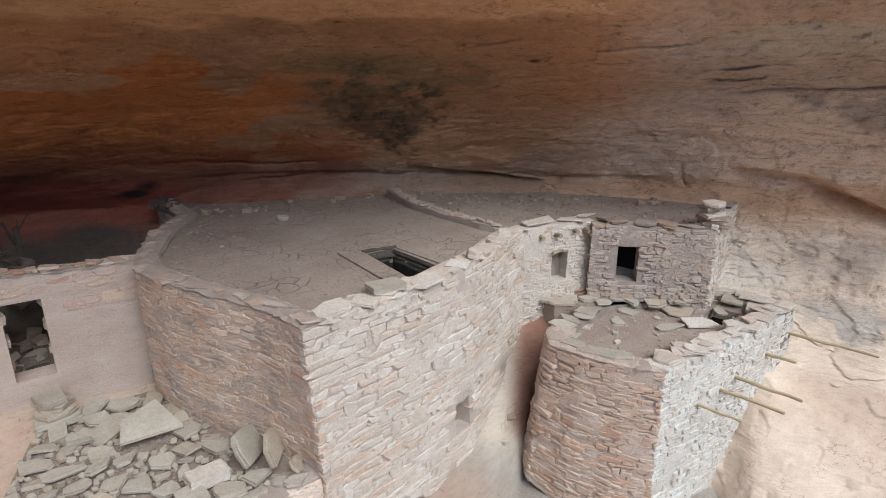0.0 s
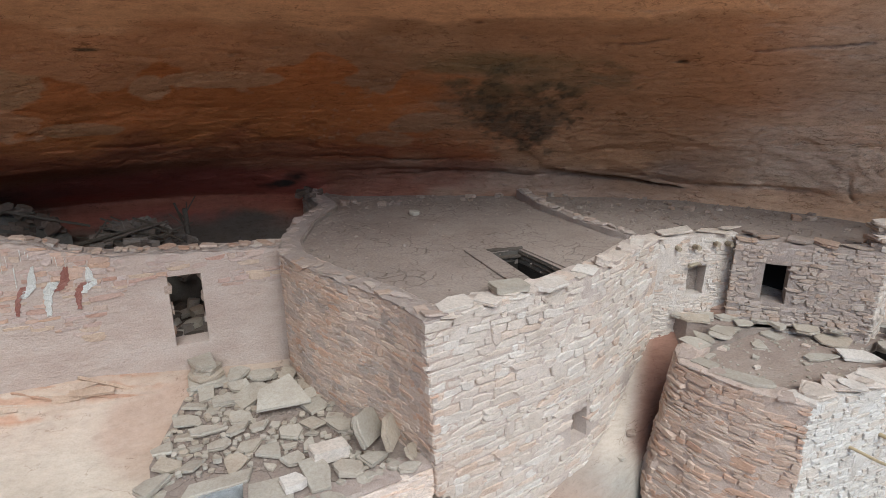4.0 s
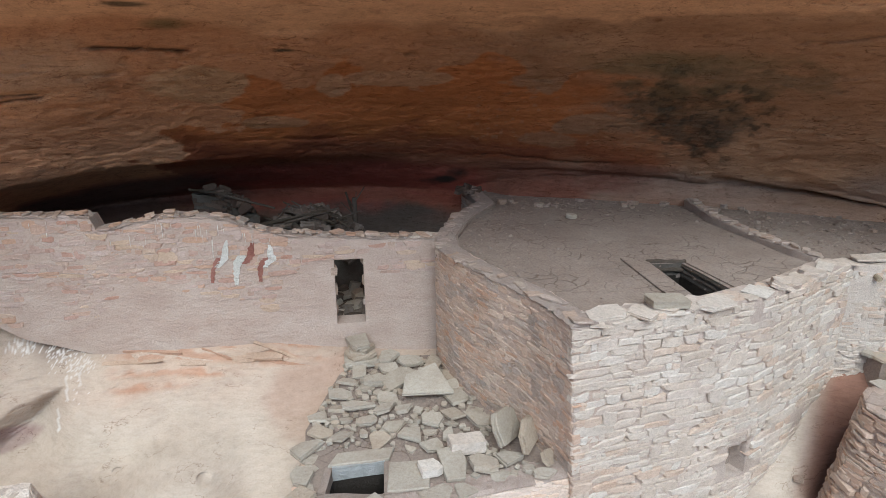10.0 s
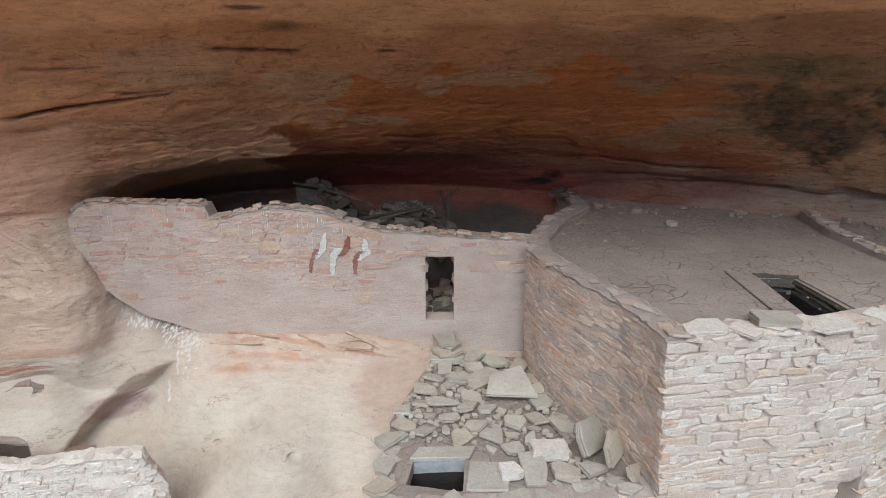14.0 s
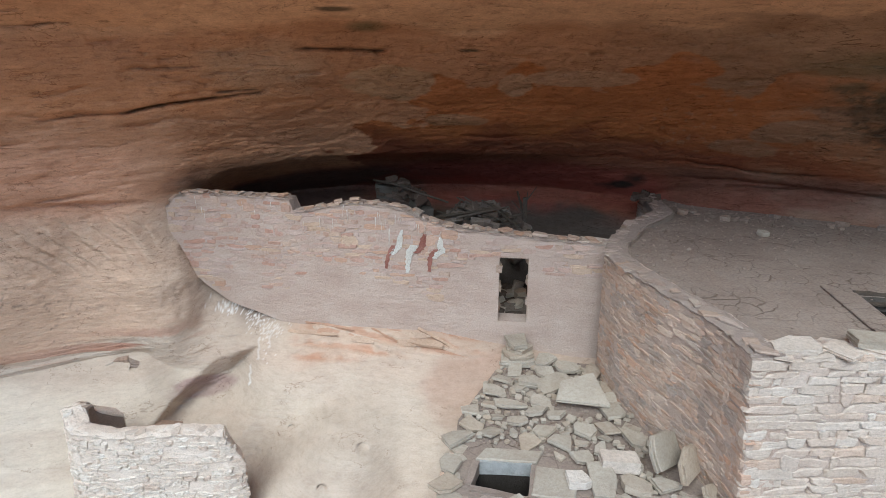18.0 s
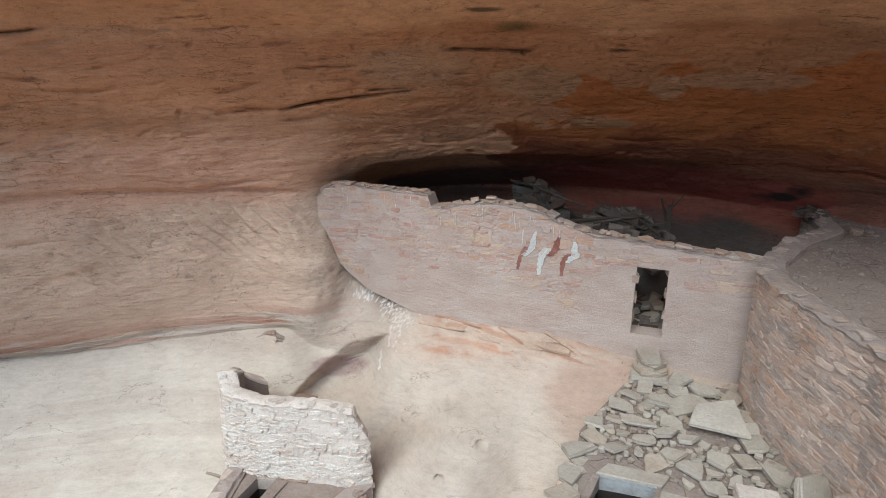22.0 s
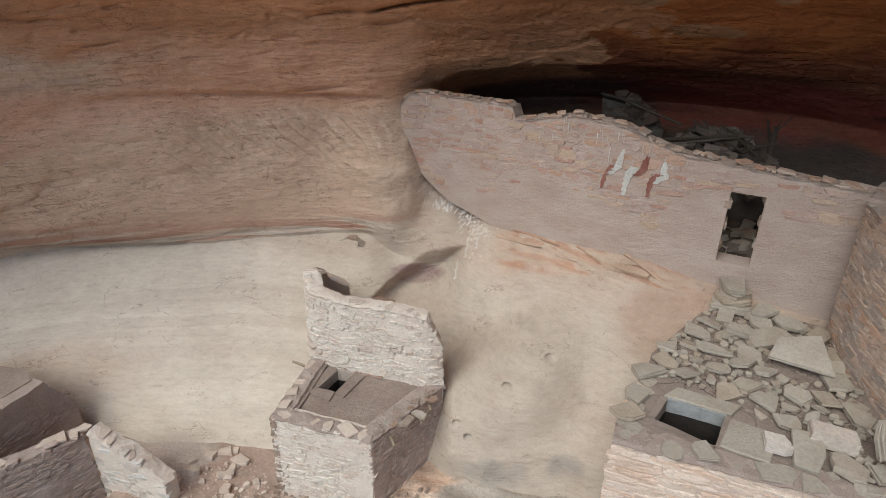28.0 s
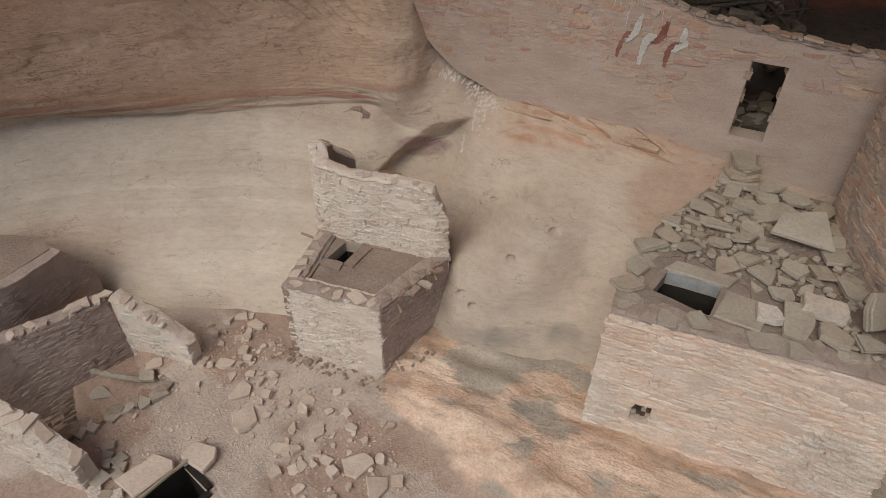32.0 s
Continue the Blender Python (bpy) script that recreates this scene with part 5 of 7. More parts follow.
store_side = Run([(-1.85, 6.4, 1.1), (-1.74, 5.5, 0.7), (-1.63, 4.96, 0.15)], [(-1.8, 6.4, 2.36), (-1.73, 5.5, 2.36), (-1.61, 4.98, 2.36)])
masonry(store, store_side, THIN_STONE, THIN_MUD, 0.3, [], (0.05, 0.10), (0.12, 0.3), 0.018, limit=120, seed=52)
store_outline = [(-1.5, 4.98), (-0.4, 5.36), (1.45, 5.85), (1.0, 6.6), (0.1, 8.4), (-0.2, 8.7), (-1.6, 8.5), (-1.75, 7.4), (-1.85, 6.6), (-1.6, 5.5)]
store_hole = [(-1.36, 5.40), (-1.36, 5.82), (-0.76, 5.96), (-0.70, 5.40)]
part("roof", sheet(store_outline, 2.38, 0.2, [store_hole]), ROOF_MUD, store, "dusty mud roof")

# ---- tower with its lower room ----
tower = thing("tower_room", "small pale masonry room with a curved standing wall", "building")
t_front = Run([(-5.66, 3.28, 0.0), (-4.26, 3.81, 0.0)], [(-5.62, 3.32, 1.47), (-4.26, 3.83, 1.47)])
masonry(tower, t_front, WHITE_STONE, WHITE_MUD, 0.28, [], (0.03, 0.065), (0.05, 0.2), 0.006, 0.7, rough=0.026, limit=220, seed=61)
t_right = Run([(-4.26, 3.83, 0.0), (-4.20, 5.25, 0.3)], [(-4.26, 3.83, 1.47), (-4.24, 5.25, 1.47)])
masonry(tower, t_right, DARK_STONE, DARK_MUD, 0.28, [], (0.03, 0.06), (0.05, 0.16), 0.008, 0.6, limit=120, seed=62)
t_left = Run([(-6.25, 4.5, 0.1), (-5.66, 3.28, 0.0)], [(-6.2, 4.5, 1.47), (-5.62, 3.32, 1.47)])
masonry(tower, t_left, BROWN_STONE, MORTAR, 0.28, [], (0.05, 0.09), (0.09, 0.24), 0.018, limit=60, seed=63)
part("roof", sheet([(-5.55, 3.5), (-4.42, 3.95), (-4.3, 5.4), (-6.2, 4.7)], 1.42, 0.16, [[(-5.66, 4.16), (-5.73, 4.60), (-5.48, 4.70), (-5.38, 4.25)]]), DUST, tower, "brown mud roof")
t_wall = Run([(-6.75, 5.75, 1.6), (-6.80, 5.20, 1.3), (-6.60, 4.76, 1.3), (-6.27, 4.52, 1.3), (-5.76, 4.63, 1.3), (-4.90, 4.96, 1.3), (-4.38, 5.13, 1.0), (-4.22, 5.26, 0.6)],
             [(-6.62, 5.62, 2.24), (-6.72, 5.14, 2.60), (-6.52, 4.78, 2.74), (-6.22, 4.60, 2.60), (-5.70, 4.69, 2.56), (-4.87, 4.99, 2.60), (-4.42, 5.13, 2.58), (-4.26, 5.27, 2.16)])
masonry(tower, t_wall, WHITE_STONE, WHITE_MUD, 0.24, [], (0.03, 0.07), (0.05, 0.2), 0.006, 0.7, rough=0.026, limit=260, seed=64)

# a darker mud sheet over the inner face of the tower's curved end
inner_foot, inner_top = [], []
for i in range(15):
    u = 0.02 + 1.9 * i / 14
    o = t_wall.out(u)[0] * 0.262
    a, b = t_wall.ends(u)
    inner_foot.append(tuple(a - o))
    inner_top.append(tuple(b - o - Vector((0, 0, 0.03))))
core(Run(inner_foot, inner_top, -1), 0.018, [], MORTAR, tower, "inner_face", rough=0.02)

# ---- ruined low rooms at the foot of the slope ----
ruin = thing("ruined_block", "dark rough masonry block with earth on top", "ruined wall")
r_face = Run([(-8.6, -1.0, -0.5), (-8.55, 0.85, -0.2), (-8.80, 1.75, 0.1), (-8.86, 2.05, 0.2)], [(-8.5, -1.0, 1.5), (-8.5, 0.85, 1.5), (-8.78, 1.72, 1.48), (-8.85, 2.02, 0.85)], 1)
masonry(ruin, r_face, DARK_STONE, DARK_MUD, 0.4, [], (0.025, 0.06), (0.05, 0.18), 0.004, 0.55, rough=0.022, limit=160, seed=71)
part("earth_top", sheet([(-8.75, -1.0), (-8.75, 0.85), (-8.95, 1.62), (-9.3, 1.66), (-9.75, 1.42), (-10.2, 1.0), (-10.2, -1.0)], 1.49, 0.3), DUST, ruin)
low_wall = thing("low_wall", "broken low masonry wall capped with loose flat stones", "ruined wall", "low walls of the ruined rooms")
lw_run = Run([(-7.85, -0.6, -1.7), (-7.8, 0.5, -1.7), (-7.66, 1.15, -1.5), (-7.62, 1.75, -1.2)], [(-7.85, -0.6, 1.25), (-7.84, 0.48, 1.2), (-7.68, 1.12, 1.2), (-7.62, 1.7, 1.18)], 1)
masonry(low_wall, lw_run, DARK_STONE, DARK_MUD, 0.24, [], (0.025, 0.055), (0.05, 0.18), 0.004, 0.55, rough=0.022, limit=220, seed=72)
coping(low_wall, lw_run, YARD_STONE, 0.22, (0.10, 0.30), 73, 0.0, 0.25, (0.02, 0.035), 35)
slant_wall = thing("low_wall", "pale sloping stub of masonry wall, broken end", "ruined wall", "low walls of the ruined rooms")
sw_run = Run([(-7.62, 1.72, -1.2), (-7.15, 1.93, 0.05), (-6.6, 2.15, 0.05)], [(-7.62, 1.74, 1.16), (-7.15, 1.95, 0.9), (-6.62, 2.17, 0.52)], 1)
masonry(slant_wall, sw_run, LIMED_STONE, WHITE_MUD, 0.24, [], (0.05, 0.09), (0.1, 0.24), 0.003, 0.5, limit=120, seed=74)
rim(slant_wall, sw_run, WHITE_MUD, 0.24, 0.03, -0.01, 75)
coping(slant_wall, sw_run, YARD_STONE, 0.2, (0.08, 0.24), 75, 0.0, 0.16, (0.02, 0.035), 60)
front_wall = thing("low_wall", "pale low masonry wall with flat capping stones", "ruined wall", "low walls of the ruined rooms")
fw_run = Run([(-7.3, -0.22, -1.3), (-6.5, -0.02, 0.0), (-5.85, 0.2, 0.0)], [(-7.3, -0.2, 0.95), (-6.5, 0.0, 0.9), (-5.9, 0.2, 0.55)], 1)
masonry(front_wall, fw_run, WHITE_STONE, PALE_MORTAR, 0.24, [], (0.05, 0.09), (0.1, 0.26), 0.012, limit=140, seed=76)
rim(front_wall, fw_run, WHITE_MUD, 0.24, 0.03, -0.01, 77)
coping(front_wall, fw_run, YARD_STONE, 0.24, (0.14, 0.30), 77, 0.0, 0.1, (0.02, 0.035), 40)


# ---- loose and small things ----
def flag(x, y, z, w, l, t, turn=0.0, lean=0.0, tip=0.0, mat=GREY_SLAB, kind=0, label="fallen flat sandstone slab", group="", name="stone_slab", parent=None):
    """A flat broken stone lying at that place, its underside at height z."""
    m = pose(x, y, z + t / 2, lean, tip, turn) @ Matrix.Diagonal((w, l, t, 1))
    ob = put(SLABS[mat.name][kind % 14], parent, m, name)
    return ob if parent else tagged(ob, label, "stone", group)


def pole(a, b, r0, r1, label="weathered wooden pole", name="wooden_pole", parent=None, seed=1, mat=WOOD, group=""):
    """A slightly crooked round pole from a to b."""
    a, b = Vector(a), Vector(b)
    d = b - a
    q = d.to_track_quat("Z", "Y")
    r = random.Random(seed)
    verts, faces = [], []
    rings, n = 7, 9
    for i in range(rings):
        f = i / (rings - 1)
        off = Vector((0.25 * r0 * r.uniform(-1, 1), 0.25 * r0 * r.uniform(-1, 1), 0)) if 0 < i < rings - 1 else Vector()
        rad = r0 + (r1 - r0) * f
        for k in range(n):
            t = 2 * math.pi * k / n
            verts.append(tuple(off + Vector((rad * math.cos(t) * r.uniform(0.93, 1.06), rad * math.sin(t) * r.uniform(0.93, 1.06), d.length * f))))
    for i in range(rings - 1):
        for k in range(n):
            j = (k + 1) % n
            faces.append((i * n + k, i * n + j, (i + 1) * n + j, (i + 1) * n + k))
    faces += [tuple(reversed(range(n))), tuple(range((rings - 1) * n, rings * n))]
    ob = new(name, pydata(name, verts, faces, mat))
    ob.matrix_basis = Matrix.Translation(a) @ q.to_matrix().to_4x4()
    if parent:
        ob.parent = parent
        return ob
    return tagged(ob, label, "pole", group)


# darkened rubble stone, the shade of recess and doorway in its colour
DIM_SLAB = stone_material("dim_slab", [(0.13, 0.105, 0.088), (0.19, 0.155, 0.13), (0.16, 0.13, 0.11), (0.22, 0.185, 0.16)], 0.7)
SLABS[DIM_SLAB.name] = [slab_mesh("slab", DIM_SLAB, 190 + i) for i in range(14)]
PALE_WOOD = stone_material("pale_wood", [(0.46, 0.41, 0.34), (0.50, 0.45, 0.38)], 0.7)
GREY_WOOD = stone_material("grey_wood", [(0.08, 0.065, 0.05), (0.11, 0.09, 0.075)], 0.6)


def board(name, corners, z, t, mat, parent, seed=1, lift=0.0):
    """A flat mud-covered slab of that outline."""
    bm = bmesh.new()
    n = len(corners)
    lo = [bm.verts.new((x, y, z)) for x, y in corners]
    hi = [bm.verts.new((x, y, z + t)) for x, y in corners]
    bm.faces.new(hi)
    bm.faces.new(list(reversed(lo)))
    for i in range(n):
        j = (i + 1) % n
        bm.faces.new((lo[i], lo[j], hi[j], hi[i]))
    bmesh.ops.bevel(bm, geom=list(bm.edges), offset=min(0.012, t * 0.3), segments=1, affect="EDGES")
    bmesh.ops.subdivide_edges(bm, edges=[e for e in bm.edges if e.calc_length() > 0.25], cuts=2, use_grid_fill=True)
    for v in bm.verts:
        v.co = wander(v.co, 0.008, 6.0, seed)
    return part(name, bm, mat, parent)


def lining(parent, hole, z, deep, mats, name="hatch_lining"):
    """The inner sides of a roof hatch, a band in its own plaster over near-black sides and a floor below, their shade
    put into the colour.
    """
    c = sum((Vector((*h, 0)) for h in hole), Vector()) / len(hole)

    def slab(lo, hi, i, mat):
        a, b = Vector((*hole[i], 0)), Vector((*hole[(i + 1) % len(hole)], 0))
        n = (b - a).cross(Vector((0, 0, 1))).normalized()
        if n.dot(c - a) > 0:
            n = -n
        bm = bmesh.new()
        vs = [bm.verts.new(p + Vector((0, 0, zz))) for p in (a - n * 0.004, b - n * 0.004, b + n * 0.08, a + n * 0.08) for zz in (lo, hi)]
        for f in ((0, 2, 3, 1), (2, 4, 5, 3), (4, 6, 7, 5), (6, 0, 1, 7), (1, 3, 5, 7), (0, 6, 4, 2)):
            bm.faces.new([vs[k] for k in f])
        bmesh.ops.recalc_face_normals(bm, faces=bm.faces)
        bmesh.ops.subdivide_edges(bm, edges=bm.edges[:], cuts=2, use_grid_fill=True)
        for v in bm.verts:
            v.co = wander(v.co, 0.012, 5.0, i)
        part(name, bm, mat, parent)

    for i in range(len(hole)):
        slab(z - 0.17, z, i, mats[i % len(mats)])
        slab(z - deep, z - 0.172, i, SHADE_MUD)
    board("room_floor", [(x + 0.1 * (x > c.x) - 0.05, y + 0.1 * (y > c.y) - 0.05) for x, y in hole], z - deep, 0.02, SHADE_MUD, parent)


# kiva roof: hatch, capping slabs, grit
board("hatch_slab", [(2.42, 7.98), (2.76, 7.86), (2.92, 6.46), (2.62, 6.52)], ROOF + 0.003, 0.026, ROOF_MUD, kiva, 1)
board("hatch_slab", [(3.28, 7.80), (3.62, 7.70), (3.86, 6.90), (3.60, 6.66)], ROOF + 0.003, 0.022, ROOF_MUD, kiva, 2)
lining(kiva, hatch_hole, ROOF - 0.01, 1.5, [DIM_MUD, DIM_MUD, SHADE_MUD, SHADE_MUD])
pole((2.74, 7.83, ROOF + 0.01), (3.30, 7.87, ROOF + 0.01), 0.035, 0.03, name="hatch_pole", parent=kiva, seed=5, mat=GREY_WOOD)
pole((2.76, 7.76, ROOF - 0.09), (3.28, 7.80, ROOF - 0.09), 0.03, 0.03, name="hatch_pole", parent=kiva, seed=6, mat=GREY_WOOD)
for i in range(4):
    pole((3.25 + 0.004 * i, 7.84, ROOF - 0.05 - 0.07 * i), (3.55 + 0.004 * i, 6.58, ROOF - 0.05 - 0.07 * i), 0.028, 0.024, name="hatch_pole", parent=kiva, seed=7 + i, mat=GREY_WOOD)
coping(kiva, kiva_front, PALE_STONE, 0.32, (0.16, 0.42), 81, -0.016, 0.03, (0.015, 0.03), 30)
rim(kiva, kiva_side, PINK_MUD, 0.30, 0.03, 0.0, 1)
rim(kiva, rear, PINK_MUD, 0.30, 0.03, 0.0, 2)
coping(kiva, kiva_side, PINK_STONE, 0.22, (0.10, 0.28), 82, 0.012, 0.10, (0.016, 0.026), 20)
coping(kiva, rear, DARK_STONE, 0.22, (0.10, 0.26), 83, 0.012, 0.15, (0.016, 0.028), 25)
coping(kiva, window_wall, PALE_STONE, 0.34, (0.2, 0.45), 84, 0.0, 0.02)
flag(1.72, 6.0, 4.285, 0.50, 0.36, 0.07, 10, 2, -3, PALE_STONE, 3, parent=kiva, name="capping_slab")
flag(2.14, 6.06, 4.285, 0.34, 0.34, 0.05, 55, 4, 3, PALE_STONE, 5, parent=kiva, name="capping_slab")
flag(2.45, 6.20, 4.29, 0.46, 0.34, 0.05, 12, 0, 0, PALE_STONE, 7, parent=kiva, name="capping_slab")
flag(2.46, 6.22, 4.335, 0.50, 0.26, 0.09, 8, 0, 2, GREY_SLAB, 2, parent=kiva, name="capping_slab").scale = (0.50, 0.26, 0.09)
flag(3.03, 6.32, 4.285, 0.52, 0.34, 0.06, 25, 3, 0, PALE_STONE, 9, parent=kiva, name="capping_slab")
flag(4.10, 6.86, 4.29, 0.34, 0.26, 0.10, 30, 10, 12, PALE_STONE, 4, parent=kiva, name="capping_slab")
flag(4.75, 7.32, 4.285, 0.40, 0.30, 0.07, 40, 0, 5, PALE_STONE, 6, parent=kiva, name="capping_slab")
for i, (u, z) in enumerate(((0.32, 4.12), (0.62, 4.14), (0.98, 4.17), (1.18, 4.17))):
    p, n = window_wall.at(u, z), window_wall.out(u)[0]
    pole(p - n * 0.2, p + n * (0.10 + 0.05 * (i % 2)), 0.045, 0.04, name="beam_end", parent=kiva, seed=30 + i)
core(Run([(6.05, 7.92, 3.2), (6.55, 7.86, 3.2)], [(6.05, 7.92, 3.9), (6.55, 7.86, 3.9)]), 0.08, [], MORTAR, kiva, "niche_back")
core(Run([(3.55, 6.68, 1.6), (4.05, 6.92, 1.6)], [(3.52, 6.70, 2.4), (4.02, 6.94, 2.4)]), 0.08, [], MORTAR, kiva, "niche_back")
pole(window_wall.at(0.5, 3.83) - Vector((0, 0.1, 0)), window_wall.at(0.94, 3.83) - Vector((0, -0.1, 0)), 0.03, 0.03, name="lintel", parent=kiva, seed=8)
for i, dx in enumerate((-0.02, 0.19)):
    flag(0.10 + dx, 8.12 - dx * 0.9, 3.58 - 0.12 * i, 0.22, 0.18, 0.15, 30, 60, 20, BROWN_STONE, 3 + i, parent=kiva, name="jutting_stone", label="")
tagged(flag(2.16, 10.2, ROOF + 0.01, 0.2, 0.16, 0.07, 20, 8, 5, GREY_SLAB, 6, "lone stone lying on the mud roof"), group="")
gravel("roof_gravel", "fine stone chips scattered on the mud roof", kiva_outline, ROOF, 2000, (0.012, 0.032), GRIT, 5, lambda x, y: 0.06 + 0.95 * max(0, min(1, (y - 9.2) / 2.5)) + 0.9 * max(0, 1 - (x - 0.2 - 0.1 * (y - 8)) / 1.0))
gravel("roof_gravel", "stone chips scattered on the rear roof", far_outline, ROOF - 0.012, 1300, (0.015, 0.05), GRIT, 6, lambda x, y: 0.2 + 0.8 * min(1, max(0, (y - 7.5) / 3)))
r = random.Random(17)
for i in range(34):
    f = r.random()
    x, y = 0.8 + 8.4 * f, 11.45 - 0.4 * f - 2.6 * max(0, f - 0.45) * 2 + r.uniform(-0.5, 0.25)
    s = r.uniform(0.08, 0.2)
    flag(x, y, ROOF - 0.005, s, s * r.uniform(0.6, 1), s * r.uniform(0.25, 0.5), r.uniform(0, 360), r.uniform(-8, 8), r.uniform(-8, 8), BROWN_STONE, i, "small broken stone on the mud roof", "stones along the back of the roof")
coping(partition, part_run, PINK_STONE, 0.22, (0.08, 0.24), 85, -0.005, 0.04, (0.02, 0.05), 40)

r = random.Random(161)
for i in range(9):
    flag(0.42 + r.uniform(-0.3, 0.25), 11.75 + r.uniform(-0.35, 0.3), 4.36 + 0.04 * (i // 3), r.uniform(0.14, 0.3), r.uniform(0.1, 0.2), r.uniform(0.05, 0.12), r.uniform(0, 180), r.uniform(-20, 20), r.uniform(-20, 20), SHADE_SOOT_SLAB, i, parent=kiva, name="burnt_stone")

# far room: capping, the stacked pier at its corner
coping(far_room, far_front, BROWN_STONE, 0.34, (0.2, 0.45), 86, 0.0, 0.06)
coping(far_room, far_end, BROWN_STONE, 0.34, (0.25, 0.5), 87, 0.02, 0.05)
r = random.Random(23)
for i in range(7):
    flag(8.38 + r.uniform(-0.05, 0.08), 6.42 + r.uniform(-0.05, 0.08), 4.30 + 0.062 * i, r.uniform(0.38, 0.55), r.uniform(0.3, 0.42), 0.06, r.uniform(-30, 30), r.uniform(-4, 4), r.uniform(-4, 4), BROWN_STONE if i % 3 else PALE_STONE, i, parent=far_room, name="pier_stone")
pole(far_front.at(0.36, 3.99) - far_front.out(0.5)[0] * 0.05, far_front.at(0.9, 3.99) - far_front.out(0.5)[0] * 0.05, 0.04, 0.035, name="lintel", parent=far_room, seed=9)

# near-black panels added behind the doorway, its shade put into their colour
for u0, u1, deep in ((0.35, 0.92, 0.75),):
    a, b, n = far_front.at(u0, 4.0), far_front.at(u1, 4.0), far_front.out(0.6)[0]
    a, b = a - n * deep, b - n * deep
    core(Run([(a.x, a.y, 2.9), (b.x, b.y, 2.9)], [(a.x, a.y, 4.2), (b.x, b.y, 4.2)]), 0.08, [], SHADE_MUD, far_room, "room_back")
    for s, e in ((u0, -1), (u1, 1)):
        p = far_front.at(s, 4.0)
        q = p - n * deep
        core(Run([(p.x, p.y, 2.9), (q.x, q.y, 2.9)], [(p.x - n.x * 0.34, p.y - n.y * 0.34, 4.2), (q.x, q.y, 4.2)]), 0.05, [], SHADE_MUD, far_room, "room_side")

# terrace of flat stones between the rooms
terrace = thing("terrace", "narrow ledge of earth and flat stones between rooms", "terrace")
part("earth", sheet([(6.0, 7.4), (6.0, 7.8), (6.9, 7.7), (8.3, 6.5), (8.45, 6.9), (8.1, 7.0), (6.7, 7.1)], 2.95, 1.4), DUST, terrace)
r = random.Random(29)
for x, y, w in ((6.15, 7.45, 0.5), (6.7, 7.35, 0.4), (7.15, 7.2, 0.35), (6.45, 7.5, 0.36), (6.0, 7.6, 0.3), (7.6, 6.75, 0.5), (8.0, 6.5, 0.45), (8.5, 6.65, 0.5), (7.3, 6.95, 0.4)):
    flag(x, y, 2.945 + r.uniform(0, 0.03), w, w * r.uniform(0.5, 0.8), 0.05, r.uniform(0, 180), r.uniform(-8, 8), r.uniform(-8, 8), GREY_SLAB, r.randrange(14), "flat stone bedded in the terrace", "terrace stones")

for i, (az, dip, w) in enumerate(((39.4, 0.437, 0.46), (40.2, 0.425, 0.4), (35.0, 0.66, 0.22), (34.2, 0.72, 0.16))):
    p, n = on_rock(az, dip)
    flag(p.x, p.y, p.z - 0.01, w, w * 0.6, 0.05, 35 * i, -8 + 3 * i % 7, 6 - 2 * i, GREY_SLAB if i % 2 else BROWN_STONE, i, "flat stone lying in the gully between rooms", "gully stones")

# block room roof: flagstones, hatch, poles
lining(block, block_hole, 2.83, 1.3, [MORTAR])
for i, (x, y, w, l, t, a) in enumerate(((5.62, 5.70, 0.80, 0.34, 0.06, -58), (5.98, 5.16, 0.46, 0.34, 0.05, -45), (5.40, 6.20, 0.34, 0.24, 0.05, -70), (6.45, 5.28, 0.50, 0.30, 0.05, 8), (7.25, 6.02, 0.55, 0.26, 0.04, -14), (7.80, 5.92, 0.60, 0.36, 0.05, -20),
                                        (7.88, 6.42, 0.62, 0.46, 0.05, 25), (8.45, 6.58, 0.55, 0.34, 0.05, 10), (8.98, 6.22, 0.50, 0.36, 0.05, 30), (9.02, 5.80, 0.60, 0.40, 0.06, 10), (7.0, 5.42, 0.42, 0.34, 0.05, 20), (7.5, 5.46, 0.5, 0.3, 0.05, 5))):
    flag(x, y, 2.855 + (0.06 if x > 8.9 or x < 6 else 0), w, l, t, a, (i * 37 % 9) - 4, (i * 23 % 9) - 4, PALE_STONE if i % 2 else GREY_SLAB, i, "flat stone slab on the block room roof", "block room roof slabs", "roof_slab")
for i, (x, y, w) in enumerate(((6.15, 6.05, 0.12), (6.7, 6.62, 0.34), (7.1, 6.85, 0.38), (7.55, 6.92, 0.34), (6.5, 6.95, 0.3), (8.0, 6.9, 0.42), (6.05, 6.72, 0.28), (5.72, 6.5, 0.24), (8.5, 6.1, 0.3), (7.35, 6.4, 0.14), (6.9, 5.95, 0.1))):
    flag(x, y, 2.84, w, w * 0.7, 0.035, i * 53, (i % 5) - 2, (i % 7) - 3, GREY_SLAB if i % 3 else PALE_STONE, i + 3, "thin stone slab on the block room roof", "block room roof slabs", "roof_slab")
rim(block, block_left, TAN_MUD, 0.30, 0.04, -0.005, 7)
coping(block, block_left, PINK_STONE, 0.26, (0.14, 0.36), 91, -0.005, 0.04, (0.018, 0.04), 30)
coping(block, block_front, PALE_STONE, 0.4, (0.25, 0.5), 92, 0.01, 0.02, (0.03, 0.07))
coping(block, block_front, PALE_STONE, 0.34, (0.16, 0.36), 93, 0.05, 0.25, (0.025, 0.05))
coping(block, block_right, PALE_STONE, 0.4, (0.25, 0.5), 94, 0.02, 0.02)
coping(block, block_rear, GREY_SLAB, 0.36, (0.2, 0.45), 95, 0.0, 0.1)
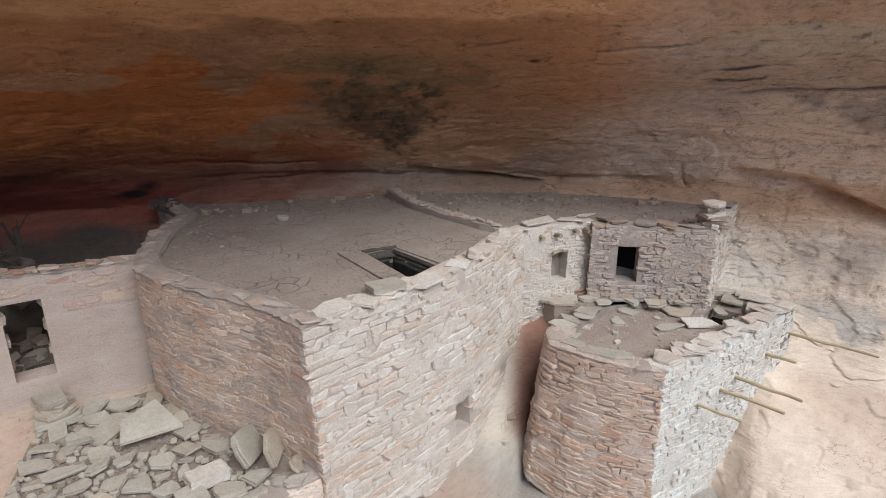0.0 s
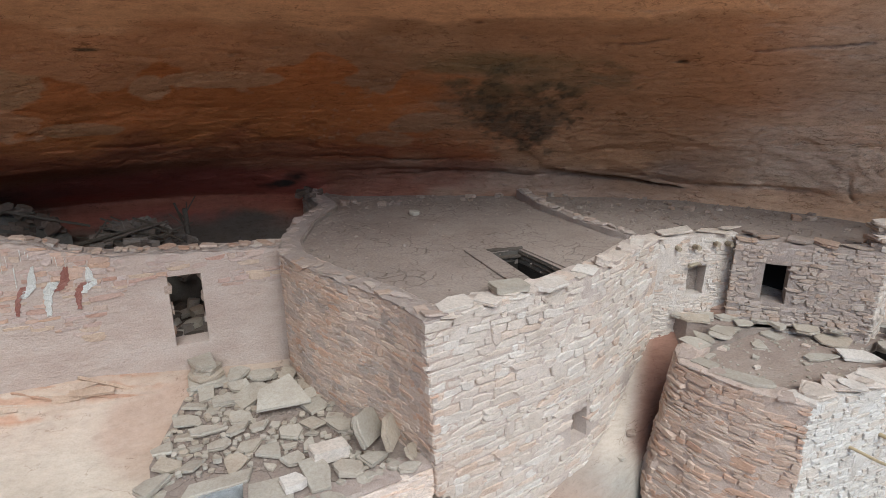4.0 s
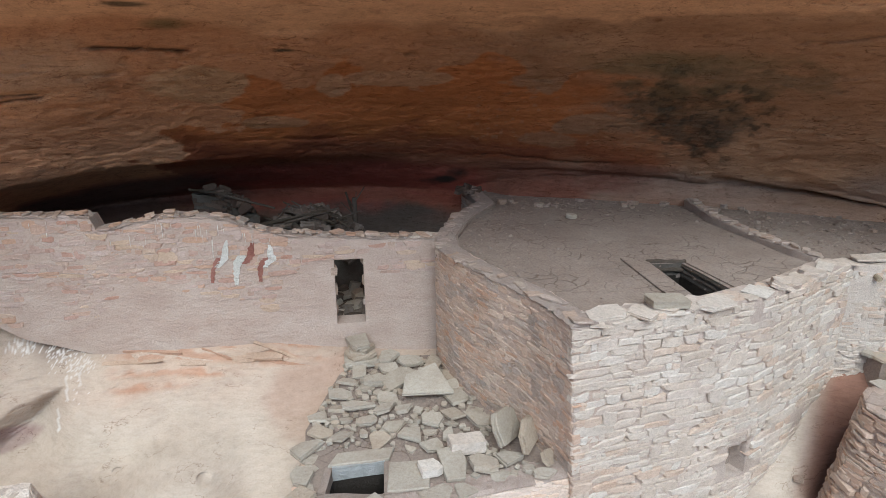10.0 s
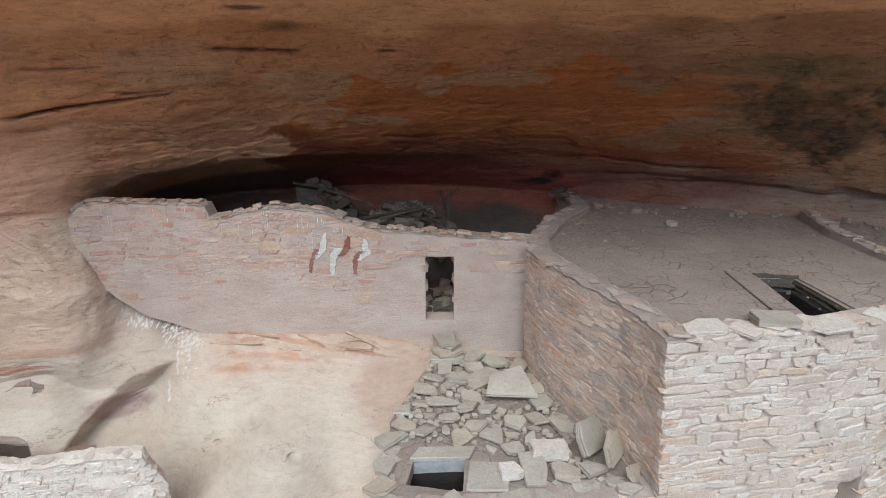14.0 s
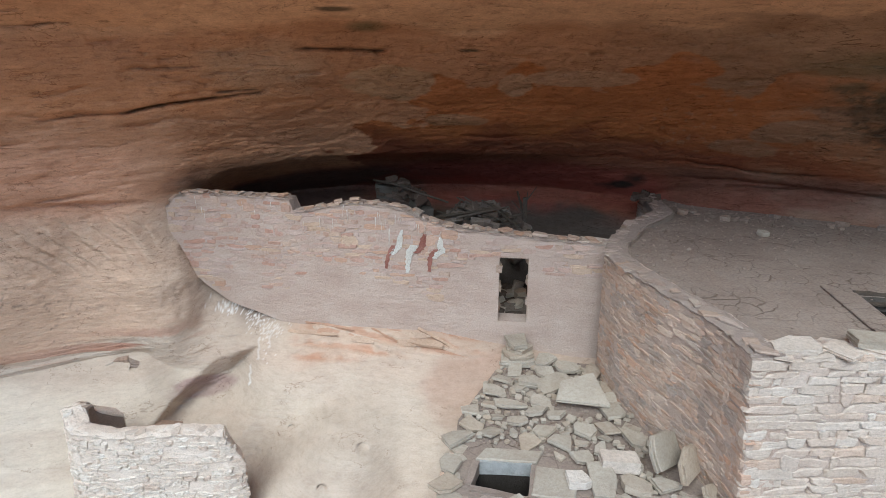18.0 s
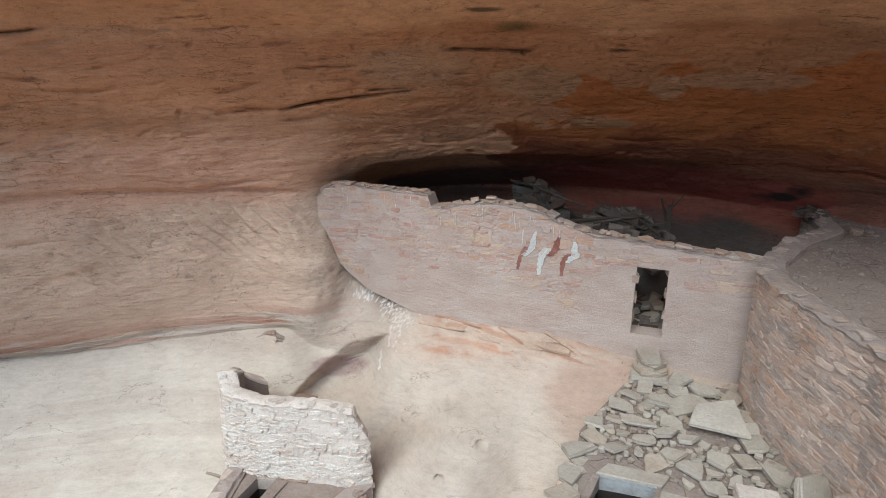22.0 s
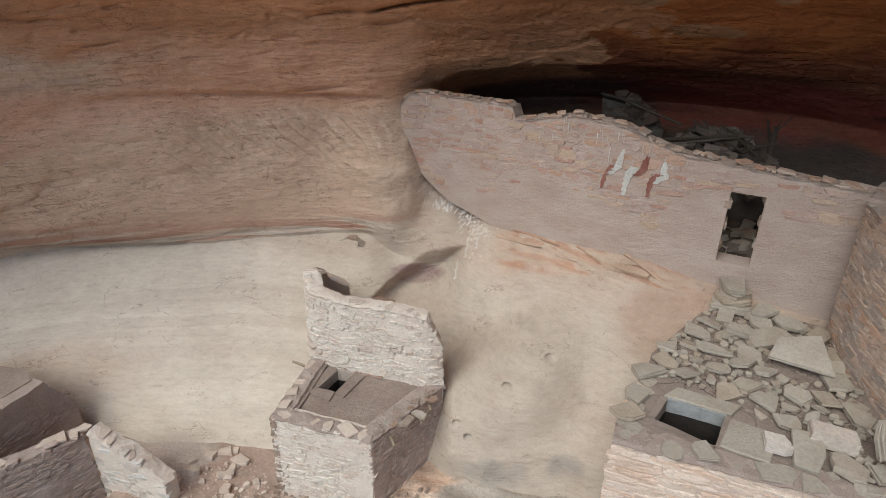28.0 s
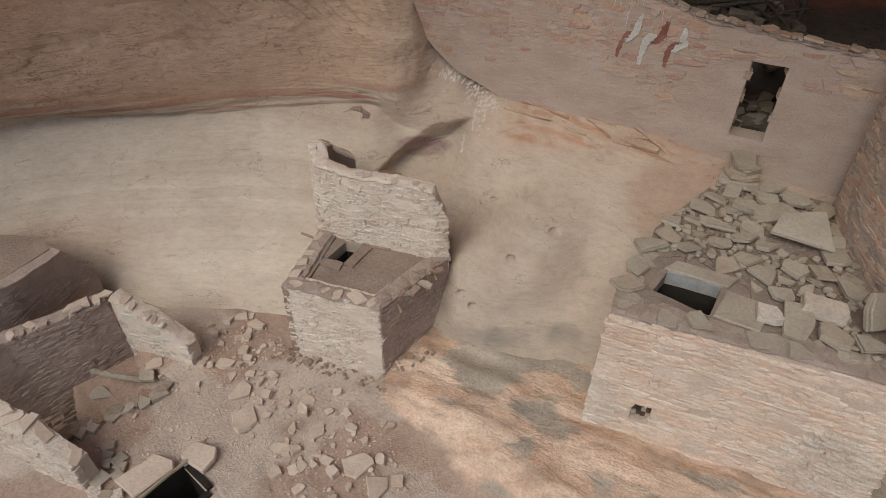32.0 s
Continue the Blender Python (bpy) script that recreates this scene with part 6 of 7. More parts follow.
gravel("roof_gravel", "crumbs of stone on the block room roof", block_outline, 2.84, 260, (0.015, 0.05), GREY_SLAB, 7)
for i, (u, z, out, rad) in enumerate(((3.40, 2.56, 1.30, 0.028), (2.68, 2.40, 0.44, 0.032), (1.73, 2.30, 0.98, 0.032), (1.38, 2.19, 0.92, 0.030), (0.82, 2.12, 0.64, 0.024))):
    p, n = block_front.at(u, z), block_front.out(u)[0]
    pole(p - n * 0.25, p + n * out + Vector((0.03 * i, 0, 0.09 * out)), rad, rad * 0.75, "weathered pole sticking out of the wall", "wall_pole", block, 40 + i, STRAW_WOOD)

# painted wall: figures in white and red, capping, doorway
class Mark:
    def __init__(self, run, total):
        self.run, self.total = run, total

    def stroke(self, name, pts, widths, mat, seed):
        """A painted stroke on the plaster: points as metres from the wall's right end, and height."""
        rr = random.Random(seed)
        fine = []
        for k in range(len(pts) - 1):
            for q in range(6):
                f = q / 6
                fine.append((pts[k][0] * (1 - f) + pts[k + 1][0] * f, pts[k][1] * (1 - f) + pts[k + 1][1] * f, widths[k] * (1 - f) + widths[k + 1] * f))
        fine.append((*pts[-1], widths[-1]))
        verts, faces = [], []
        for u, z, w in fine:
            for s in (-1, 1):
                uu = self.total - u + s * w * rr.uniform(0.25, 0.5)
                p = self.run.at(uu, z + rr.uniform(-0.008, 0.008))
                verts.append(tuple(p + self.run.out(uu)[0] * 0.016))
        for k in range(len(fine) - 1):
            faces.append((2 * k, 2 * k + 1, 2 * k + 3, 2 * k + 2))
        return part(name, pydata(name, verts, faces, mat), None, painted)


WHITE_PAINT = earth_material("white_paint", (0.56, 0.53, 0.48), (0.68, 0.66, 0.61), (0.74, 0.72, 0.68), 3.0)
RED_PAINT = earth_material("red_paint", (0.27, 0.11, 0.085), (0.33, 0.15, 0.12), (0.40, 0.22, 0.18), 3.0)
marks = Mark(painted_run, PW - 0.18)
marks.stroke("red_mark", [(3.28, 3.78), (3.25, 3.98), (3.13, 4.17)], (0.055, 0.09, 0.12), RED_PAINT, 1)
marks.stroke("white_mark", [(3.18, 4.02), (3.07, 4.15), (3.01, 4.43)], (0.10, 0.16, 0.04), WHITE_PAINT, 2)
marks.stroke("white_mark", [(3.22, 4.17), (3.21, 4.45)], (0.015, 0.02), WHITE_PAINT, 3)
marks.stroke("white_mark", [(2.94, 3.73), (2.91, 4.0), (2.83, 4.19)], (0.08, 0.12, 0.20), WHITE_PAINT, 4)
marks.stroke("red_mark", [(2.80, 4.05), (2.71, 4.14), (2.65, 4.38)], (0.10, 0.16, 0.09), RED_PAINT, 5)
marks.stroke("red_mark", [(2.58, 3.76), (2.57, 4.0), (2.46, 4.14)], (0.07, 0.10, 0.16), RED_PAINT, 6)
marks.stroke("white_mark", [(2.50, 3.99), (2.39, 4.11), (2.41, 4.34)], (0.10, 0.20, 0.045), WHITE_PAINT, 7)
r = random.Random(31)
for i in range(26):
    u = r.uniform(2.6, 6.4)
    z = painted_run.ends(PW - u)[1].z - r.uniform(0.02, 0.25)
    marks.stroke("lime_streak", [(u, z), (u + r.uniform(-0.01, 0.01), z - r.uniform(0.05, 0.18))], (r.uniform(0.006, 0.016), 0.005), WHITE_PAINT, 50 + i)
rim(painted, painted_run, PINK_MUD, 0.28, 0.02, -0.01, 5)
coping(painted, painted_run, PINK_STONE, 0.26, (0.06, 0.24), 96, 0.0, 0.06, (0.02, 0.045), 40)
coping(painted, painted_run, TAN_STONE, 0.20, (0.06, 0.20), 196, 0.02, 0.2, (0.02, 0.04), 40)
for i, x in enumerate((-0.95, -0.55, -0.3)):
    flag(x, 8.98 + 0.17 * (x + 0.3), 4.315, 0.36, 0.3, 0.035, 8 + 3 * i, 0, 0, PALE_STONE, i + 2, parent=painted, name="capping_slab")
pole(painted_run.at(PW - 1.78, 4.07) - Vector((0, -0.1, 0)), painted_run.at(PW - 1.1, 4.07) - Vector((0, -0.1, 0)), 0.035, 0.03, name="lintel", parent=painted, seed=10)
pier = thing("stone_step", "small stack of flat stones below the doorway", "step")
for i in range(5):
    flag(-1.38 + 0.02 * (i % 2), 8.33 + 0.02 * i, 2.36 + 0.085 * i, 0.62 - 0.05 * i, 0.42, 0.08, 8 + 5 * i, 0, 0, GREY_SLAB, i + 4, parent=pier, name="step_stone")

# dark recess behind it: a ruined stub of wall, rubble, posts; shade is put into the stone and earth colours
stub = thing("ruined_stub", "broken stub of wall in the recess, shade in its colour", "ruined wall")
stub_run = Run([(-5.0, 11.3, 3.0), (-4.3, 11.1, 3.0), (-3.75, 10.5, 3.0)], [(-5.0, 11.3, 4.48), (-4.3, 11.1, 4.44), (-3.75, 10.5, 4.2)])
masonry(stub, stub_run, SHADE_SOOT_SLAB, DIM_MUD, 0.3, [], (0.06, 0.1), (0.12, 0.34), 0.03, 0.5, limit=80, seed=97)
coping(stub, stub_run, SHADE_SOOT_SLAB, 0.34, (0.2, 0.45), 98, 0.02, 0.05, (0.03, 0.06), 40)
r = random.Random(99)
for i in range(16):
    u = r.uniform(0.1, stub_run.length)
    e = stub_run.ends(u)[1]
    flag(e.x + r.uniform(-0.1, 0.1), e.y + r.uniform(0, 0.25), e.z + r.uniform(0.0, 0.12), r.uniform(0.16, 0.36), r.uniform(0.12, 0.24), r.uniform(0.04, 0.09), r.uniform(0, 180), r.uniform(-40, 40), r.uniform(-30, 30), SHADE_SOOT_SLAB, i, parent=stub, name="tumbled_stone")
r = random.Random(37)
for i in range(90):
    x = r.uniform(-3.9, -0.7)
    y = r.uniform(9.25, 11.2)
    s = r.uniform(0.18, 0.5)
    if x > -2.1 and y < 10.4:
        y = r.uniform(10.4, 11.3)
    if i % 4:
        x, y = r.uniform(-3.4, -1.75), r.uniform(9.9, 11.0)
    z = 3.02 + 1.15 * max(0, 1 - (abs(x + 2.55) / 1.15) ** 2) * max(0, min(1, (y - 9.4) / 0.9)) + r.uniform(0, 0.12)
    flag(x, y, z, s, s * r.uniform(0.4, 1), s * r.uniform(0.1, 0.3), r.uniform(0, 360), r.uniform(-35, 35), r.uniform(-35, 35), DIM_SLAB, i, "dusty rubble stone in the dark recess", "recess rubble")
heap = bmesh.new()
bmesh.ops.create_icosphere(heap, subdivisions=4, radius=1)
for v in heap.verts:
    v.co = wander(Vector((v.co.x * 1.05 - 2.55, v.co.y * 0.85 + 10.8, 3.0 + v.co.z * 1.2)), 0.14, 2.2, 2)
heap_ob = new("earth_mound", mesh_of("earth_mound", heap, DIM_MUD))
tagged(heap_ob, "heap of dusty earth in the recess, shade in its colour", "earth heap")
pole((-1.80, 11.2, 3.0), (-1.82, 11.15, 4.42), 0.05, 0.045, "upright grey wooden post in the recess", "wooden_post", seed=61, mat=GREY_WOOD)
pole((-1.62, 11.35, 3.0), (-2.0, 11.3, 4.5), 0.03, 0.02, "crooked leaning stick in the recess", "stick", seed=62, mat=GREY_WOOD)
for i, (a, b) in enumerate((((-3.4, 10.3, 4.12), (-2.2, 10.4, 4.36)), ((-3.0, 10.7, 4.3), (-2.0, 10.1, 4.2)), ((-4.4, 10.8, 4.6), (-3.2, 10.6, 4.35)), ((-2.9, 10.1, 4.2), (-2.0, 10.5, 4.38)), ((-5.0, 11.2, 4.56), (-4.1, 11.0, 4.52)))):
    pole(a, b, 0.025, 0.02, "loose stick lying on the rubble", "stick", seed=63 + i, mat=GREY_WOOD, group="sticks in the recess")
r = random.Random(41)
for i in range(14):
    x, y = r.uniform(-3.3, -1.6), r.uniform(10.2, 11.0)
    z = 3.95 + 0.3 * max(0, 1 - abs(x + 2.55)) + r.uniform(0, 0.15)
    a, h = r.uniform(0, math.pi), r.uniform(0.2, 0.5)
    pole((x - h * math.cos(a), y - 0.5 * h * math.sin(a), z - r.uniform(0.0, 0.15)), (x + h * math.cos(a), y + 0.5 * h * math.sin(a), z + r.uniform(0.0, 0.22)), 0.02, 0.014, "loose stick lying on the rubble", "stick", seed=163 + i, mat=GREY_WOOD, group="sticks in the recess")
for i in range(4):
    a = -0.9 + 0.5 * i
    pole((-1.80, 11.15, 4.05 + 0.1 * i), (-1.80 + 0.35 * math.sin(a), 11.1, 4.35 + 0.1 * i), 0.014, 0.008, "thin broken twig by the post", "stick", seed=181 + i, mat=GREY_WOOD, group="sticks in the recess")
r = random.Random(39)
for i in range(26):
    y = r.uniform(9.35, 10.7)
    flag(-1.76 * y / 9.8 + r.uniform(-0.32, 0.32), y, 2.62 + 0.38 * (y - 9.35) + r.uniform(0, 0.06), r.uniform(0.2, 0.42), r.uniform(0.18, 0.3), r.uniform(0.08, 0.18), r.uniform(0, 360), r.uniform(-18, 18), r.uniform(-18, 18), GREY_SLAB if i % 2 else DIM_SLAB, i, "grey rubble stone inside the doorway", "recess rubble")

# storeroom roof: fallen slabs
lining(store, store_hole, 2.41, 1.2, [MORTAR, LIME, MORTAR, MORTAR])
board("hatch_slab", [(-1.42, 5.84), (-1.34, 6.08), (-0.66, 6.22), (-0.70, 5.98)], 2.385, 0.05, GREY_SLAB, store, 3)
board("hatch_slab", [(-0.68, 5.42), (-0.70, 5.93), (-0.22, 5.98), (-0.20, 5.50)], 2.385, 0.04, GREY_SLAB, store, 4)
rim(store, store_front, DARK_MUD, 0.34, 0.03, 0.0, 3)
coping(store, store_front, GREY_SLAB, 0.28, (0.12, 0.34), 101, 0.008, 0.35, (0.02, 0.035), 40)
coping(store, store_side, GREY_SLAB, 0.30, (0.12, 0.3), 102, 0.0, 0.08, (0.02, 0.04), 40)
RUBBLE = "fallen slabs on the storeroom roof"
SPREAD = []


def rubble(x, y, w, l, t, turn, lean=0.0, tip=0.0, z=2.40, kind=0, mat=GREY_SLAB, label="fallen flat sandstone slab among rubble"):
    big = 1.0 if "large" in label or "upright" in label or w < 0.4 else 0.68
    SPREAD.append((x, y, 0.5 * (w + l) * big))
    return flag(x, y, z, w * big, l * big, t * (1.0 if lean > 30 else 0.95), turn, lean, tip, mat, kind, label, RUBBLE)


rubble(-0.36, 7.38, 0.80, 0.62, 0.06, 34, 20, -6, 2.54, 1, label="large smooth tan slab tilted on the rubble")
rubble(-0.72, 7.78, 0.85, 0.5, 0.08, 40, 14, -10, 2.45, 5)
rubble(-0.22, 8.25, 0.8, 0.34, 0.06, 78, 10, 6, 2.45, 2)
rubble(0.10, 7.35, 0.8, 0.42, 0.06, 112, -6, 8, 2.42, 8)
rubble(-0.60, 8.30, 0.6, 0.4, 0.07, 20, 6, 4, 2.44, 6)
rubble(-0.98, 8.45, 0.62, 0.46, 0.07, 60, 0, -6, 2.42, 9)
rubble(-1.05, 7.72, 0.6, 0.3, 0.10, 8, 4, 2, 2.42, 11)
rubble(-1.22, 7.07, 0.74, 0.34, 0.07, 4, -4, 2, 2.42, 4)
rubble(-1.72, 6.15, 0.6, 0.46, 0.08, 40, -6, -8, 2.40, 10)
rubble(-0.86, 7.0, 0.62, 0.3, 0.06, 55, -6, 4, 2.44, 7)
rubble(-1.68, 5.66, 0.34, 0.3, 0.06, 80, 0, 0, 2.40, 3)
rubble(-1.62, 5.3, 0.36, 0.26, 0.06, 60, 0, 0, 2.40, 12)
rubble(0.22, 6.18, 0.72, 0.36, 0.17, 16, -4, 3, 2.42, 2, PALE_STONE, "thick pale block lying among rubble")
rubble(0.34, 6.78, 0.66, 0.46, 0.06, -14, 0, 6, 2.42, 13)
rubble(0.06, 5.86, 0.34, 0.6, 0.07, 15, 6, -4, 2.42, 0)
rubble(0.42, 5.86, 0.56, 0.42, 0.09, -10, -4, 4, 2.42, 6)
rubble(-0.2, 5.78, 0.42, 0.38, 0.10, 20, 0, 3, 2.42, 5, PALE_STONE)
rubble(-0.76, 5.20, 0.46, 0.3, 0.05, -40, 0, 4, 2.42, 8)
rubble(-0.22, 6.78, 0.5, 0.4, 0.07, -20, 5, 2, 2.42, 9)
rubble(-0.5, 6.42, 0.34, 0.3, 0.06, 10, 0, 4, 2.42, 1)
rubble(0.72, 6.40, 0.62, 0.48, 0.09, 60, 62, 12, 2.60, 11, GREY_SLAB, "upright slab leaning on the kiva wall")
rubble(0.98, 6.22, 0.60, 0.36, 0.08, 66, 66, 10, 2.60, 3, GREY_SLAB, "upright slab leaning on the kiva wall")
rubble(1.18, 5.92, 0.5, 0.3, 0.06, 70, 45, 10, 2.50, 4)
rubble(0.75, 5.98, 0.5, 0.38, 0.07, 30, 0, 6, 2.42, 10)
rubble(1.12, 5.72, 0.5, 0.26, 0.06, 20, 0, 5, 2.42, 7)
r = random.Random(43)
zone = [(-1.72, 6.2), (-0.75, 6.25), (-0.2, 6.1), (0.3, 5.7), (1.0, 5.75), (0.75, 6.5), (0.2, 7.6), (-0.2, 8.5), (-1.5, 8.5), (-1.72, 7.4), (-1.78, 6.6)]
taken = list(SPREAD)
tries = 0
while tries < 9000 and len(taken) < 420:
    tries += 1
    x, y = r.uniform(-1.8, 1.0), r.uniform(5.6, 8.5)
    if not inside(x, y, zone) or (x < -0.5 and 6.2 < y < 6.6 and r.random() < 0.7):
        continue
    s = (0.36, 0.28, 0.22, 0.17, 0.13, 0.10)[min(5, tries // 260)] * r.uniform(0.85, 1.15)
    if any((x - a) ** 2 + (y - b) ** 2 < (0.41 * (s + q)) ** 2 for a, b, q in taken):
        continue
    taken.append((x, y, s))
    rubble(x, y, s, s * r.uniform(0.55, 0.9), r.uniform(0.03, 0.06), r.uniform(0, 360), r.uniform(-12, 12), r.uniform(-12, 12), 2.385 + r.uniform(0, 0.03), r.randrange(14), label="small broken flat stone among rubble")
gravel("roof_gravel", "grey stone chips between the fallen slabs", zone, 2.385, 1500, (0.015, 0.05), GRIT, 8)
# near-black panel behind the window, shade put into its colour
core(Run([(-1.15, 5.10, 0.5), (-0.75, 5.23, 0.5)], [(-1.17, 5.10, 1.2), (-0.77, 5.23, 1.2)]), 0.06, [], SHADE_MUD, store, "window_back")
for i in range(12):
    p = store_front.at(0.56 + 0.055 * (i % 4), 0.77 + 0.085 * (i // 4)) - store_front.out(0.6)[0] * 0.07
    flag(p.x, p.y, p.z, 0.07, 0.05, 0.06, 17 + i * 31 % 40, i * 7 % 20 - 10, i * 11 % 24 - 12, SHADE_SOOT_SLAB if i % 3 else GREY_SLAB, i, parent=store, name="window_stone")

# tower: hatch frame, broken stones
tower_hatch = [(-5.66, 4.16), (-5.73, 4.60), (-5.48, 4.70), (-5.38, 4.25)]
board("hatch_slab", [(-5.68, 4.14), (-5.76, 4.62), (-5.90, 4.60), (-5.80, 4.14)], 1.425, 0.012, DUST, tower, 5)
board("hatch_slab", [(-5.36, 4.22), (-5.46, 4.72), (-5.30, 4.76), (-5.20, 4.24)], 1.425, 0.020, DUST, tower, 6)
board("hatch_slab", [(-5.72, 3.99), (-5.68, 4.13), (-5.37, 4.22), (-5.30, 4.06)], 1.425, 0.018, DUST, tower, 7)
lining(tower, tower_hatch, 1.43, 1.2, [MORTAR, PINK_STONE, MORTAR, MORTAR])
board("lintel_slab", [(-5.78, 4.64), (-5.76, 4.75), (-5.08, 4.96), (-5.06, 4.86)], 1.425, 0.03, BROWN_STONE, tower, 11)
for i, (y, z, out) in enumerate(((4.25, 1.36, 0.14), (4.78, 1.40, 0.16), (5.02, 1.42, 0.12))):
    pole((-4.40, y, z), (-4.24 + out, y - 0.16, z - 0.05), 0.026, 0.022, name="beam_end", parent=tower, seed=14 + i)
pole((-6.05, 4.42, 1.38), (-6.46, 4.34, 1.40), 0.025, 0.02, name="beam_end", parent=tower, seed=13)
for rn, mt, sd in ((t_front, YARD_STONE, 103), (t_right, BROWN_STONE, 104), (t_left, YARD_STONE, 105), (t_wall, PALE_STONE, 106)):
    rim(tower, rn, WHITE_MUD if rn is t_wall else DARK_MUD, 0.22, 0.03, 0.0, sd)
    coping(tower, rn, mt, 0.16, (0.07, 0.22), sd, 0.008, 0.12, (0.016, 0.032), 35)
for i, (x, y, w, a) in enumerate(((-4.32, 4.78, 0.26, 20), (-4.30, 4.25, 0.34, 75), (-4.16, 4.42, 0.2, 100), (-4.12, 4.62, 0.22, 10), (-4.42, 4.02, 0.2, 50), (-4.45, 4.5, 0.16, 130), (-4.2, 4.95, 0.2, 40))):
    flag(x, y, 1.44, w, w * 0.55, 0.05, a, 6, 10 * (i % 2), GREY_SLAB if i % 2 else BROWN_STONE, i, "loose stone at the edge of the tower roof", "tower roof stones")
r = random.Random(47)
gravel("wall_crumbs", "crumbs at the tower foot", [(-5.9, 3.0), (-4.0, 3.6), (-3.8, 4.6), (-4.3, 4.0), (-5.7, 3.3)], lambda x, y: float(ground_height(np.array(x), np.array(y))), 120, (0.03, 0.08), BROWN_STONE, 9)

# thin orange plates of the bedrock that crop out under the painted wall
PLATE = stone_material("orange_plate", [(0.50, 0.34, 0.25), (0.46, 0.28, 0.195), (0.53, 0.42, 0.34), (0.50, 0.37, 0.28)], 0.75)
PLATES = [slab_mesh("rock_plate", PLATE, 290 + i, 0.02) for i in range(10)]
r = random.Random(67)
for i in range(14):
    f = r.random()
    az, dip = -32.0 + 15.5 * f, 0.452 + 0.055 * f ** 0.7 * r.uniform(0.3, 1.4) + r.uniform(-0.006, 0.012)
    p, n = on_rock(az, dip)
    along = Vector((1.0, 0.12, -0.16 + r.uniform(-0.06, 0.06)))
    along = (along - n * along.dot(n)).normalized()
    m = Matrix((along, n.cross(along), n)).transposed().to_4x4()
    m.translation = p - n * 0.012
    m = m @ pose(0, 0, 0, r.uniform(2, 9), r.uniform(-3, 3), r.uniform(-8, 8)) @ Matrix.Diagonal((r.uniform(0.4, 1.0), r.uniform(0.06, 0.16), r.uniform(0.03, 0.05), 1))
    put(PLATES[i % 10], alcove, m, "rock_plate")
# door jambs of the painted wall, ragged with stone ends
for i, (u, z) in enumerate(((1.685, 3.15), (1.68, 3.5), (1.69, 3.82), (1.185, 3.3), (1.19, 3.62), (1.185, 3.95))):
    p = painted_run.at(PW - u, z) - painted_run.out(PW - u)[0] * 0.12
    flag(p.x, p.y, z - 0.03, 0.11, 0.26, 0.09 + 0.02 * (i % 3), 9 + 7 * (i % 3), 3, 4, PINK_STONE, i, parent=painted, name="jamb_stone")

# broken masonry still sticking to the slope behind the tower
for i, (x, y, z, w) in enumerate(((-7.55, 6.45, 2.33, 0.34), (-7.35, 6.5, 2.38, 0.26), (-7.75, 6.3, 2.32, 0.24), (-7.2, 6.6, 2.36, 0.3), (-7.45, 6.35, 2.24, 0.28), (-6.3, 6.15, 1.62, 0.42), (-5.55, 6.1, 1.5, 0.2))):
    flag(x, y, z, w, w * 0.7, 0.09, i * 41, 12, -8, BROWN_STONE if i % 2 else GREY_SLAB, i, "broken stone stuck to the slope behind the tower", "stones behind the tower")

# ground: fallen stones, buried room hatch, sticks
G_AT = lambda x, y: float(ground_height(np.array(x), np.array(y)))
for i, (x, y, w) in enumerate(((-6.60, 3.28, 0.34), (-6.92, 3.2, 0.26), (-6.85, 3.35, 0.16), (-6.28, 2.48, 0.28), (-5.68, 2.30, 0.38), (-5.21, 2.07, 0.42), (-4.49, 2.10, 0.26), (-4.31, 2.57, 0.34), (-4.10, 2.10, 0.22), (-3.51, 2.58, 0.44),
                               (-3.13, 2.49, 0.4), (-4.79, 2.83, 0.22), (-5.15, 2.73, 0.18), (-6.0, 2.42, 0.2), (-5.85, 2.62, 0.16), (-5.5, 2.5, 0.18), (-6.9, 2.35, 0.2), (-7.06, 1.8, 0.26), (-4.6, 2.4, 0.2), (-3.9, 2.35, 0.2))):
    flag(x, y, G_AT(x, y) - 0.01, w, w * (0.6 + 0.05 * (i % 6)), w * 0.18, i * 67, (i * 13 % 16) - 8, (i * 29 % 16) - 8, YARD_STONE, i, "fallen building stone on the dusty ground", "fallen stones on the ground", "fallen_stone")
r = random.Random(53)
for i in range(120):
    f = r.random()
    x, y = -6.9 + 4.0 * f + r.uniform(-0.4, 0.4), 2.75 - 0.35 * f + r.gauss(0, 0.35)
    s = r.choice((0.06, 0.08, 0.1, 0.13, 0.18)) * r.uniform(0.8, 1.2)
    flag(x, y, G_AT(x, y) - 0.008, s, s * r.uniform(0.6, 1), s * r.uniform(0.3, 0.6), r.uniform(0, 360), r.uniform(-12, 12), r.uniform(-12, 12), YARD_STONE, i, "small stone on the dusty ground", "fallen stones on the ground", "fallen_stone")
yard = [(-7.4, 2.3), (-6.4, 3.4), (-5.8, 3.3), (-4.3, 3.3), (-2.4, 2.9), (-2.6, 1.2), (-4.4, 0.6), (-5.3, 1.2), (-6.4, 0.5), (-6.7, 1.6)]
gravel("ground_gravel", "grit and pebbles on the dusty ground", yard, G_AT, 1300, (0.012, 0.04), YARD_STONE, 10, lambda x, y: 0.0 if BURIED[0][0] - 0.05 < x < BURIED[0][1] + 0.05 and BURIED[1][0] - 0.05 < y < BURIED[1][1] + 0.05 else 1.0)
hatch_slab = thing("hatch_slab", "long flat tan slab beside the buried hatch", "stone slab", "hatch slabs")
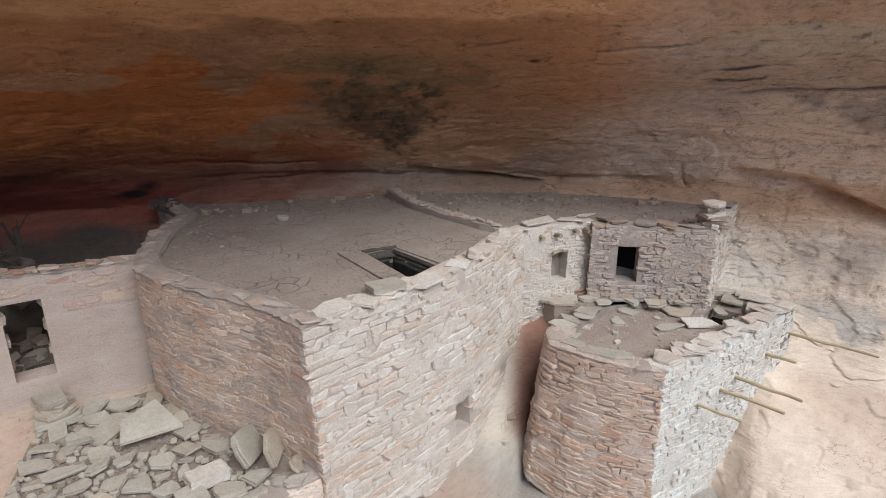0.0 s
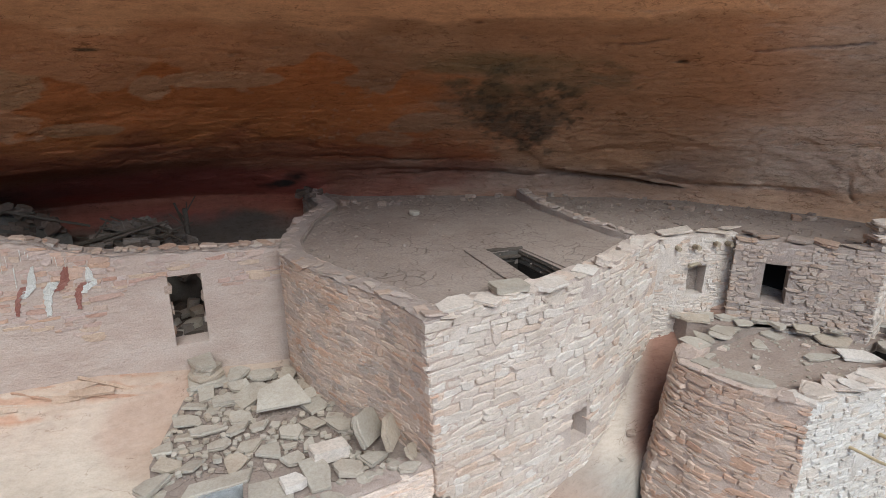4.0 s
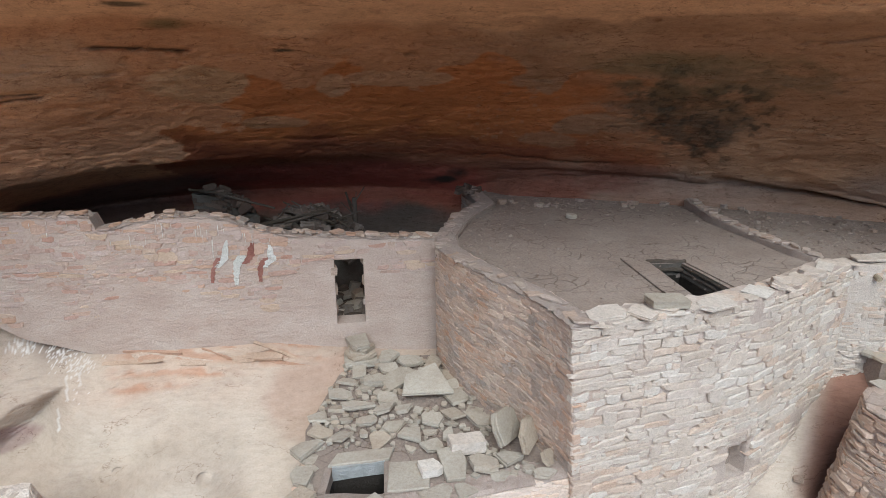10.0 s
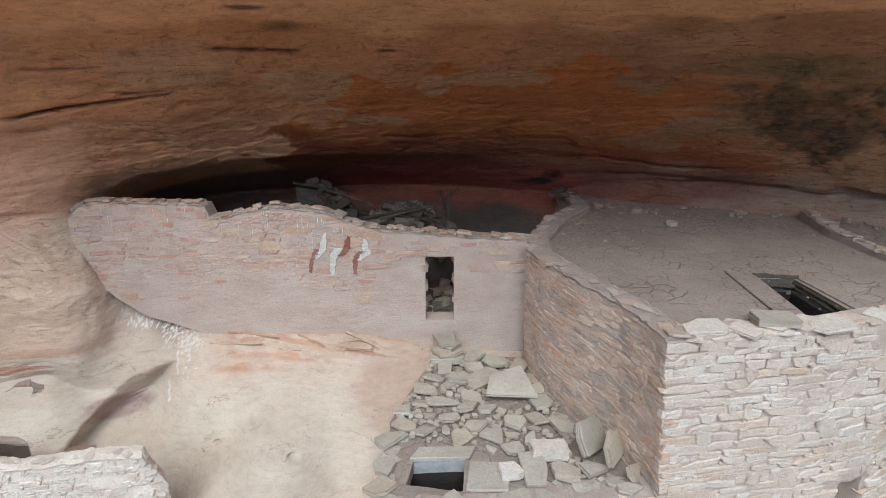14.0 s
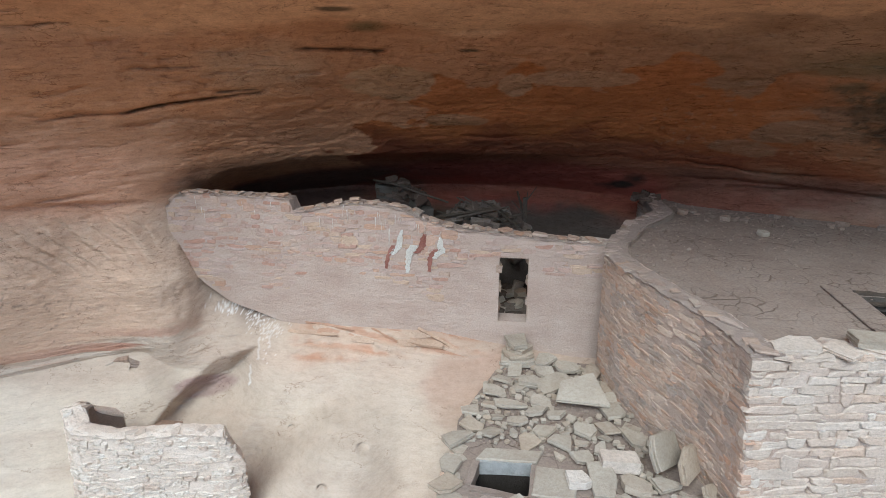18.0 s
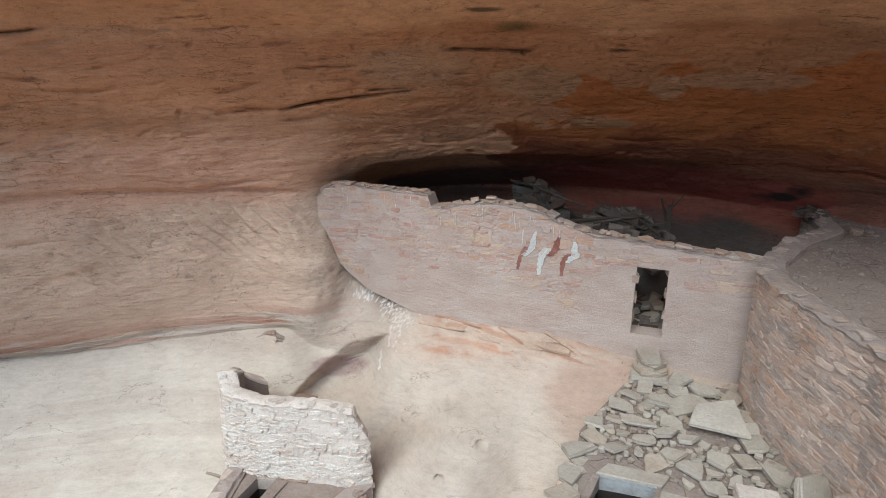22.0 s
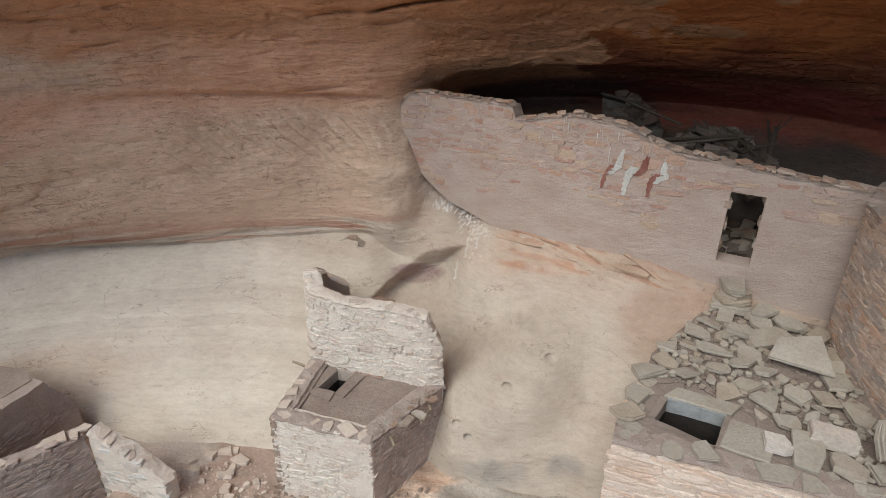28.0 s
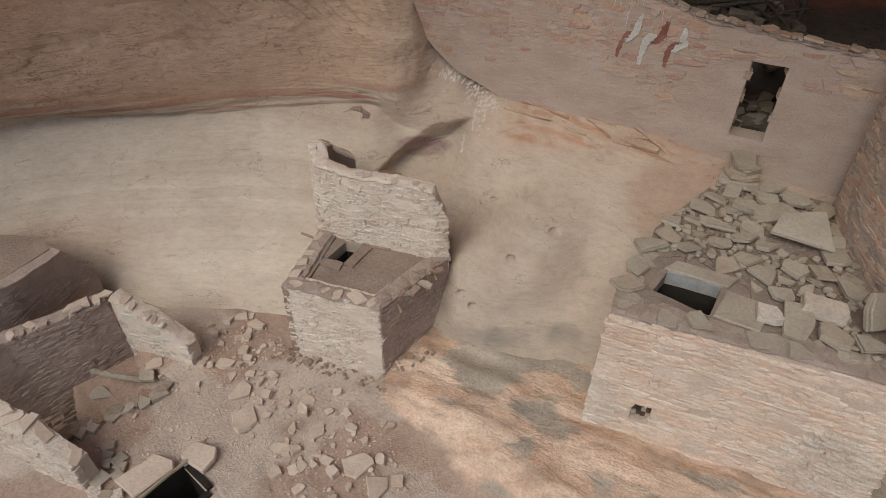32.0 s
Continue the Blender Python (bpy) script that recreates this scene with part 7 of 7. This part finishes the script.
board("slab", [(-5.68, 0.48), (-5.27, 0.52), (-5.25, 1.04), (-5.36, 1.10), (-5.62, 1.01)], 0.12, 0.08, YARD_STONE, hatch_slab, 8)
hatch_slab = thing("hatch_slab", "flat broken tan slab beside the buried hatch", "stone slab", "hatch slabs")
board("slab", [(-5.34, 1.19), (-4.93, 1.24), (-4.98, 1.46), (-5.10, 1.56), (-5.40, 1.44)], 0.12, 0.08, YARD_STONE, hatch_slab, 9)
buried = thing("buried_room", "dark square hatch of a buried room", "hatch")
lining(buried, [(BURIED[0][i], BURIED[1][k]) for i, k in ((0, 0), (1, 0), (1, 1), (0, 1))], 0.10, 1.5, [SHADE_MUD])
pole((-5.22, 0.42, 0.17), (-5.22, 1.22, 0.19), 0.028, 0.024, "peeled stick at the buried hatch edge", "stick", seed=71)
for i in range(6):
    flag(-5.75 - 0.1 * i, 0.55 + 0.06 * (i % 3), 0.09, 0.2, 0.15, 0.06, 47 * i, 3, 3, GREY_SLAB, i, "small flat stone near the buried hatch", "fallen stones on the ground", "fallen_stone")
pole((-7.42, 1.10, 0.36), (-6.98, 1.52, 0.10), 0.05, 0.045, "pale grey log lying across the sunken room", "log", seed=72, mat=PALE_WOOD)
flag(-7.28, 1.05, -0.05, 0.34, 0.26, 0.06, 30, 5, 8, GREY_SLAB, 4, "fallen stone in the sunken room", "fallen stones on the ground", "fallen_stone")
flag(-6.95, 1.62, 0.10, 0.34, 0.24, 0.06, 10, 0, 0, GREY_SLAB, 7, "flat stone at the sunken room edge", "fallen stones on the ground", "fallen_stone")
for i in range(13):
    f = i / 12
    flag(-6.86 + 0.30 * f + 0.08 * (i % 2), 0.40 + 1.25 * f, 0.09, 0.26, 0.2, 0.08, 40 * i, 4, 4, GREY_SLAB if i % 2 else BROWN_STONE, i, "rim stone of the sunken room", "rim stones of the sunken room", "rim_stone")
for i in range(8):
    flag(-6.1 + 0.12 * i, 0.25 + 0.06 * (i % 3), 0.08, 0.24, 0.18, 0.09, 50 * i, 6, 3, WHITE_STONE if i % 2 else GREY_SLAB, i, "loose stone at the low wall foot", "fallen stones on the ground", "fallen_stone")
